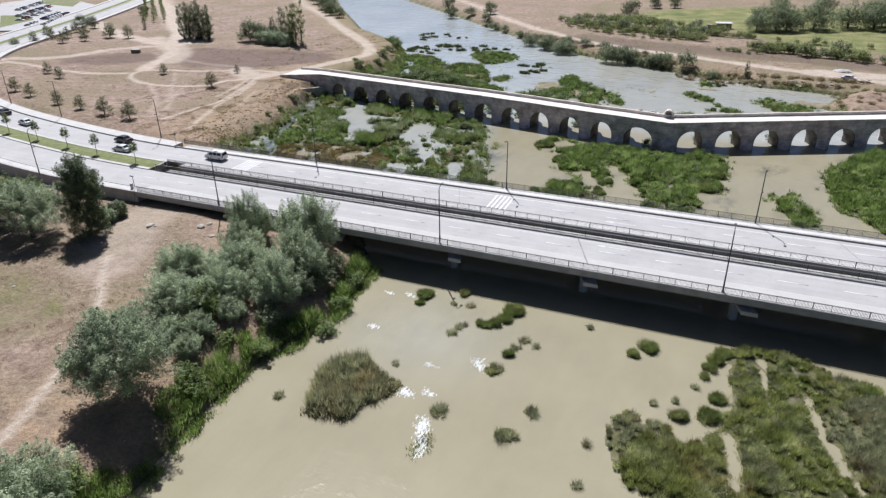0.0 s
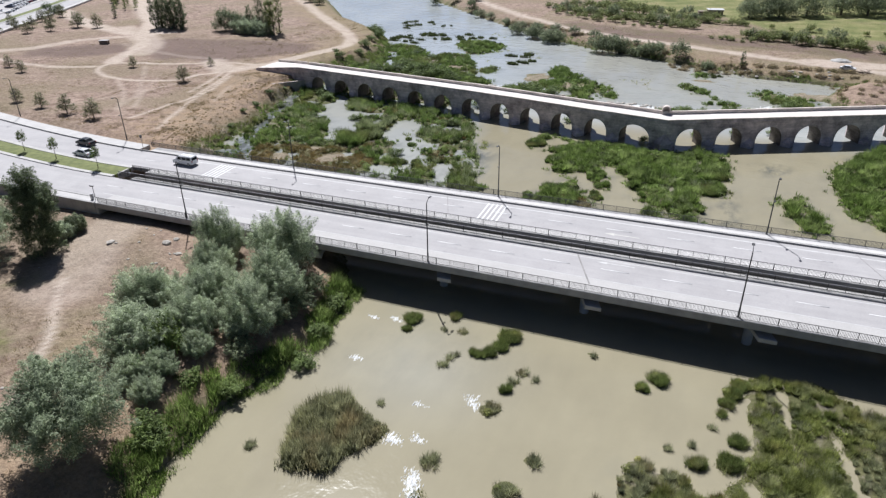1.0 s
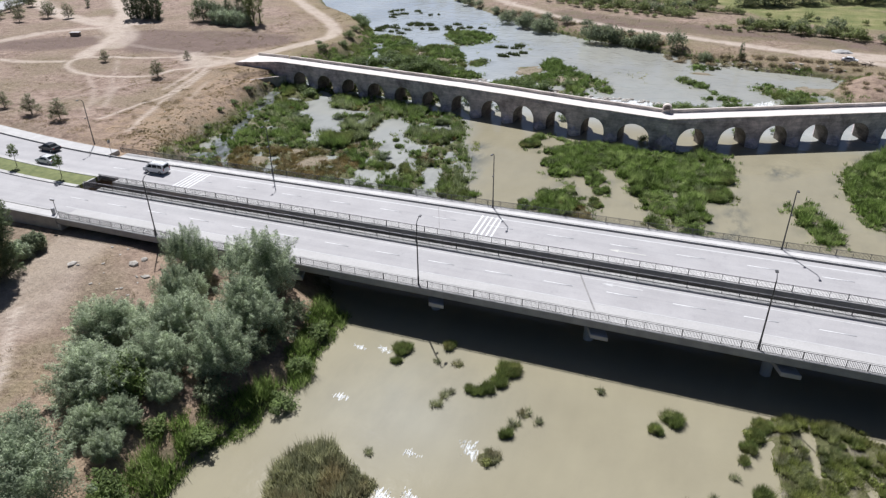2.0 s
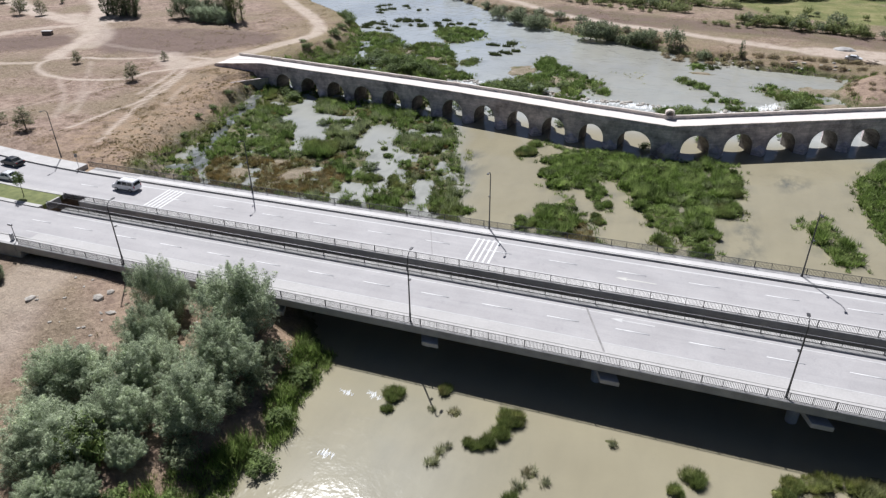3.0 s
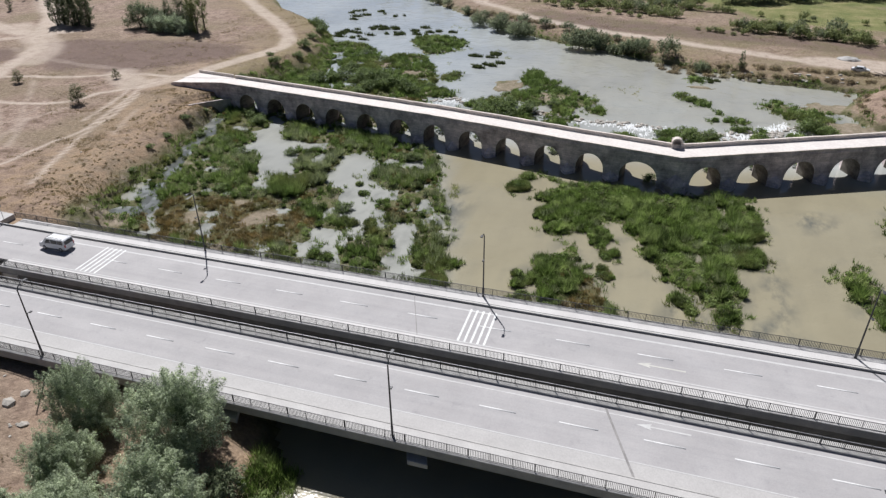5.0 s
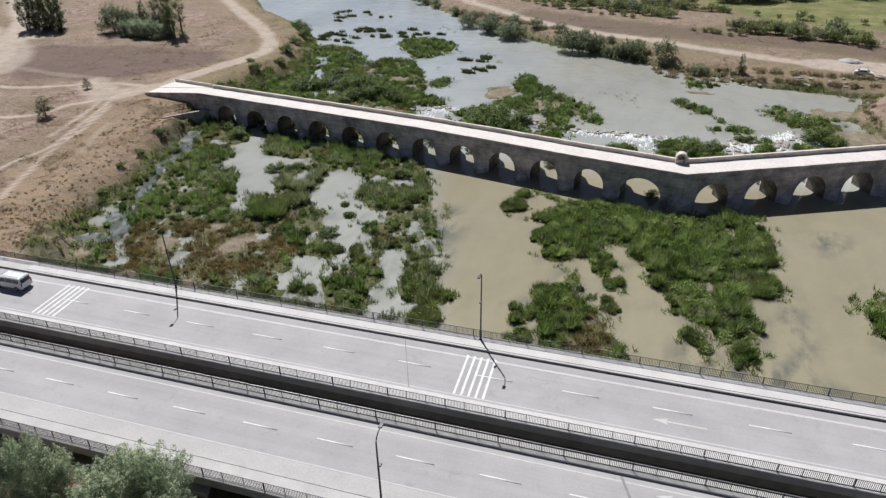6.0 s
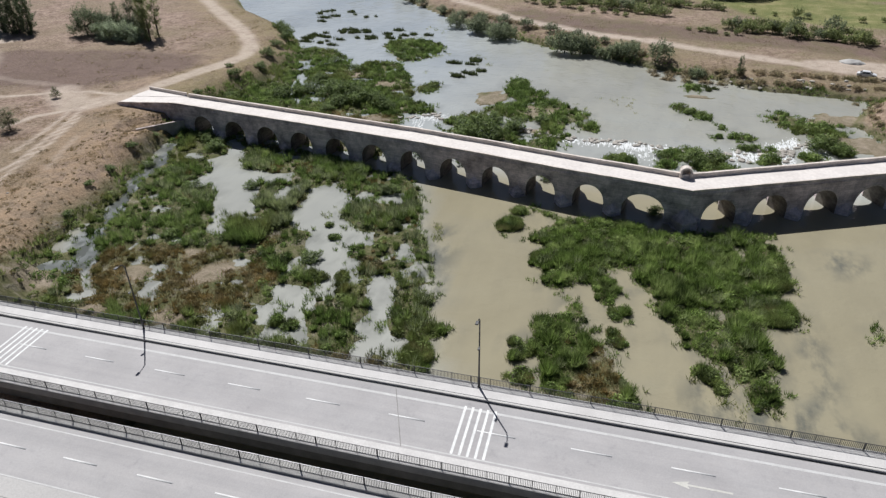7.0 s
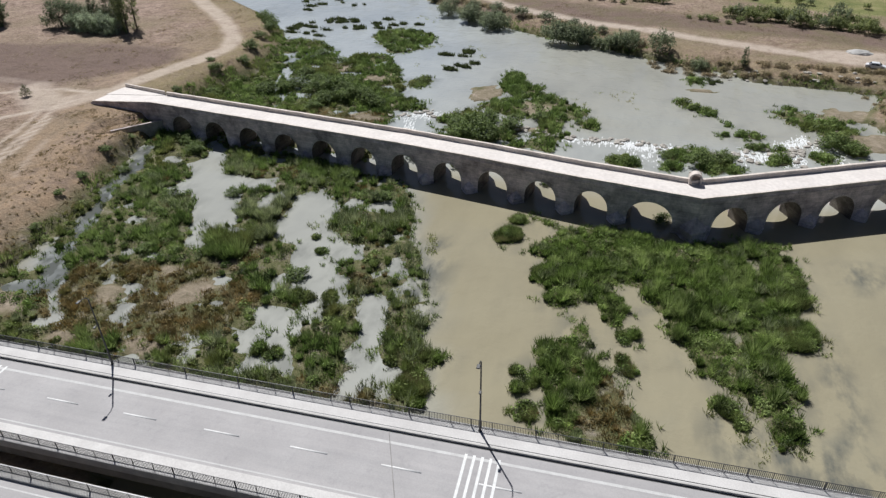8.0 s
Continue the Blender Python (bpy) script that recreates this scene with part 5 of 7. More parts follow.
def greenbed(x, y, g):
    marsh = depth_in(x, y, MARSH) > 0
    shade = (x < -58) & (np.abs(y - 6 - np.interp(x, [a for a, _ in FACE], [b for _, b in FACE])) < 3.5)
    bare = bare_ground(x, y) > 0.0
    ragged = np.minimum.reduce([np.hypot(x - cx, y - cy) for cx, cy in RAGGED_TUSSOCKS]) < 1.7
    return ~in_brown(x, y) & ~bare & ~shade & ~(ragged & (depth_in(x, y, NEAR_ISLE) < 0)) & (~marsh | (vnoise(x, y, 7, 36, 3) > -0.5)) & (depth_in(x, y, BIG_RUSH) < -0.6)


def grey_sedge(x, y):
    return np.maximum(depth_in(x, y, GREY_SEDGE[0]), depth_in(x, y, GREY_SEDGE[1])) + 1.2 * vnoise(x, y, 3, 149, 2) > 0


beds("marsh_reeds", [(-116, -36, 100, 172)], 3.0, 10, REED, "dense green reeds and grasses in the wet marsh", greenbed, 0.12, 0.8, 0.05, 100)
beds("island_reeds", [(-40, 8, 100, 152)], 7.5, 13, ISLEREED, "thick bright green reeds on river islands", greenbed, 0.3, 1.1, 0.05, 200)
beds("east_reeds", [(10, 62, 110, 175)], 4.5, 10, ISLEREED, "thick green reeds along the river", greenbed, 0.4, 1.5, 0.07, 300)
beds("near_reeds", [(-40, 44, 28, 72)], 11.0, 13, OLIVE, "low green sedge in shallow water", lambda x, y, g: greenbed(x, y, g) & ~grey_sedge(x, y) & (vnoise(x, y, 2.3, 37, 2) > -0.3), 0.35, 1.0, 0.028, 400, lean=0.5)
beds("upstream_reeds", [(-120, 32, 168, 256)], 3.2, 9, REED, "green reeds on gravel islands upstream", greenbed, 0.15, 1.3, 0.10, 500)
beds("russet_weeds", [(-108, -42, 102, 168), (-26, -12, 100, 122), (-94, -62, 166, 196)], 5.0, 9, RUSSET, "russet and olive marsh weeds drying out", russet, 0.3, 0.9, 0.05, 600)
beds("rush_clump", [(-38, -25, 40, 54)], 13.0, 11, RUSH, "tall grey-green rushes standing in the river", lambda x, y, g: depth_in(x, y, BIG_RUSH) > -0.6, 0.8, 2.0, 0.045, 700, lean=0.55)


def clump_blades(x, y, z, tall, per, width, seed, lean=0.55, foot=0.3):
    """Fountains of blades: upright and tallest in the middle of each clump, leaning out and shorter round its rim."""
    r = np.random.default_rng(seed)
    n = len(x) * per
    h0 = np.repeat(tall, per)
    a, q = r.uniform(0, 2 * np.pi, n), np.sqrt(r.uniform(0, 1, n))
    out = np.stack([np.cos(a), np.sin(a), np.zeros(n)], 1)
    base = np.repeat(np.stack([x, y, z], 1), per, 0) + out * (q * foot * h0)[:, None] + np.array([0, 0, -0.05])
    h = h0 * (1.05 - 0.5 * q * q) * r.uniform(0.7, 1.1, n)
    tip = base + out * (h * lean * q)[:, None] + r.normal(0, 0.08, (n, 3)) * h[:, None] + np.array([0, 0, 1.0]) * h[:, None]
    b = a + np.pi / 2 + r.normal(0, 0.7, n)
    side = np.stack([np.cos(b), np.sin(b), np.zeros(n)], 1) * (width * r.uniform(0.6, 1.3, n))[:, None]
    V = np.stack([base - side, base + side, tip], 1).reshape(-1, 3)
    return V, np.arange(3 * n).reshape(-1, 3)


def clumps(name, boxes, gap, per, mat, label, pick, low, high, width, seed, lean=0.55):
    """Separate rounded reed clumps of uneven size over the growing ground."""
    X, Y, T = [], [], []
    for k, (x0, x1, y0, y1) in enumerate(boxes):
        r = np.random.default_rng(seed + k)
        gx, gy = np.meshgrid(np.arange(x0, x1, gap), np.arange(y0, y1, gap))
        x, y = gx.ravel() + r.uniform(-0.5, 0.5, gx.size) * gap, gy.ravel() + r.uniform(-0.5, 0.5, gx.size) * gap
        ok = inside(x, y, RIVER)
        x, y = x[ok], y[ok]
        g = growth(x, y)
        ok = (g > 0.15) & pick(x, y, g)
        x, y, g = x[ok], y[ok], g[ok]
        size = np.clip(0.45 + 0.75 * vnoise(x, y, 6, seed + 3, 2) + r.normal(0, 0.25, len(x)), 0, 1)
        X.append(x)
        Y.append(y)
        T.append((low + (high - low) * size) * np.clip(0.5 + 0.3 * g, 0.5, 1))
    x, y, tall = np.concatenate(X), np.concatenate(Y), np.concatenate(T)
    V, F = clump_blades(x, y, np.maximum(height(x, y), -0.03), tall, per, width, seed + 9, lean)
    return stuff(name, V, F, mat, label, "reeds")


clumps("marsh_clumps", [(-114, -38, 101, 172)], 1.9, 130, REED, "rounded clumps of green marsh reeds", lambda x, y, g: greenbed(x, y, g) & (vnoise(x, y, 4, 138, 3) > -0.35), 0.7, 2.1, 0.06, 1000, 0.7)
clumps("island_clumps", [(-38, 8, 101, 152), (12, 60, 112, 174)], 2.1, 170, ISLEREED, "rounded clumps of lush green island reeds", lambda x, y, g: greenbed(x, y, g) & (vnoise(x, y, 4, 139, 3) > -0.3), 0.9, 2.5, 0.06, 1020, 0.7)
clumps("upstream_clumps", [(-118, 30, 169, 254)], 1.9, 70, REED, "rounded clumps of green reeds upstream", lambda x, y, g: greenbed(x, y, g) & (vnoise(x, y, 5, 140, 3) > -0.1), 0.7, 1.7, 0.09, 1040)
clumps("near_clumps", [(-40, 44, 28, 72)], 1.2, 220, OLIVE, "rounded clumps of yellow-green sedge", lambda x, y, g: greenbed(x, y, g) & ~grey_sedge(x, y) & (vnoise(x, y, 4, 141, 2) > -0.5), 0.7, 1.6, 0.027, 1060, 0.8)
clumps("grey_clumps", [(-40, 44, 28, 72)], 0.95, 170, GREYSEDGE, "greyish green rushes among the yellow-green sedge", lambda x, y, g: greenbed(x, y, g) & (grey_sedge(x, y) | (vnoise(x, y, 5, 151, 2) > 0.45)), 0.7, 1.5, 0.024, 1160, 0.75)
clumps("brown_sedge", [(-6, 44, 28, 72)], 2.0, 150, RUSSET, "brown tufts of drying sedge", lambda x, y, g: greenbed(x, y, g) & (vnoise(x, y, 4, 153, 2) > 0.2), 0.7, 1.4, 0.026, 1170, 0.85)
clumps("pale_clumps", [(-114, -38, 101, 172), (-38, 8, 101, 152)], 2.8, 110, GREYREED, "pale grey-green reed clumps in the marsh", lambda x, y, g: greenbed(x, y, g) & (vnoise(x, y, 8, 144, 2) > 0.12), 0.8, 1.9, 0.05, 1070, 0.7)
clumps("brown_clumps", [(-114, -42, 101, 172), (-28, -12, 101, 122)], 2.2, 90, RUSSET, "brown and olive tufts of drying marsh grass", lambda x, y, g: (bare_ground(x, y) < 0.2) & (in_brown(x, y) | (vnoise(x, y, 6, 145, 2) > 0.2)), 0.5, 1.2, 0.045, 1090, 0.8)
clumps("dark_clumps", [(-114, -38, 101, 172), (-38, 8, 101, 152), (-118, 30, 169, 254)], 2.6, 90, DARKREED, "dark green rush clumps along the water", lambda x, y, g: greenbed(x, y, g) & (g < 1.6) & (vnoise(x, y, 6, 142, 2) > 0.0), 0.7, 1.5, 0.07, 1080)


def tussock_reeds():
    """The small islets of reed that stand alone in the river, each a knot of fountains."""
    r = np.random.default_rng(1120)
    for ragged in (False, True):
        X, Y, T = [], [], []
        for cx, cy, rad in NEAR_TUSSOCKS + TUSSOCKS:
            if ((cx, cy) in RAGGED_TUSSOCKS) != ragged:
                continue
            n = max(3, int((4 if ragged else 7) * rad * rad) + 2)
            a, q = r.uniform(0, 2 * np.pi, n), rad * 0.75 * np.sqrt(r.uniform(0, 1, n))
            X.append(cx + q * np.cos(a))
            Y.append(cy + q * np.sin(a))
            T.append(r.uniform(0.45, 0.8, n) + (0.2 if ragged else 0.33) * rad)
        x, y, h = np.concatenate(X), np.concatenate(Y), np.concatenate(T)
        V, F = clump_blades(x, y, np.full(len(x), -0.02), h, 60 if ragged else 220, 0.03 if ragged else 0.028, 1121, 0.85, 0.38)
        if ragged:
            stuff("ragged_tussocks", V, F, GREYSEDGE, "sparse grey-brown tussocks half drowned in the river", "reeds")
        else:
            stuff("tussock_reeds", V, F, TUSSOCK, "small dark green reed tussocks standing in the river", "reeds")


tussock_reeds()


def tall_reed_stand(name, mat, label, spots, tall, per, lean, seed):
    """Some of the tallest reeds of the marsh, in a knot of fountain-like clumps between two pools."""
    x, y = (np.array(v) for v in zip(*spots))
    h = tall * np.random.default_rng(seed).uniform(0.85, 1.15, len(x))
    V, F = clump_blades(x, y, np.maximum(height(x, y), 0), h, per, 0.05, seed + 1, lean, 0.4)
    return stuff(name, V, F, mat, label, "reeds")


tall_reed_stand("tall_reeds", REED, "tall dark fountain-like reeds between the marsh pools", [(-76.2, 128.7), (-74.2, 128.2), (-73.1, 129.1), (-76.7, 131.2), (-74.9, 131.3), (-78.1, 131.4), (-73.7, 131.9)], 2.9, 520, 0.7, 1100)
tall_reed_stand("pale_tall_reeds", GREYREED, "tall pale grey-green reeds between the marsh pools", [(-78.1, 140.1), (-77.9, 142.3), (-75.2, 139.9), (-73.5, 139.1), (-73.1, 140.8), (-73.4, 144.3), (-73.3, 147.5), (-71.2, 135.6), (-71.9, 133.9)], 2.1, 420, 0.75, 1110)


def edge_tufts(name, boxes, density, mat, label, blade, seed):
    """Small separate tufts that stand in the shallows along the edges of the growing ground."""
    Ps, Ts = [], []
    for k, (x0, x1, y0, y1) in enumerate(boxes):
        x, y, r = scatter(x0, x1, y0, y1, density, seed + k)
        ok = inside(x, y, RIVER)
        x, y = x[ok], y[ok]
        g = growth(x, y)
        ok = (g < 0.2) & (g > -2.2) & (vnoise(x, y, 1.5, seed, 2) * 1.3 + 0.45 * g > 0.0)
        x, y = x[ok], y[ok]
        Ps.append(np.stack([x, y, np.full(len(x), -0.03)], 1))
        Ts.append(r.uniform(0.25, 0.95, len(x)))
    V, F = blades(np.vstack(Ps), np.concatenate(Ts), 12, blade, 0.26, 0.7, seed + 30)
    stuff(name, V, F, mat, label, "reeds")


edge_tufts("shore_tufts", [(-112, -38, 101, 170), (-38, 26, 101, 152), (-118, 32, 170, 254)], 2.2, REED, "small ragged tufts of reed standing in shallow water", 0.06, 760)


def domes(name, boxes, density, leaves, mat, label, small, big, size, seed, pick=None, brown=False):
    """Low rounded cushions of small leaves that billow over the growing ground."""
    out = []
    for k, (x0, x1, y0, y1) in enumerate(boxes):
        x, y, r = scatter(x0, x1, y0, y1, density, seed + k)
        ok = inside(x, y, RIVER)
        x, y = x[ok], y[ok]
        g = growth(x, y)
        ok = g > 0.25
        if pick:
            ok &= pick(x, y, g)
        x, y, g = x[ok], y[ok], g[ok]
        for cx, cy, cr in TUSSOCKS + UP_TUSSOCKS:
            if x0 < cx < x1 and y0 < cy < y1 and small < 0.7 and not brown:
                m = max(2, int(cr * 3))
                x, y, g = np.append(x, cx + r.normal(0, cr * 0.4, m)), np.append(y, cy + r.normal(0, cr * 0.4, m)), np.append(g, np.full(m, cr))
        n = len(x)
        rad = r.uniform(small, big, n) * np.clip(0.5 + 0.3 * g, 0.5, 1)
        v = r.normal(size=(n * leaves, 3))
        v[:, 2] = np.abs(v[:, 2]) + 0.1
        v /= np.linalg.norm(v, axis=1)[:, None]
        R = np.repeat(rad, leaves)[:, None]
        c = np.repeat(np.stack([x, y, np.maximum(height(x, y), 0)], 1), leaves, 0)
        p = c + v * R * r.uniform(0.7, 1.05, (n * leaves, 1)) * np.array([1, 1, 0.85])
        nrm = v + r.normal(size=v.shape) * 0.5
        nrm /= np.linalg.norm(nrm, axis=1)[:, None]
        d = np.cross(nrm, r.normal(size=v.shape)) + np.array([0, 0, 0.8])
        d -= nrm * (d * nrm).sum(1)[:, None]
        d /= np.linalg.norm(d, axis=1)[:, None] + 1e-6
        sd = np.cross(nrm, d)
        L = size * r.uniform(0.6, 1.4, (n * leaves, 1))
        out.append(np.stack([p - d * L * 0.5, p + sd * L * 0.2, p + d * L * 0.6, p - sd * L * 0.2], 1).reshape(-1, 3))
    V = np.vstack(out)
    return stuff(name, V, np.arange(len(V)).reshape(-1, 4), mat, label, "low bushes")


def not_rush(x, y, g):
    return (depth_in(x, y, BIG_RUSH) < -0.6) & ~in_brown(x, y)


domes("marsh_cushions", [(-114, -38, 102, 172)], 0.14, 90, REED, "leafy green cushions of marsh plants", 0.5, 1.5, 0.3, 800, not_rush)
domes("island_cushions", [(-38, 8, 102, 152), (12, 60, 112, 174)], 0.20, 90, ISLEREED, "billowing green plants on the river islands", 0.5, 1.35, 0.3, 820, not_rush)
domes("upstream_cushions", [(-118, 30, 170, 254)], 0.15, 80, REED, "green plants on the gravel islands upstream", 0.6, 1.5, 0.4, 840, not_rush)
domes("near_cushions", [(-40, 44, 28, 72)], 0.12, 100, OLIVE, "olive green cushions of sedge in shallow water", 0.35, 0.95, 0.24, 860, not_rush)
domes("brown_cushions", [(-106, -42, 102, 166), (-26, -12, 102, 122)], 0.3, 80, RUSSET, "russet cushions of drying marsh plants", 0.35, 0.9, 0.26, 880, russet, True)


domes("dark_bushes", [(-112, -42, 104, 168), (-112, -64, 172, 234), (-34, 6, 104, 150)], 0.075, 90, DARKREED, "dark rounded bushes among the marsh reeds", 0.5, 1.15, 0.26, 900, not_rush)
beds("pale_reeds", [(-64, -40, 100, 152), (-94, -78, 130, 160)], 3.0, 11, GREYREED, "tall pale grey-green reeds in the marsh", lambda x, y, g: not_rush(x, y, g) & (vnoise(x, y, 4.5, 39, 3) > 0.12), 0.8, 1.9, 0.05, 940, lean=0.5)


def sparse_weeds():
    """Half-drowned weeds that barely break the surface."""
    Vs, Cs = [], []
    r = np.random.default_rng(70)
    for cx, cy, rx, ry, n in ((-47, 133, 2, 8, 300), (-44, 122, 1.6, 5, 200), (-38.9, 41.5, 1.4, 1.0, 120), (-6, 108, 3, 2, 30),
                             (-92, 262, 16, 12, 200), (-68, 228, 12, 14, 400), (-22, 205, 10, 10, 120), (-21, 41, 1.3, 2, 60)):
        t, q = r.uniform(0, 6.28, n), np.sqrt(r.uniform(0, 1, n))
        x, y = cx + rx * q * np.cos(t), cy + ry * q * np.sin(t)
        keep = vnoise(x, y, 6.0, 41, 3) > np.where(y > 165, 0.22, 0.0)
        Vs.append(np.stack([x[keep], y[keep], np.full(keep.sum(), -0.02)], 1))
    for cx, cy, rx, ry, n in ((-98, 258, 16, 8, 24), (-114, 250, 7, 12, 12), (-122, 280, 14, 10, 10), (-66, 226, 8, 10, 12), (-7, 222, 8, 3, 4)):
        for _ in range(n):
            t, q = r.uniform(0, 6.28), math.sqrt(r.uniform(0, 1))
            x, y, a, b = cx + rx * q * math.cos(t), cy + ry * q * math.sin(t), r.uniform(0.6, 2.6), r.uniform(0.3, 0.9)
            m = int(26 * a * b) + 4
            Cs.append(np.stack([x + a * r.normal(0, 0.4, m), y + b * r.normal(0, 0.4, m), np.full(m, -0.05)], 1))
    C = np.vstack(Cs)
    V, F = blades(C, r.uniform(0.5, 1.2, len(C)), 9, 0.11, 0.3, 0.5, 72)
    stuff("stream_tussocks", V, F, DARKREED, "dark green tussocks standing in the upstream shallows", "reeds")
    P = np.vstack(Vs)
    V, F = blades(P, r.uniform(0.12, 0.6, len(P)), 9, 0.055, 0.4, 0.9, 71)
    stuff("water_weed", V, F, OLIVE, "dull olive water weed breaking the surface", "water weed")


sparse_weeds()


def dry_tufts(name, mat, label, low, high, dens_k, cut, seed, blade):
    """Tufts over the meadow and the rough banks, in clusters."""
    Vs, Ts = [], []
    for k, (x0, x1, y0, y1, dens) in enumerate(((-128, -100, 100, 176, 5.0), (-150, -100, 100, 182, 5.0), (-215, -150, 110, 215, 1.1), (-110, -44, 14, 78, 2.6), (-40, 45, 222, 242, 2.4), (-100, -40, 246, 300, 0.7), (-160, -108, 180, 270, 3.0), (-60, 60, 245, 282, 1.5), (-90, 70, 282, 330, 0.5))):
        x, y, r = scatter(x0, x1, y0, y1, dens * dens_k, seed + k)
        ok = ~inside(x, y, RIVER) & (vnoise(x, y, 5, seed, 4) > cut)
        ok &= line_distance(x, y, [tuple(p) for p in ROAD[::4]]) > 17
        for line, half, strength in TRACKS:
            ok &= line_distance(x, y, [tuple(p) for p in line]) > half
        x, y = x[ok], y[ok]
        Vs.append(np.stack([x, y, height(x, y)], 1))
        Ts.append(r.uniform(low, high, len(x)) * np.clip(0.6 + vnoise(x, y, 2.5, seed + 1, 2), 0.4, 1.3))
    V, F = blades(np.vstack(Vs), np.concatenate(Ts), 7, blade, 0.3, 1.1, seed + 20)
    stuff(name, V, F, mat, label, "dry grass")


dry_tufts("dry_grass", DRYGRASS, "short straw-coloured dry grass tufts on bare earth", 0.1, 0.32, 1.0, -0.05, 81, 0.045)
dry_tufts("dry_scrub", SCRUB, "low dull brown scrub scattered over dry earth", 0.10, 0.32, 0.8, 0.3, 181, 0.045)


def bank_fringe():
    """Green weeds along the waterline and the foot of the banks."""
    Vs, Ts = [], []
    for x0, x1, y0, y1, dens, seed in ((-119, -98, 104, 176, 4, 92), (-136, -104, 176, 262, 4.0, 93), (-70, 45, 215, 275, 1.5, 94), (20, 50, 186, 225, 1.6, 95)):
        x, y, r = scatter(x0, x1, y0, y1, dens, seed)
        d = np.minimum(line_distance(x, y, BANK_L), line_distance(x, y, BANK_R)) + 1.6 * vnoise(x, y, 4, 44, 3)
        ok = np.where(inside(x, y, RIVER), d < 0.9, d < np.where((y < 172) & (x < -98), 0.9, 3.4)) & (vnoise(x, y, 3.5, 45, 2) > -0.25) & (bare_ground(x, y) < 0.0)
        x, y = x[ok], y[ok]
        Vs.append(np.stack([x, y, np.maximum(height(x, y), -0.05)], 1))
        Ts.append(r.uniform(0.5, 1.5, len(x)) * np.where(y < 75, 1.0, 0.7))
    V, F = blades(np.vstack(Vs), np.concatenate(Ts), 9, 0.06, 0.35, 0.55, 96)
    stuff("bank_weeds", V, F, REED, "lush green weeds fringing the river banks", "weeds")


bank_fringe()


def bank_scrub():
    """Olive and brown tufts over the rough earth of the left bank, down to the stream."""
    for name, mat, label, cut, seed, lo, hi in (("bank_scrub", SCRUB, "dull brown tufts over the rough river bank", 0.12, 1130, 0.15, 0.42), ("bank_grass", DRYGRASS, "straw-coloured tufts over the rough river bank", -0.15, 1140, 0.14, 0.36)):
        x, y, r = scatter(-140, -98, 103, 168, 0.4, seed)
        d = line_distance(x, y, BANK_L)
        ok = ~inside(x, y, RIVER) & (d < 13 + 8 * vnoise(x, y, 9, seed, 2)) & (vnoise(x, y, 5, seed + 1, 3) - 0.025 * d + 0.2 > cut)
        ok &= line_distance(x, y, [tuple(p) for p in ROAD[::4]]) > 15
        for line, half, strength in RUTS:
            ok &= line_distance(x, y, [tuple(p) for p in line]) > 0.7
        x, y = x[ok], y[ok]
        V, F = clump_blades(x, y, height(x, y), r.uniform(lo, hi, len(x)), 45, 0.04, seed + 2, 1.1, 0.6)
        stuff(name, V, F, mat, label, "scrub")


bank_scrub()


def near_bank_reeds():
    """Tall reeds and weeds down the near bank to the water."""
    x, y, r = scatter(-56, -38, 16, 73, 13, 91)
    d = line_distance(x, y, BANK_L) * np.where(inside(x, y, RIVER), -1, 1) + 1.4 * vnoise(x, y, 4, 44, 3)
    ok = (d > -1.3) & (d < np.where(y > 51, 2.4, 3.4)) & (np.hypot((x + 49.5) / 1.2, y - 28.8) + vnoise(x, y, 2, 47, 2) > 4.6) & (vnoise(x, y, 3.5, 45, 2) > -0.35)
    x, y = x[ok], y[ok]
    tall = r.uniform(0.5, 1.7, len(x)) * np.clip(0.8 + 0.8 * vnoise(x, y, 3, 46, 2), 0.4, 1.3)
    V, F = blades(np.stack([x, y, np.maximum(height(x, y), -0.05)], 1), tall, 11, 0.045, 0.35, 0.7, 97)
    stuff("bank_reeds", V, F, ISLEREED, "tall green reeds leaning over the river bank", "reeds")


near_bank_reeds()


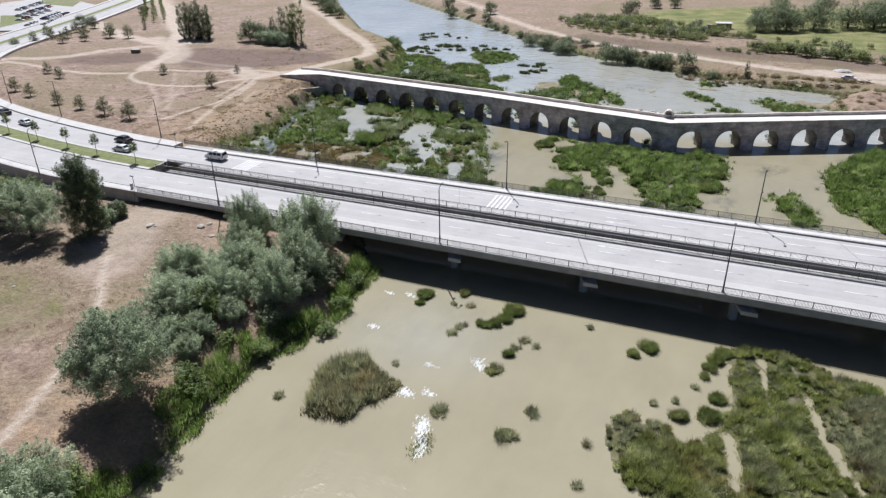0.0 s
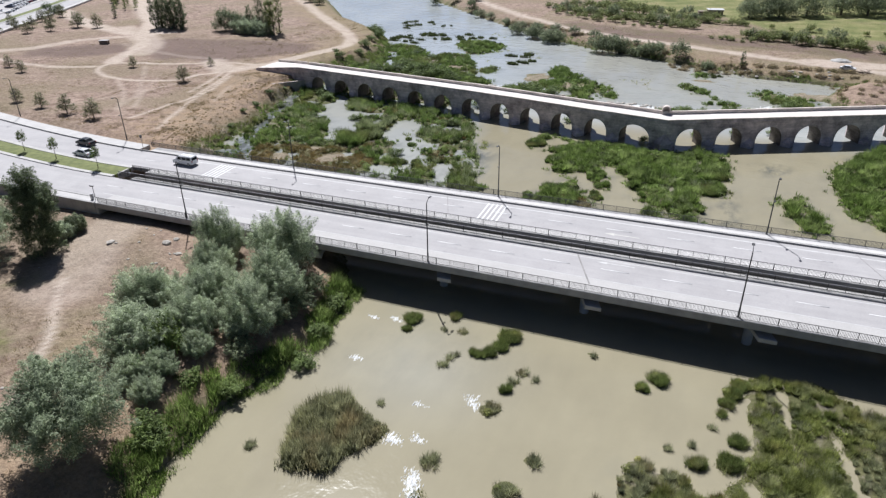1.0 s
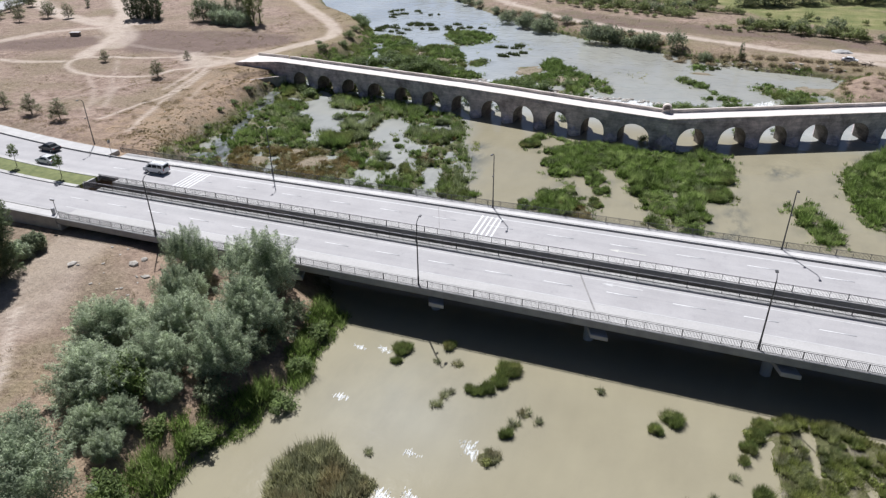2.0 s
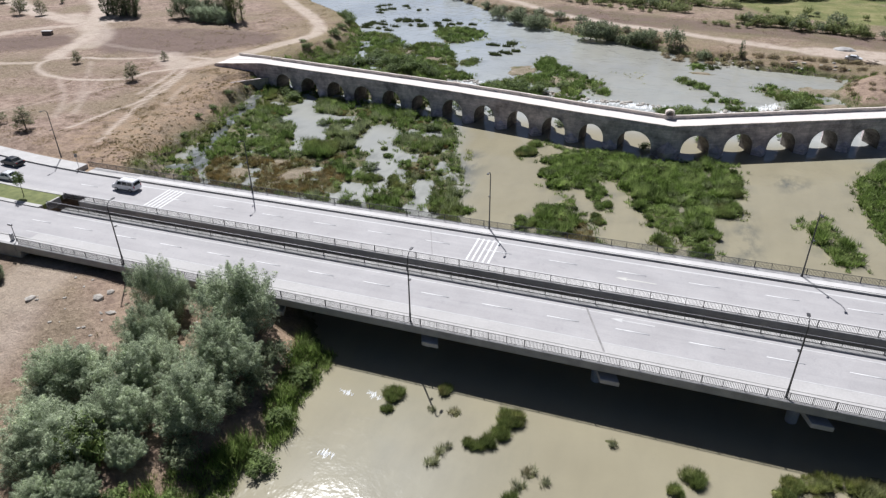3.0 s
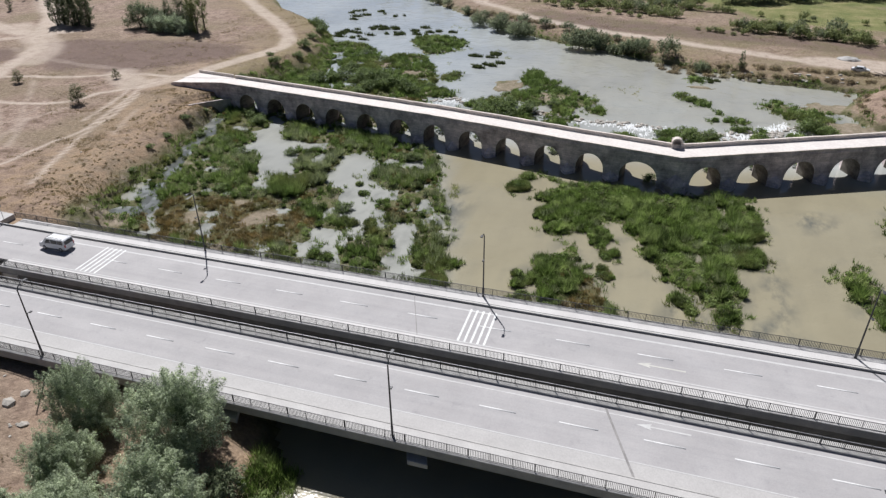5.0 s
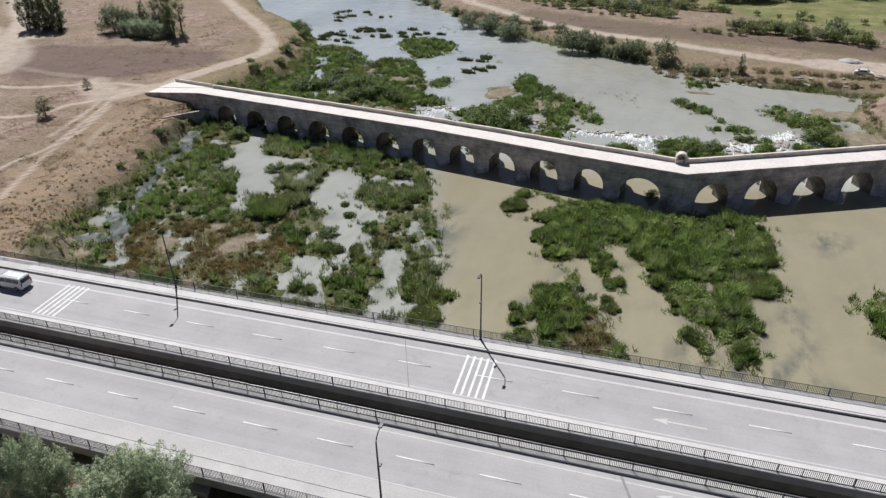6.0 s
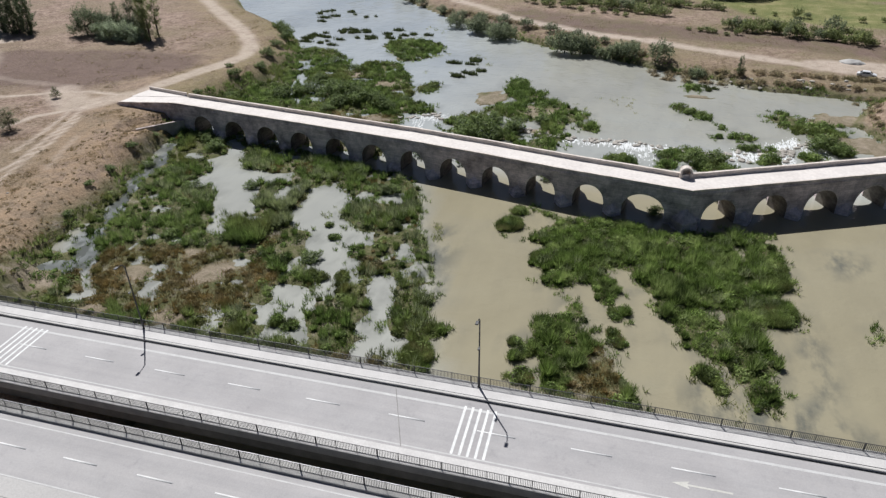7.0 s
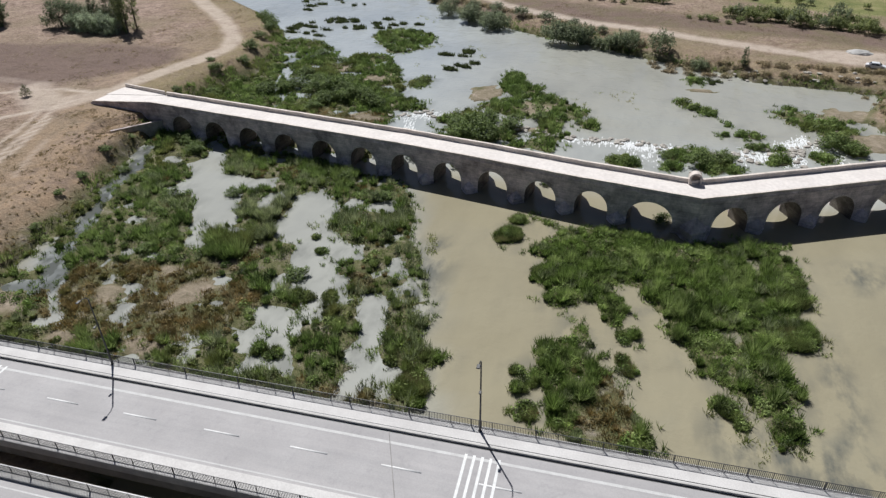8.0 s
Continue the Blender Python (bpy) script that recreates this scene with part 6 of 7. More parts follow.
# ---- trees and shrubs ----
def leaf_cloud(lobes, count, size, clumps, seed, droop=0.0, aspect=0.25, clump_r=0.5):
    """Leaves as narrow diamonds, gathered in plumes that stand out of a set of rounded lobes (centre, radii)."""
    r = np.random.default_rng(seed)
    C = np.array([c for c, _ in lobes], float)
    R = np.array([q for _, q in lobes], float)
    weight = R[:, 0] * R[:, 2]
    pick = r.choice(len(lobes), clumps, p=weight / weight.sum())
    v = r.normal(size=(clumps, 3))
    v[:, 2] = np.where(v[:, 2] < -0.4, -v[:, 2] * 0.6, v[:, 2])
    v /= np.linalg.norm(v, axis=1)[:, None]
    centre = C[pick] + v * R[pick] * r.uniform(0.55, 0.98, (clumps, 1))
    axis = v * 0.75 + np.array([0, 0, 0.55 - droop]) + r.normal(size=(clumps, 3)) * 0.2
    axis /= np.linalg.norm(axis, axis=1)[:, None]
    k = r.integers(0, clumps, count)
    along_axis = r.uniform(-0.8, 1.25, (count, 1))
    ring = r.normal(size=(count, 3))
    ring -= axis[k] * (ring * axis[k]).sum(1)[:, None]
    ring /= np.linalg.norm(ring, axis=1)[:, None] + 1e-6
    girth = clump_r * np.sqrt(np.clip(1.25 - along_axis, 0.08, 2)) * r.uniform(0.25, 1.0, (count, 1))
    p = centre[k] + axis[k] * along_axis * clump_r * 1.5 + ring * girth
    nrm = ring * 0.65 + v[k] * 0.4 + np.array([0, 0, 0.9]) + r.normal(size=(count, 3)) * 0.45
    nrm /= np.linalg.norm(nrm, axis=1)[:, None]
    d = axis[k] + ring * 0.5 + r.normal(size=(count, 3)) * 0.35
    d -= nrm * (d * nrm).sum(1)[:, None]
    d /= np.linalg.norm(d, axis=1)[:, None] + 1e-6
    s = np.cross(nrm, d)
    L = size * r.uniform(0.6, 1.3, (count, 1))
    W = L * aspect * 0.5
    V = np.stack([p - d * L * 0.5, p + s * W, p + d * L * 0.5, p - s * W], 1).reshape(-1, 3)
    return V, np.arange(4 * count).reshape(-1, 4)


def make_tree(name, label, lobes, trunk_h, trunk_r, count, size, clumps, mat, seed, group="", droop=0.0, clump_r=0.55, category="tree"):
    """A tree at the origin: tapered trunk, a limb into every lobe, and a crown of leaves."""
    t = thing(name, label, category, None, group)
    r = random.Random(seed)
    tops = (r.uniform(-0.2, 0.2), r.uniform(-0.2, 0.2), trunk_h)
    part("trunk", tube([(0, 0, -0.3), (0.03, 0.02, trunk_h * 0.4), tops], [trunk_r * 1.4, trunk_r, trunk_r * 0.7], 9), BARK, t)
    for c, q in lobes[:5]:
        mid = [(a + b) / 2 for a, b in zip(tops, c)]
        mid[2] -= 0.2
        part("limb", tube([tops, mid, c], [trunk_r * 0.55, trunk_r * 0.35, trunk_r * 0.12], 6), BARK, t)
    part("crown", mesh_np("crown", *leaf_cloud(lobes, count, size, clumps, seed, droop, clump_r=clump_r), mat), None, t)
    return t


def round_lobes(seed, wide, tall, base, n):
    r = random.Random(seed)
    out = [((0, 0, base + tall * 0.55), (wide * 0.62, wide * 0.62, tall * 0.48))]
    for k in range(n):
        a = 2 * math.pi * (k + r.uniform(-0.3, 0.3)) / n
        q = wide * r.uniform(0.5, 0.62)
        h = base + tall * r.uniform(0.25, 0.68)
        s = wide * r.uniform(0.38, 0.5)
        out.append(((q * math.cos(a), q * math.sin(a), h), (s, s, s * r.uniform(0.8, 1.1))))
    return out


WILLOWS = [
    # x, y, half width, height, shape, turn
    (-51.6, 33.3, 5.9, 9.6, 3, 10), (-58.2, 47.9, 4.6, 6.3, 1, 80), (-63.6, 55.4, 4.8, 6.2, 2, 200), (-56.6, 58.4, 4.2, 6.6, 1, 150), (-48.9, 56.6, 4.1, 6.8, 0, 250),
    (-50.0, 63.4, 4.2, 7.6, 2, 20), (-52.6, 70.0, 4.8, 9.6, 1, 300), (-48.0, 16.4, 5.5, 8.4, 2, 110), (-63.2, 69.8, 3.5, 8.4, 0, 330), (-60.8, 64.2, 3.3, 6.4, 2, 60),
    (-54.8, 53.0, 3.8, 5.6, 0, 130), (-52.6, 45.2, 2.2, 3.4, 1, 15), (-51.2, 41.6, 1.8, 3.0, 2, 95), (-54.6, 42.8, 2.2, 3.4, 0, 210), (-51.4, 50.0, 2.0, 3.2, 2, 40),
]
willows = []
for k in range(3):
    lob = round_lobes(40 + k, 5.0, 7.6, -0.2, 7) + [((3.1 * math.cos(a + k), 3.1 * math.sin(a + k), 1.4), (1.7, 1.7, 1.5)) for a in (0.3, 1.5, 2.8, 4.1, 5.3)]
    willows.append(make_tree("willow", "broad silvery green willow on the river bank", lob, 2.2, 0.26, 60000, 0.27, 300, WILLOW, 60 + k, "willows on the bank", clump_r=0.66))
willows.append(make_tree("willow", "tall rounded silvery willow standing apart on the bank", round_lobes(44, 5.0, 6.8, 1.1, 9), 2.6, 0.3, 70000, 0.26, 380, DEEP_WILLOW, 64, "willows on the bank", clump_r=0.66))
used = set()
for x, y, w, h, s, a in WILLOWS:
    m = pose(x, y, ground_z(x, y) - 0.1, 0, 0, a)
    sc = Matrix.Diagonal((w / 5.2, w / 5.2, h / 8.0, 1))
    if s not in used:
        used.add(s)
        willows[s].matrix_basis = m @ sc
    else:
        ob = copy_thing(willows[s], m)
        ob.matrix_basis = m @ sc
# a dark columnar poplar with shrubs beside it, by the retaining wall
for k, (x, y, w, h, mat, lab) in enumerate(((-88.9, 61.5, 4.2, 13.0, POPLAR, "tall dark columnar poplar beside the road"), (-97.0, 57.5, 6.4, 9.8, WILLOW, "broad grey-green willow beside the poplar"),
                                            (-104.0, 59.0, 5.6, 9.0, FRESH, "bright green leafy tree below the road"), (-90.6, 69.0, 1.5, 2.4, BUSH, "small dull green bush below the wall"),
                                            (-90.3, 66.5, 1.5, 2.2, WILLOW, "small grey-green bush below the wall"), (-109, 60, 4.5, 7.5, BUSH, "broad grey-green willow below the road"))):
    lob = [((0.3 * math.sin(3 * j), 0.3 * math.cos(5 * j), h * (0.07 + 0.095 * j)), (w * q * 0.8,) * 2 + (h * 0.1,)) for j, q in enumerate((0.85, 0.95, 1, 1, 0.98, 0.92, 0.82, 0.7, 0.62, 0.42))] + [((0.42 * w * math.cos(j), 0.42 * w * math.sin(j), h * (0.62 + 0.05 * j)), (w * 0.42, w * 0.42, h * 0.13)) for j in (0, 1, 2)] if mat is POPLAR else round_lobes(70 + k, w, h * 0.86, h * 0.1, 6)
    tr = make_tree("poplar" if mat is POPLAR else ("shrub" if h < 4 else "tree"), lab, lob, h * 0.3, 0.05 * w, int((15000 if mat is POPLAR else 9000) * w), 0.29, int((150 if mat is POPLAR else 80) * w), mat, 75 + k)
    tr.matrix_basis = pose(x, y, ground_z(x, y) - 0.05)

# young conifers on the meadow
def conifer():
    t = thing("conifer", "young olive-green conifer planted on dry meadow", "tree", None, "young conifers on the meadow")
    part("trunk", tube([(0, 0, -0.2), (0, 0, 3.6)], [0.09, 0.02], 6), BARK, t)
    lob = [((0, 0, 0.75 + 0.4 * j), (1.3 * (1 - (j / 8.4) ** 1.3) + 0.1,) * 2 + (0.3,)) for j in range(8)]
    part("needles", mesh_np("needles", *leaf_cloud(lob, 2600, 0.24, 150, 90, 0.35, 0.28, 0.2), CONIFER), None, t)
    return t


first_conifer = conifer()
CONIFERS = [(-163, 117.4, 1.0), (-152.7, 115.7, 1.0), (-142.1, 113.8, 1.25), (-132.8, 112.9, 1.25), (-140.9, 152.3, 1.2), (-168, 161.4, 0.9), (-146.9, 171.7, 0.7), (-205, 148.3, 1.0), (-195.1, 144.5, 1.0), (-187.9, 123.9, 1.1), (-178, 121, 1.0),
            (-256, 208, 1.5), (-270, 226, 1.4), (-245, 211, 1.6), (-250, 192, 1.2), (-236.5, 213, 1.5), (-264, 190, 1.2), (-262, 197, 1.3), (-258, 201, 1.2), (-268, 214, 1.3), (-252, 219, 1.2), (-247, 200, 1.1), (-275, 205, 1.2)]
for k, (x, y, s) in enumerate(CONIFERS):
    m = pose(x, y, ground_z(x, y), 0, 0, 47 * k)
    ob = first_conifer if k == 0 else copy_thing(first_conifer, m)
    ob.matrix_basis = m @ Matrix.Diagonal((1.3 * s, 1.3 * s, s, 1))

# saplings in the median
sapling = make_tree("sapling", "thin staked sapling in the median strip", [((0, 0, 2.5), (0.8, 0.8, 1.0)), ((0.1, 0, 3.4), (0.6, 0.6, 0.9))], 2.8, 0.05, 2000, 0.24, 60, FRESH, 95, "saplings in the median", clump_r=0.2)
for k, (x, y) in enumerate(((-105.1, 87.6), (-116.9, 88.7), (-126.9, 90.0), (-138, 91.6), (-149.4, 93.2), (-161, 95.6), (-173, 98.2))):
    m = pose(x, y, 5.2, 0, 0, 70 * k)
    if k == 0:
        sapling.matrix_basis = m
    else:
        copy_thing(sapling, m)

# generic far trees: shapes to copy
far_round = make_tree("tree", "dense dark green tree on dry land", round_lobes(1, 4.0, 7.8, -0.8, 7) + [((2.2 * math.cos(a), 2.2 * math.sin(a), 1.2), (1.5, 1.5, 1.3)) for a in (0, 1.6, 3.1, 4.7)], 2.0, 0.22, 7500, 0.42, 230, POPLAR, 101, "trees on the far land", clump_r=0.55)
far_grey = make_tree("tree", "grey-green willow tree by the fields", round_lobes(2, 4.4, 7.2, -0.8, 7) + [((2.4 * math.cos(a), 2.4 * math.sin(a), 1.2), (1.6, 1.6, 1.3)) for a in (0.5, 2.1, 3.6, 5.2)], 1.8, 0.24, 7500, 0.42, 230, BUSH, 102, "trees on the far land", clump_r=0.6)
far_tall = make_tree("poplar", "tall slim poplar with upright branches", [((0.25 * math.sin(2 * j), 0.25 * math.cos(3 * j), 1.6 + 1.35 * j), (1.9 * math.sin(math.pi * (j + 2.2) / 10.2) + 0.2,) * 2 + (1.1,)) for j in range(-1, 8)], 4.0, 0.2, 7000, 0.38, 150, POPLAR, 103, "poplars on the meadow", clump_r=0.4)
shrub = make_tree("shrub", "rounded green shrub by the river", round_lobes(5, 1.8, 2.6, -0.5, 7), 0.5, 0.06, 1500, 0.38, 110, FRESH, 104, "shrubs along the banks", clump_r=0.3, category="shrub")
grey_shrub = make_tree("shrub", "rounded grey-green willow shrub by the river", round_lobes(6, 2.0, 3.0, -0.6, 7), 0.6, 0.06, 1500, 0.4, 115, BUSH, 105, "shrubs along the banks", clump_r=0.32, category="shrub")
brown_shrub = make_tree("shrub", "dry brown shrub on the stony bank", round_lobes(8, 1.5, 1.9, -0.5, 6), 0.4, 0.05, 750, 0.4, 70, SCRUB, 106, "shrubs along the banks", clump_r=0.26, category="shrub")
vine = make_tree("fruit_bush", "leafy green fruit bush in an orchard row", round_lobes(5, 1.8, 2.6, -0.4, 6), 0.6, 0.06, 1100, 0.42, 70, ORCHARD, 107, "orchard and hedge rows", clump_r=0.34, category="shrub")
grey_vine = make_tree("fruit_bush", "grey-green fruit bush in an orchard row", round_lobes(6, 1.9, 2.8, -0.4, 6), 0.6, 0.06, 1100, 0.42, 70, BUSH, 108, "orchard and hedge rows", clump_r=0.34, category="shrub")
young_poplar = make_tree("young_poplar", "slim pale young poplar in a planted strip", [((0.1, 0, 1.2 + 0.8 * j), (0.75 - 0.07 * j,) * 2 + (0.7,)) for j in range(6)], 3.0, 0.06, 700, 0.4, 40, ORCHARD, 109, "young poplars in a strip", clump_r=0.3)
far_silver = make_tree("tree", "silvery blue-green willow on the dry meadow", round_lobes(12, 4.0, 6.2, -0.9, 8), 1.5, 0.2, 11000, 0.4, 240, WILLOW, 111, "trees on the far land", clump_r=0.55)
far_pale = make_tree("poplar", "tall slender pale green poplar on the meadow", [((0.3 * math.sin(2 * j), 0.3 * math.cos(3 * j), 1.8 + 1.5 * j), (1.3 * math.sin(math.pi * (j + 2.4) / 10.6) + 0.15,) * 2 + (1.1,)) for j in range(-1, 8)], 5.0, 0.16, 5000, 0.36, 110, ORCHARD, 112, "poplars on the meadow", clump_r=0.38)
PLACED = set()


def plant(proto, x, y, s=1.0, up=1.0, sink=0.1):
    z = max(ground_z(x, y), 0.0) - sink
    m = pose(x, y, z, 0, 0, (x * 37 + y * 91) % 360)
    ob = proto if proto not in PLACED else copy_thing(proto, m)
    PLACED.add(proto)
    ob.matrix_basis = m @ Matrix.Diagonal((s, s, s * up, 1))
    return ob


for x, y, s in ((6.7, 229.4, 0.42), (-205, 222, 1.15), (-201, 221.5, 1.0), (-212.5, 220, 1.15), (-207, 221, 1.15), (-211, 222, 1.2), (-203.5, 225, 1.1), (-209, 226, 1.25), (-172, 227, 0.8), (-168, 228, 1.1), (-214, 225, 1.0), (-250, 236, 0.5)):
    plant(far_tall, x, y, s)
for x, y, s in ((-161, 224.5, 1.15), (-157.8, 222, 1.2), (-158.6, 227, 1.25), (-163.5, 227, 1.05)):
    plant(far_pale, x, y, s)
for x, y, s in ((-173.5, 221.5, 0.95), (-169, 220.5, 1.0), (-165.5, 221, 1.0), (-162, 220.5, 0.85)):
    plant(far_silver, x, y, s)
for x, y, s in ((-181.2, 223.5, 1.3), (-177.5, 226, 1.05), (-192, 304, 1.0), (-200, 315, 1.2), (-208, 323, 1.1), (-183, 297, 0.8), (-113, 320, 0.8), (-140, 340, 0.9), (-120, 345, 1.0), (-152, 365, 1.0), (-49.5, 355, 1.3), (-278, 231, 0.65),
                (-285, 232, 0.8), (-42, 394, 0.9), (-32, 397, 0.9), (-284, 270, 0.8), (60, 355, 1.5), (10, 350, 1.2), (-225, 345, 1.2), (-240, 362, 1.2)):
    plant(far_round, x, y, s)
for x, y, s in ((-165, 226, 1.0), (-171.5, 226.5, 1.15), (17, 328, 1.9), (21, 331, 1.7), (32, 338, 2.0), (46, 346, 1.9), (56, 346, 2.0), (72, 352, 1.9), (90, 360, 1.9), (9, 324, 1.3), (-77, 272, 0.85), (-69, 265.5, 0.7), (-61, 258, 0.8), (-265, 182, 0.5), (40, 400, 1.5), (80, 405, 1.6), (62, 398, 1.4), (20, 402, 1.3)):
    plant(far_grey, x, y, s)
for x, y, s, up in ((-46.8, 67.5, 1.1, 1.0), (-46.2, 63.5, 1.0, 0.9), (-46.8, 60.0, 1.0, 0.9), (-47.5, 52.5, 1.0, 0.9), (-68.7, 266.2, 2.0, 1.1), (-66, 264.5, 1.7, 1.0), (-60.9, 262.8, 1.9, 1.0), (-57.8, 258.8, 1.8, 1.1), (-40.7, 247.3, 2.0, 1.3), (-38.5, 246.8, 1.8, 1.2), (-36.4, 246.2, 2.0, 1.2), (-34, 246.6, 1.8, 1.2), (-32.5, 247.2, 1.9, 1.2), (-25.5, 243.6, 1.5, 1.0), (-23.1, 243.2, 1.7, 1.1), (-20.1, 241.8, 1.7, 1.1),
                    (-12.3, 238.2, 1.8, 1.3), (-28.5, 244.8, 1.3, 0.9), (-3.1, 230.4, 1.2, 1.0), (-130, 342, 1.8, 1), (-105, 308, 1.6, 1), (-98, 302, 1.2, 1), (-87, 290, 1.1, 1), (-80, 279, 1.0, 0.8)):
    plant(grey_shrub, x, y, s, up)
MARSH_BUSHES = [(-93, 143, 1, 0.8), (-87, 127, 0.8, 0.7), (-62, 126, 1, 0.7), (-83, 146, 0.9, 0.7), (-101, 148, 0.9, 0.6), (-99, 160, 1.2, 0.8), (-103, 164, 1.2, 0.8), (-66, 156, 1, 0.7), (-58, 150, 1, 0.7), (-107.5, 150, 0.8, 0.7), (-110, 143, 0.7, 0.7), (-112, 152, 0.7, 0.7), (-109, 136, 0.6, 0.7), (-106, 127, 0.6, 0.7), (-113, 160, 0.7, 0.6)]
UPPER_BUSHES = [(-100.8, 193.4, 1.4, 0.9), (-97.9, 195.4, 1.3, 0.9), (-94.6, 198.7, 1.6, 0.9), (-89.4, 195.7, 1.6, 1), (-86.4, 197.7, 1.7, 1), (-83.2, 197, 1.7, 1), (-78.4, 194.1, 1.6, 1), (-72.6, 190.4, 1.2, 0.9), (-84.3, 190.4, 1.5, 0.9), (-86.2, 186.4, 1.2, 0.8), (-92, 203, 1.3, 0.8), (-75.5, 192.3, 1.5, 1), (-81, 192, 1.5, 1), (-97, 207, 1.3, 0.8), (-70, 196, 1, 0.7), (-92, 219, 1.2, 0.7), (-100, 224, 1.2, 0.7)]
WEIR_BUSHES = [(-51, 178, 1.8, 0.9), (-48, 181, 1.9, 1), (-45, 178, 1.6, 0.9), (-42, 184, 1.6, 0.8), (-53, 183, 1.5, 0.8), (-47, 188, 1.4, 0.8), (-37, 190, 1.1, 0.7), (-6, 175, 1.6, 0.8), (-2, 176, 1.3, 0.8), (17.5, 187, 1.7, 0.9), (21, 185, 1.3, 0.8), (-12, 177, 0.9, 0.7)]
BANK_BUSHES = [(-113, 190, 1, 0.8), (-116.5, 198, 1.1, 0.8), (-113.5, 207, 1, 0.8), (-116, 216, 1.3, 0.9), (-119, 226, 1.1, 0.8), (-121, 236, 1.4, 0.9), (-124, 243, 1.6, 1), (-129, 249, 1.5, 1), (-118, 184, 0.8, 0.7), (-120.5, 203, 0.7, 0.7), (-112.5, 180, 0.9, 0.8)]
WILLOW_BUSHES = [(-54.6, 49, 1.4, 1.6), (-48.6, 38.8, 1, 1), (-49.5, 46.2, 0.8, 0.8), (-43.5, 67.5, 0.9, 0.7), (-42.5, 61, 0.9, 0.7), (-41.2, 55.5, 1, 0.7), (-45.5, 47.5, 1, 0.7), (-47.5, 38, 1.1, 0.7), (-47.5, 22, 1.2, 0.7)]
for x, y, s, up in MARSH_BUSHES + UPPER_BUSHES + WEIR_BUSHES + BANK_BUSHES + WILLOW_BUSHES:
    plant(shrub, x, y, s, up)


for k in range(70):
    t = k / 70
    plant(brown_shrub, -14 + 52 * t + 1.5 * math.sin(k * 3.7), 230.5 - 4 * t + 3.4 * math.sin(k * 2.1), 0.4 + 0.6 * abs(math.sin(k * 1.3)), 0.8)
for k in range(26):
    plant(brown_shrub if k % 3 else grey_shrub, -86 + 72 * k / 26, 289 - 47 * k / 26 + 1.5 * math.sin(k * 1.9), 0.8 + 0.5 * abs(math.sin(k * 0.9)), 0.9)


for k in range(34):
    plant(brown_shrub, 37 + 6.5 * math.sin(k * 2.4), 210 + 10 * math.sin(k * 1.7 + 0.4), 0.35 + 0.35 * abs(math.sin(k * 1.1)), 0.8)


# bushes behind and between the old bridge's piers
for k in range(7):
    x = -105.2 + 8.1 * k
    plant(shrub, x - 0.6, face_y(x) + 8.4, 1.3, 1.0)
    plant(shrub, x + 3.4, face_y(x) + 9.2, 1.1, 0.9)
for x, back, s in ((-48.6, 8.0, 0.8), (-32.0, 8.2, 0.8), (-13.4, 2.6, 0.8), (-2.6, 8.4, 0.9), (5.5, 8.4, 0.8), (13.6, 8.0, 0.8)):
    plant(shrub, x, face_y(x) + back, s, 0.9)


def orchard():
    """Rows of fruit trees, vines and hedges across the river."""
    r = random.Random(9)
    for ax, ay, bx, by, n, lo, hi in ((-78, 331, -10, 294, 24, 1.2, 2.0), (-74, 323, -8, 288, 24, 1.1, 1.8), (-68, 339, -4, 306, 22, 1.2, 2.0), (-60, 346, 0, 315, 16, 1.1, 1.8), (8, 277, 47, 262, 22, 1.2, 2.0), (12, 281, 46, 269, 16, 1.2, 2.0),
                                      (-20, 312, 10, 303, 12, 1.0, 1.7), (-70, 312, -20, 285, 14, 0.8, 1.3), (-4, 272, 12, 268, 6, 0.8, 1.3), (10, 300, 60, 292, 8, 0.8, 1.2), (48, 262, 70, 256, 8, 1.0, 1.6)):
        for k in range(n):
            t = (k + r.uniform(-0.3, 0.3)) / n
            plant(vine if r.random() < 0.75 else grey_vine, ax + (bx - ax) * t, ay + (by - ay) * t + r.uniform(-1.8, 1.8), r.uniform(lo, hi) * r.uniform(0.6, 1.0), r.uniform(0.9, 1.35))


orchard()


def sapling_plot():
    """A narrow strip of pale young poplars set out in rows beyond the dirt tracks."""
    r = random.Random(31)
    for k in range(13):
        t = k / 12
        for w in (-4.0, 0.0, 4.0):
            x, y = -261 - 72 * t + w * 0.75, 254 + 72 * t + w * 0.75
            plant(young_poplar, x + r.uniform(-0.7, 0.7), y + r.uniform(-0.7, 0.7), r.uniform(0.8, 1.15), r.uniform(0.8, 1.1))


sapling_plot()

# ---- vehicles ----
def car_shell(outline, half, top_half, belt):
    """A car body from its side outline (x, z): upright below the belt line and leaning in above it."""
    bm = bmesh.new()
    sides = []
    for s in (-1, 1):
        row = []
        for x, z in outline:
            w = half if z <= belt else half + (top_half - half) * (z - belt) / (max(p[1] for p in outline) - belt)
            row.append(bm.verts.new((x, s * w, z)))
        sides.append(row)
    n = len(outline)
    for k in range(n):
        bm.faces.new((sides[0][k], sides[0][(k + 1) % n], sides[1][(k + 1) % n], sides[1][k]))
    bm.faces.new(sides[0][::-1])
    bm.faces.new(sides[1])
    bmesh.ops.recalc_face_normals(bm, faces=bm.faces)
    bmesh.ops.bevel(bm, geom=list(bm.edges), offset=0.05, segments=2, affect="EDGES")
    return bm


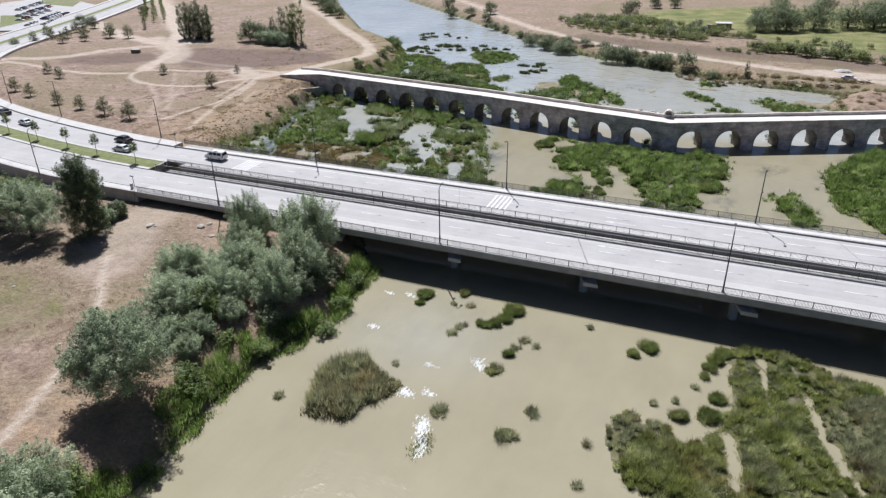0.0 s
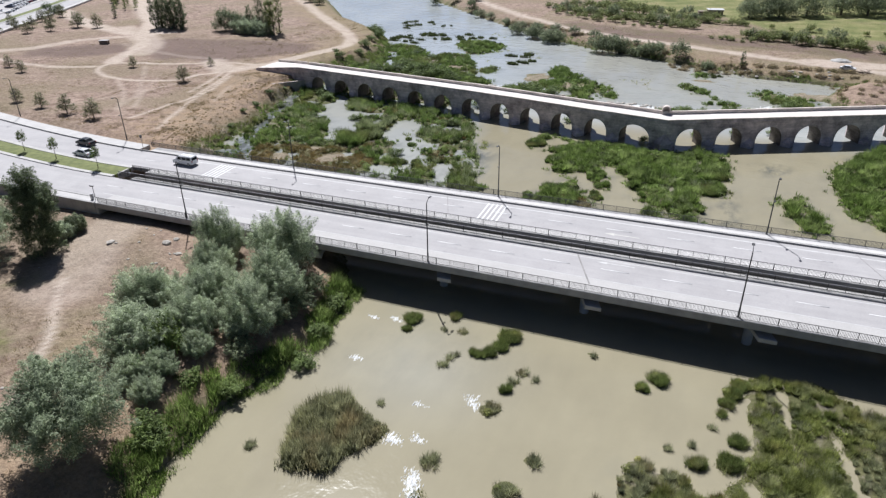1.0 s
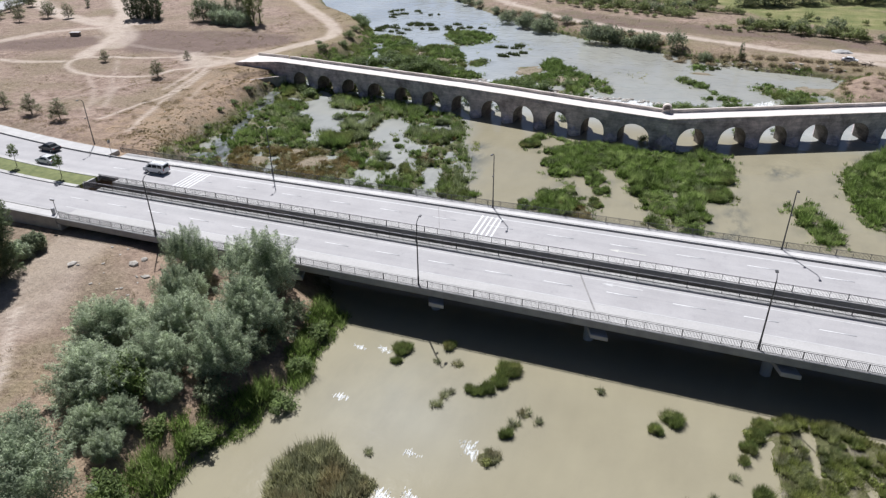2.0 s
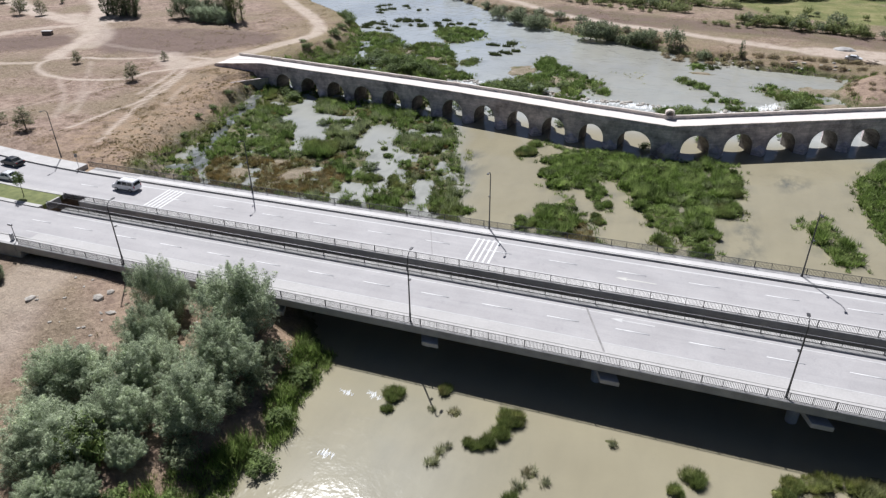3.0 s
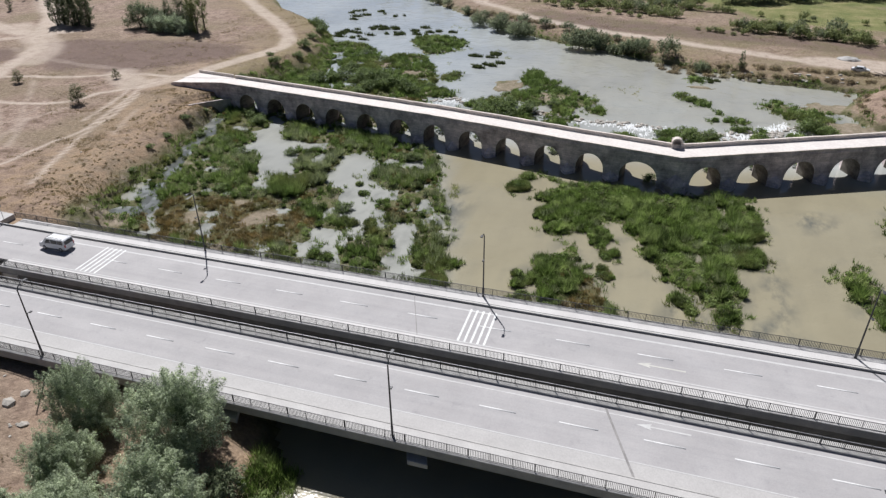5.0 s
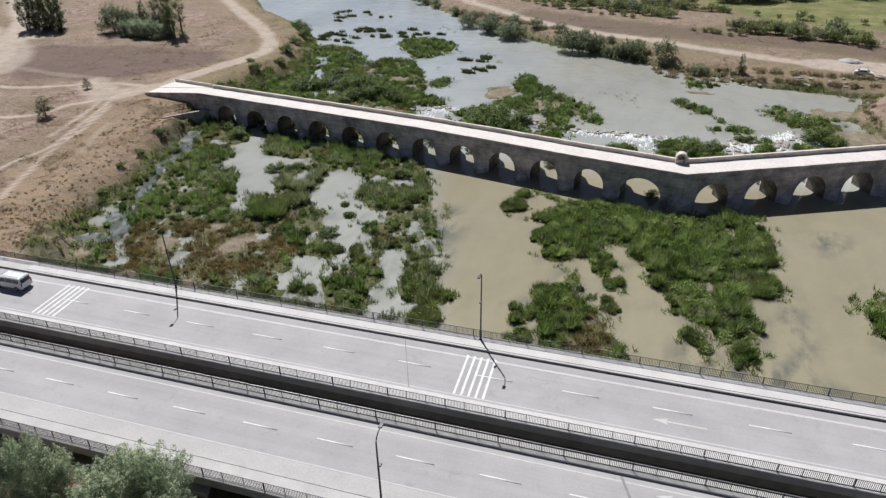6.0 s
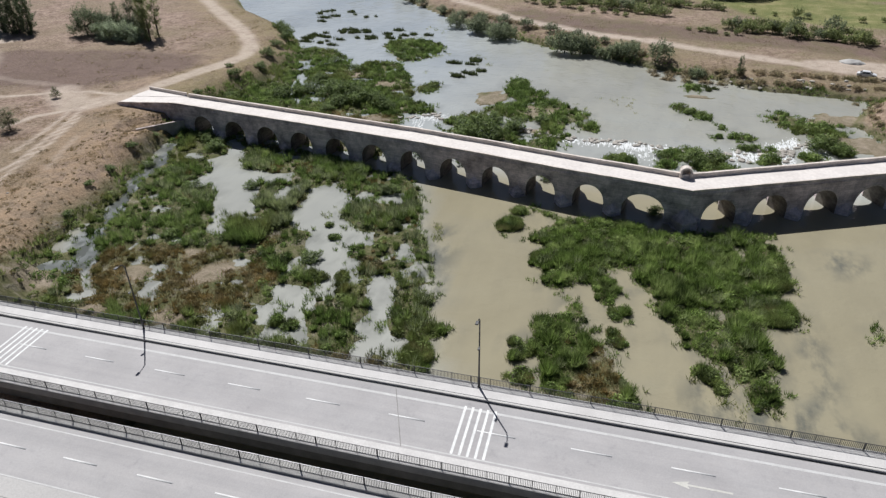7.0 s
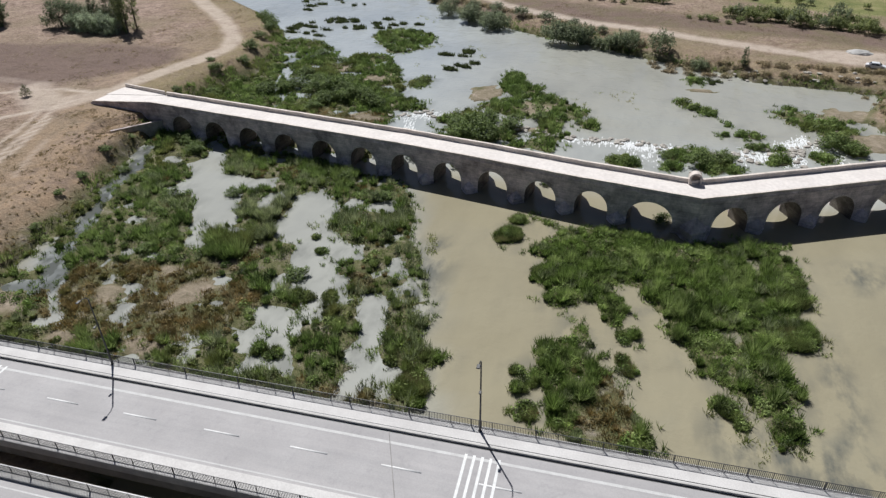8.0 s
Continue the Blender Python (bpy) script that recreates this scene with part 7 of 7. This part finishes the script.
def quad_sheet(pts, depth, axis):
    """A thin pane through four corners."""
    bm = bmesh.new()
    f = bm.faces.new([bm.verts.new(p) for p in pts])
    r = bmesh.ops.extrude_face_region(bm, geom=[f])
    bmesh.ops.translate(bm, verts=[v for v in r["geom"] if isinstance(v, bmesh.types.BMVert)], vec=Vector(axis) * depth)
    bmesh.ops.recalc_face_normals(bm, faces=bm.faces)
    return bm


def wheel(car, x, y):
    t = part("wheel", tube([(0, -0.1, 0), (0, -0.08, 0), (0, 0.08, 0), (0, 0.1, 0)], [0.29, 0.32, 0.32, 0.29], 16), TYRE, car, m=pose(x, y, 0.32))
    part("rim", tube([(0, -0.112, 0), (0, 0.112, 0)], [0.19, 0.19], 12), RIM, t)


def make_car(name, label, paint, m, van=False, group=""):
    """A parked or passing car, facing along +x."""
    car = thing(name, label, "van" if van else "car", m, group)
    if van:
        half, top, belt, H = 0.9, 0.8, 1.05, 1.84
        body = [(-2.2, 0.32), (-2.24, 0.9), (-2.12, 1.75), (-1.95, 1.84), (0.7, 1.84), (1.05, 1.7), (1.62, 1.1), (2.2, 0.95), (2.28, 0.7), (2.24, 0.32)]
        panes = [(-1.95, -1.05), (-0.95, 0.05), (0.15, 1.0)]
    else:
        half, top, belt, H = 0.87, 0.66, 0.88, 1.44
        body = [(-2.1, 0.3), (-2.16, 0.62), (-2.05, 0.93), (-1.5, 0.98), (-0.95, 1.4), (-0.7, 1.44), (0.35, 1.44), (0.6, 1.38), (1.2, 0.95), (2.0, 0.78), (2.12, 0.6), (2.1, 0.3)]
        panes = [(-1.1, -0.35), (-0.25, 0.65)]
    part("body", car_shell(body, half, top, belt), paint, car)

    def wall_y(z):
        return half + (top - half) * (z - belt) / (H - belt) + 0.008
    for s in (-1, 1):
        for a, b in panes:
            z0, z1 = belt + 0.08, H - 0.18
            lean = 0.0 if van and b < 0.5 else (0.28 if b > 0.5 else -0.1)
            tail = 0.28 if (not van and a < -1.0) else 0.0
            part("side_window", quad_sheet([(a, s * wall_y(z0), z0), (b + lean * 0.6, s * wall_y(z0), z0), (b - lean, s * wall_y(z1), z1), (a + tail, s * wall_y(z1), z1)], -0.02, (0, s, 0)), GLASS, car)
        for x in ((-1.38, 1.42) if van else (-1.3, 1.32)):
            wheel(car, x, s * (half - 0.06))
        part("headlight", box((2.2 if van else 2.0), (2.3 if van else 2.13), min(s * 0.45, s * 0.8), max(s * 0.45, s * 0.8), 0.66 if not van else 0.76, 0.76 if not van else 0.9, 0.02), LAMPGLASS, car)
        part("tail_light", box(-2.26 if van else -2.17, -2.18 if van else -2.06, min(s * 0.66, s * 0.84), max(s * 0.66, s * 0.84), 0.75, 1.15 if van else 0.9, 0.015), REDLENS, car)
        part("door_mirror", box(0.85, 1.0, min(s * 0.9, s * 1.08), max(s * 0.9, s * 1.08), 1.0, 1.14, 0.03), paint, car)
    if van:
        part("windscreen", quad_sheet([(1.6, -0.72, 1.14), (1.6, 0.72, 1.14), (1.1, 0.66, 1.69), (1.1, -0.66, 1.69)], 0.02, (0.7, 0, 0.7)), GLASS, car)
        part("rear_window", quad_sheet([(-2.235, -0.7, 1.12), (-2.235, 0.7, 1.12), (-2.15, 0.66, 1.6), (-2.15, -0.66, 1.6)], 0.02, (-1, 0, 0.1)), GLASS, car)
        for s in (-0.6, 0.6):
            part("roof_rail", tube([(-1.8, s, 1.86), (-1.75, s, 1.92), (0.5, s, 1.92), (0.55, s, 1.86)], [0.02] * 4, 6), STEEL, car)
    else:
        part("windscreen", quad_sheet([(1.17, -0.66, 0.99), (1.17, 0.66, 0.99), (0.66, 0.56, 1.37), (0.66, -0.56, 1.37)], 0.02, (0.6, 0, 0.8)), GLASS, car)
        part("rear_window", quad_sheet([(-1.46, -0.64, 1.02), (-1.46, 0.64, 1.02), (-1.0, 0.56, 1.38), (-1.0, -0.56, 1.38)], 0.02, (-0.6, 0, 0.8)), GLASS, car)
    return car


make_car("van", "white passenger van with dark windows on the bridge", WHITE_CAR, pose(-91.2, 95.2, 5.05, 0, 0, 180), True)
silver = make_car("car", "silver saloon car driving on the road", SILVER_CAR, pose(-113.5, 92.2, 5.05, 0, 0, 178))
black = make_car("car", "black saloon car driving on the road", BLACK_CAR, pose(-118.5, 97.4, 5.05, 0, 0, 176))
copy_thing(black, pose(-166, 104.5, 5.05, 0, 0, 165))
copy_thing(silver, pose(-152, 99.5, 5.05, 0, 0, 168))
white = make_car("car", "white saloon car parked on a dirt road", WHITE_CAR, pose(35.5, 231.5, ground_z(35.5, 231.5) + 0.02, 0, 0, -14))
blue = make_car("car", "dark blue saloon car in the parking rows", BLUE_CAR, pose(-346, 256, 0), group="parked cars")
red = make_car("car", "dark red saloon car in the parking rows", RED_CAR, pose(-349, 254, 0), group="parked cars")
rp = random.Random(4)
spots = []
for row, (ax, ay, bx, by, n) in enumerate(((-330, 262, -300, 222, 11), (-337, 262, -308, 220, 11), (-352, 268, -330, 232, 9), (-372, 285, -345, 243, 11), (-395, 300, -370, 262, 9))):
    for k in range(n):
        spots.append((ax + (bx - ax) * k / n + rp.uniform(-0.4, 0.4), ay + (by - ay) * k / n, 25 + rp.uniform(-4, 4)))
for k, (x, y, a) in enumerate(spots):
    m = pose(x, y, ground_z(x, y) + 0.02, 0, 0, a)
    if k == 0:
        blue.matrix_basis = m
    elif k == 1:
        red.matrix_basis = m
    elif rp.random() < 0.82:
        c = copy_thing(rp.choice((white, white, silver, silver, black, blue, red)), m)
        tagged(c, "saloon car standing in a row of parked cars", "car", "parked cars")
lot = thing("parking_lot", "pale paved parking ground beside the road", "parking lot", kind="structure")
LOT_Z = max(ground_z(-340, 255), ground_z(-330, 250), ground_z(-360, 270), ground_z(-390, 300)) + 0.012
part("lot_surface", slab_poly([(-296, 214), (-330, 275), (-352, 300), (-420, 330), (-420, 290), (-365, 245), (-318, 205)], 2.0, LOT_Z), ASPHALT, lot)
for o in ([(-362, 247), (-347, 252), (-328, 240), (-319, 215)], [(-410, 310), (-388, 324), (-358, 289), (-385, 293)]):
    part("lawn", slab_poly(o, 0.3, LOT_Z + 0.02), LAWN, lot, "dry green lawn between the parking rows")

# ---- small things ----


def flood_post(m):
    p = thing("signal_post", "short grey steel post with a boxed head", "post", m)
    part("post", tube([(0, 0, 0), (0, 0, 2.5)], [0.07, 0.05], 8), GALV, p)
    part("head", box(-0.55, 0.2, -0.12, 0.12, 2.35, 2.6, 0.03), GALV, p)
    part("cabinet", box(-0.9, -0.5, -0.2, 0.2, 0, 1.0, 0.02), GALV, p)


flood_post(pose(-93.4, 75.9, 5.26))
sign = thing("sign_post", "slim roadside post with a small panel", "sign", pose(-105.7, 99.6, 5.2))
part("post", tube([(0, 0, 0), (0, 0, 2.6)], [0.04, 0.04], 8), GALV, sign)
part("panel", box(-0.03, 0.03, -0.3, 0.3, 2.0, 2.6, 0.01), GALV, sign)


def boulders(name, label, spots, seed, size):
    r = random.Random(seed)
    for x, y in spots:
        bm = bmesh.new()
        bmesh.ops.create_icosphere(bm, subdivisions=1, radius=1.0)
        s = size * r.uniform(0.5, 1.3)
        for v in bm.verts:
            v.co = Vector((v.co.x * s * 1.3, v.co.y * s, v.co.z * s * 0.6)) * r.uniform(0.75, 1.15)
        me = bpy.data.meshes.new(name)
        bm.to_mesh(me)
        bm.free()
        me.materials.append(ROCK)
        ob = new(name, me)
        z = max(ground_z(x, y), 0.0)
        ob.matrix_basis = pose(x, y, z + s * 0.12, 0, 0, r.uniform(0, 360))
        tagged(ob, label, "boulder", "loose boulders")


rw = random.Random(12)
weir_line = spline([(-67, 186), (-62, 190), (-57, 187), (-42, 184.7), (-31, 182), (-20, 182.3), (-10, 180.5), (-4, 179), (3, 182), (10, 183.5), (16, 189)], 0.8)
spots = [(p[0] + rw.uniform(-1.2, 1.2), p[1] + rw.uniform(-1.3, 1.0)) for p in weir_line for _ in range(2) if rw.random() < 0.75]
spots += [(rw.uniform(0, 12), rw.uniform(177, 184)) for _ in range(22)]
boulders("boulder", "pale river boulder in the broken weir", spots, 13, 0.55)
boulders("boulder", "pale rubble stone lying on bare earth", [(rw.uniform(-84, -64), rw.uniform(62, 73)) for _ in range(9)] + [(-73.1, 71.9), (-66.5, 37), (-85, 45), (-77, 68), (-71, 64), (-70, 60), (-118, 128), (-86, 58)] + [(rw.gauss(-68, 5), rw.gauss(68, 4)) for _ in range(20)], 14, 0.2)
boulders("boulder", "large pale block of rubble on bare earth", [(-73.1, 71.4), (-73.4, 69.6), (-81.0, 66.4), (-69.7, 67.8)], 17, 0.6)
boulders("boulder", "grey rubble stone along the river bank", [(rw.uniform(-10, 34), 224 + rw.uniform(-1, 3)) for _ in range(40)], 15, 0.45)


WEIR_FOAM = [(-31, 181, -19, 181, 220, 0.8), (-20, 181, -9, 179.5, 620, 0.9), (-9, 179, -3, 177.5, 320, 0.9), (1, 180.5, 12, 180, 560, 1.5), (8, 184, 14, 190, 360, 1.3), (14, 186, 19, 182, 160, 1.6), (-66, 187, -58, 188, 160, 1.2), (-21, 179, -12, 175, 90, 2.0), (-64, 184, -60, 176, 120, 1.5)]
# near flecks: riffle foam together with sun sparkle modelled as white shapes
RIFFLES_AND_SPARKLE = [(-22, 44, -20.4, 40, 330, 0.5), (-22.3, 45, -21.6, 43, 132, 0.25), (-26.5, 48.4, -25.4, 47.8, 132, 0.35), (-20.8, 57.2, -19.2, 55.2, 132, 0.2), (-36.4, 59.2, -35.8, 58.8, 57, 0.2), (-25.7, 54, -25.3, 53.8, 39, 0.15), (-38.4, 67.8, -37.6, 67.5, 39, 0.15), (-35.4, 68.5, -34.6, 68, 48, 0.2), (-23.9, 49.3, -23.3, 48.8, 57, 0.25)]


def foam():
    """White water: many small uneven flecks over the weir's steps, and for foam and sun sparkle nearer."""
    r = np.random.default_rng(16)
    base = []
    for ax, ay, bx, by, n, s in WEIR_FOAM + RIFFLES_AND_SPARKLE:
        t = r.uniform(0, 1, n)
        base.append(np.stack([ax + (bx - ax) * t + r.normal(0, 0.4, n), ay + (by - ay) * t + r.normal(0, s, n)], 1))
    P = np.vstack(base)
    P = P[growth(P[:, 0], P[:, 1]) < 0.2]
    n, k = len(P), 7
    ang = np.linspace(0, 2 * np.pi, k, endpoint=False)
    rad = r.uniform(0.03, 0.16, (n, 1)) * r.uniform(0.5, 1.4, (n, k)) * np.where(P[:, 1:] < 75, 0.42, 1.0)
    st = r.uniform(2.0, 7.0, (n, 1))
    rim = np.stack([P[:, :1] + rad * np.cos(ang), P[:, 1:] + rad * np.sin(ang) * st, np.full((n, k), -0.01)], 2)
    top = np.stack([P[:, 0], P[:, 1], r.uniform(0.05, 0.14, n)], 1)[:, None]
    V = np.concatenate([rim, top], 1).reshape(-1, 3)
    i = np.arange(n)[:, None] * (k + 1)
    F = np.stack([i + np.arange(k), i + (np.arange(k) + 1) % k, np.broadcast_to(i + k, (n, k))], 2).reshape(-1, 3)
    stuff("foam", V, F, FOAM, "white water foaming over the weir, with foam and sparkle flecks nearer", "foam")


foam()

hut = thing("shed", "small grey farm shed with a pale tin roof", "shed", pose(-4.5, 329, ground_z(-4.5, 329), 0, 0, 12))
part("wall", box(-3, 3, -2, 2, 0, 2.3, 0.03), WOOD, hut)
part("roof", box(-3.4, 3.4, -2.4, 2.4, 2.3, 2.5, 0.03), TIN, hut, "pale sheet-metal roof")
part("lean_to", box(-7, -3.05, -1.6, 1.8, 0, 1.7, 0.03), WOOD, hut)
part("door", box(0.5, 1.4, -2.06, -2.0, 0, 1.9, 0.01), STEEL, hut)
site = thing("market_stall", "small wooden hut with a pale roof on bare ground", "hut", pose(-206.5, 187.5, ground_z(-206.5, 187.5), 0, 0, 20))
part("wall", box(-1.5, 1.5, -0.8, 0.8, 0, 1.2, 0.03), WOOD, site)
part("roof", box(-1.7, 1.7, -1.0, 1.0, 1.2, 1.32, 0.03), CONCRETE, site)
mound = new("spoil_heap", None)
tagged(mound, "pale heap of tipped gravel beside the dirt road", "heap")
mb = bmesh.new()
bmesh.ops.create_icosphere(mb, subdivisions=3, radius=1.0)
for v in mb.verts:
    q = 1 + 0.18 * noise.noise(v.co * 2.3)
    v.co = Vector((v.co.x * 3.0 * q, v.co.y * 1.8 * q, v.co.z * 1.1 * q))
part("gravel", mb, CONCRETE, mound, m=pose(35, 243.5, ground_z(35, 243.5) - 0.2, 0, 0, -12))
heap = thing("timber_heap", "rough heap of old timber and earth by the road end", "heap", pose(39.5, 228.5, ground_z(39.5, 228.5)))
for k in range(9):
    part("plank", box(-1.6, 1.6, -0.12, 0.12, 0, 0.12, 0.02), WOOD, heap, m=pose(-1.2 + 0.3 * k, 0.2 * (k % 3), 0.1 + 0.16 * (k % 4), 0, 14 - 4 * (k % 5), 40 * k))
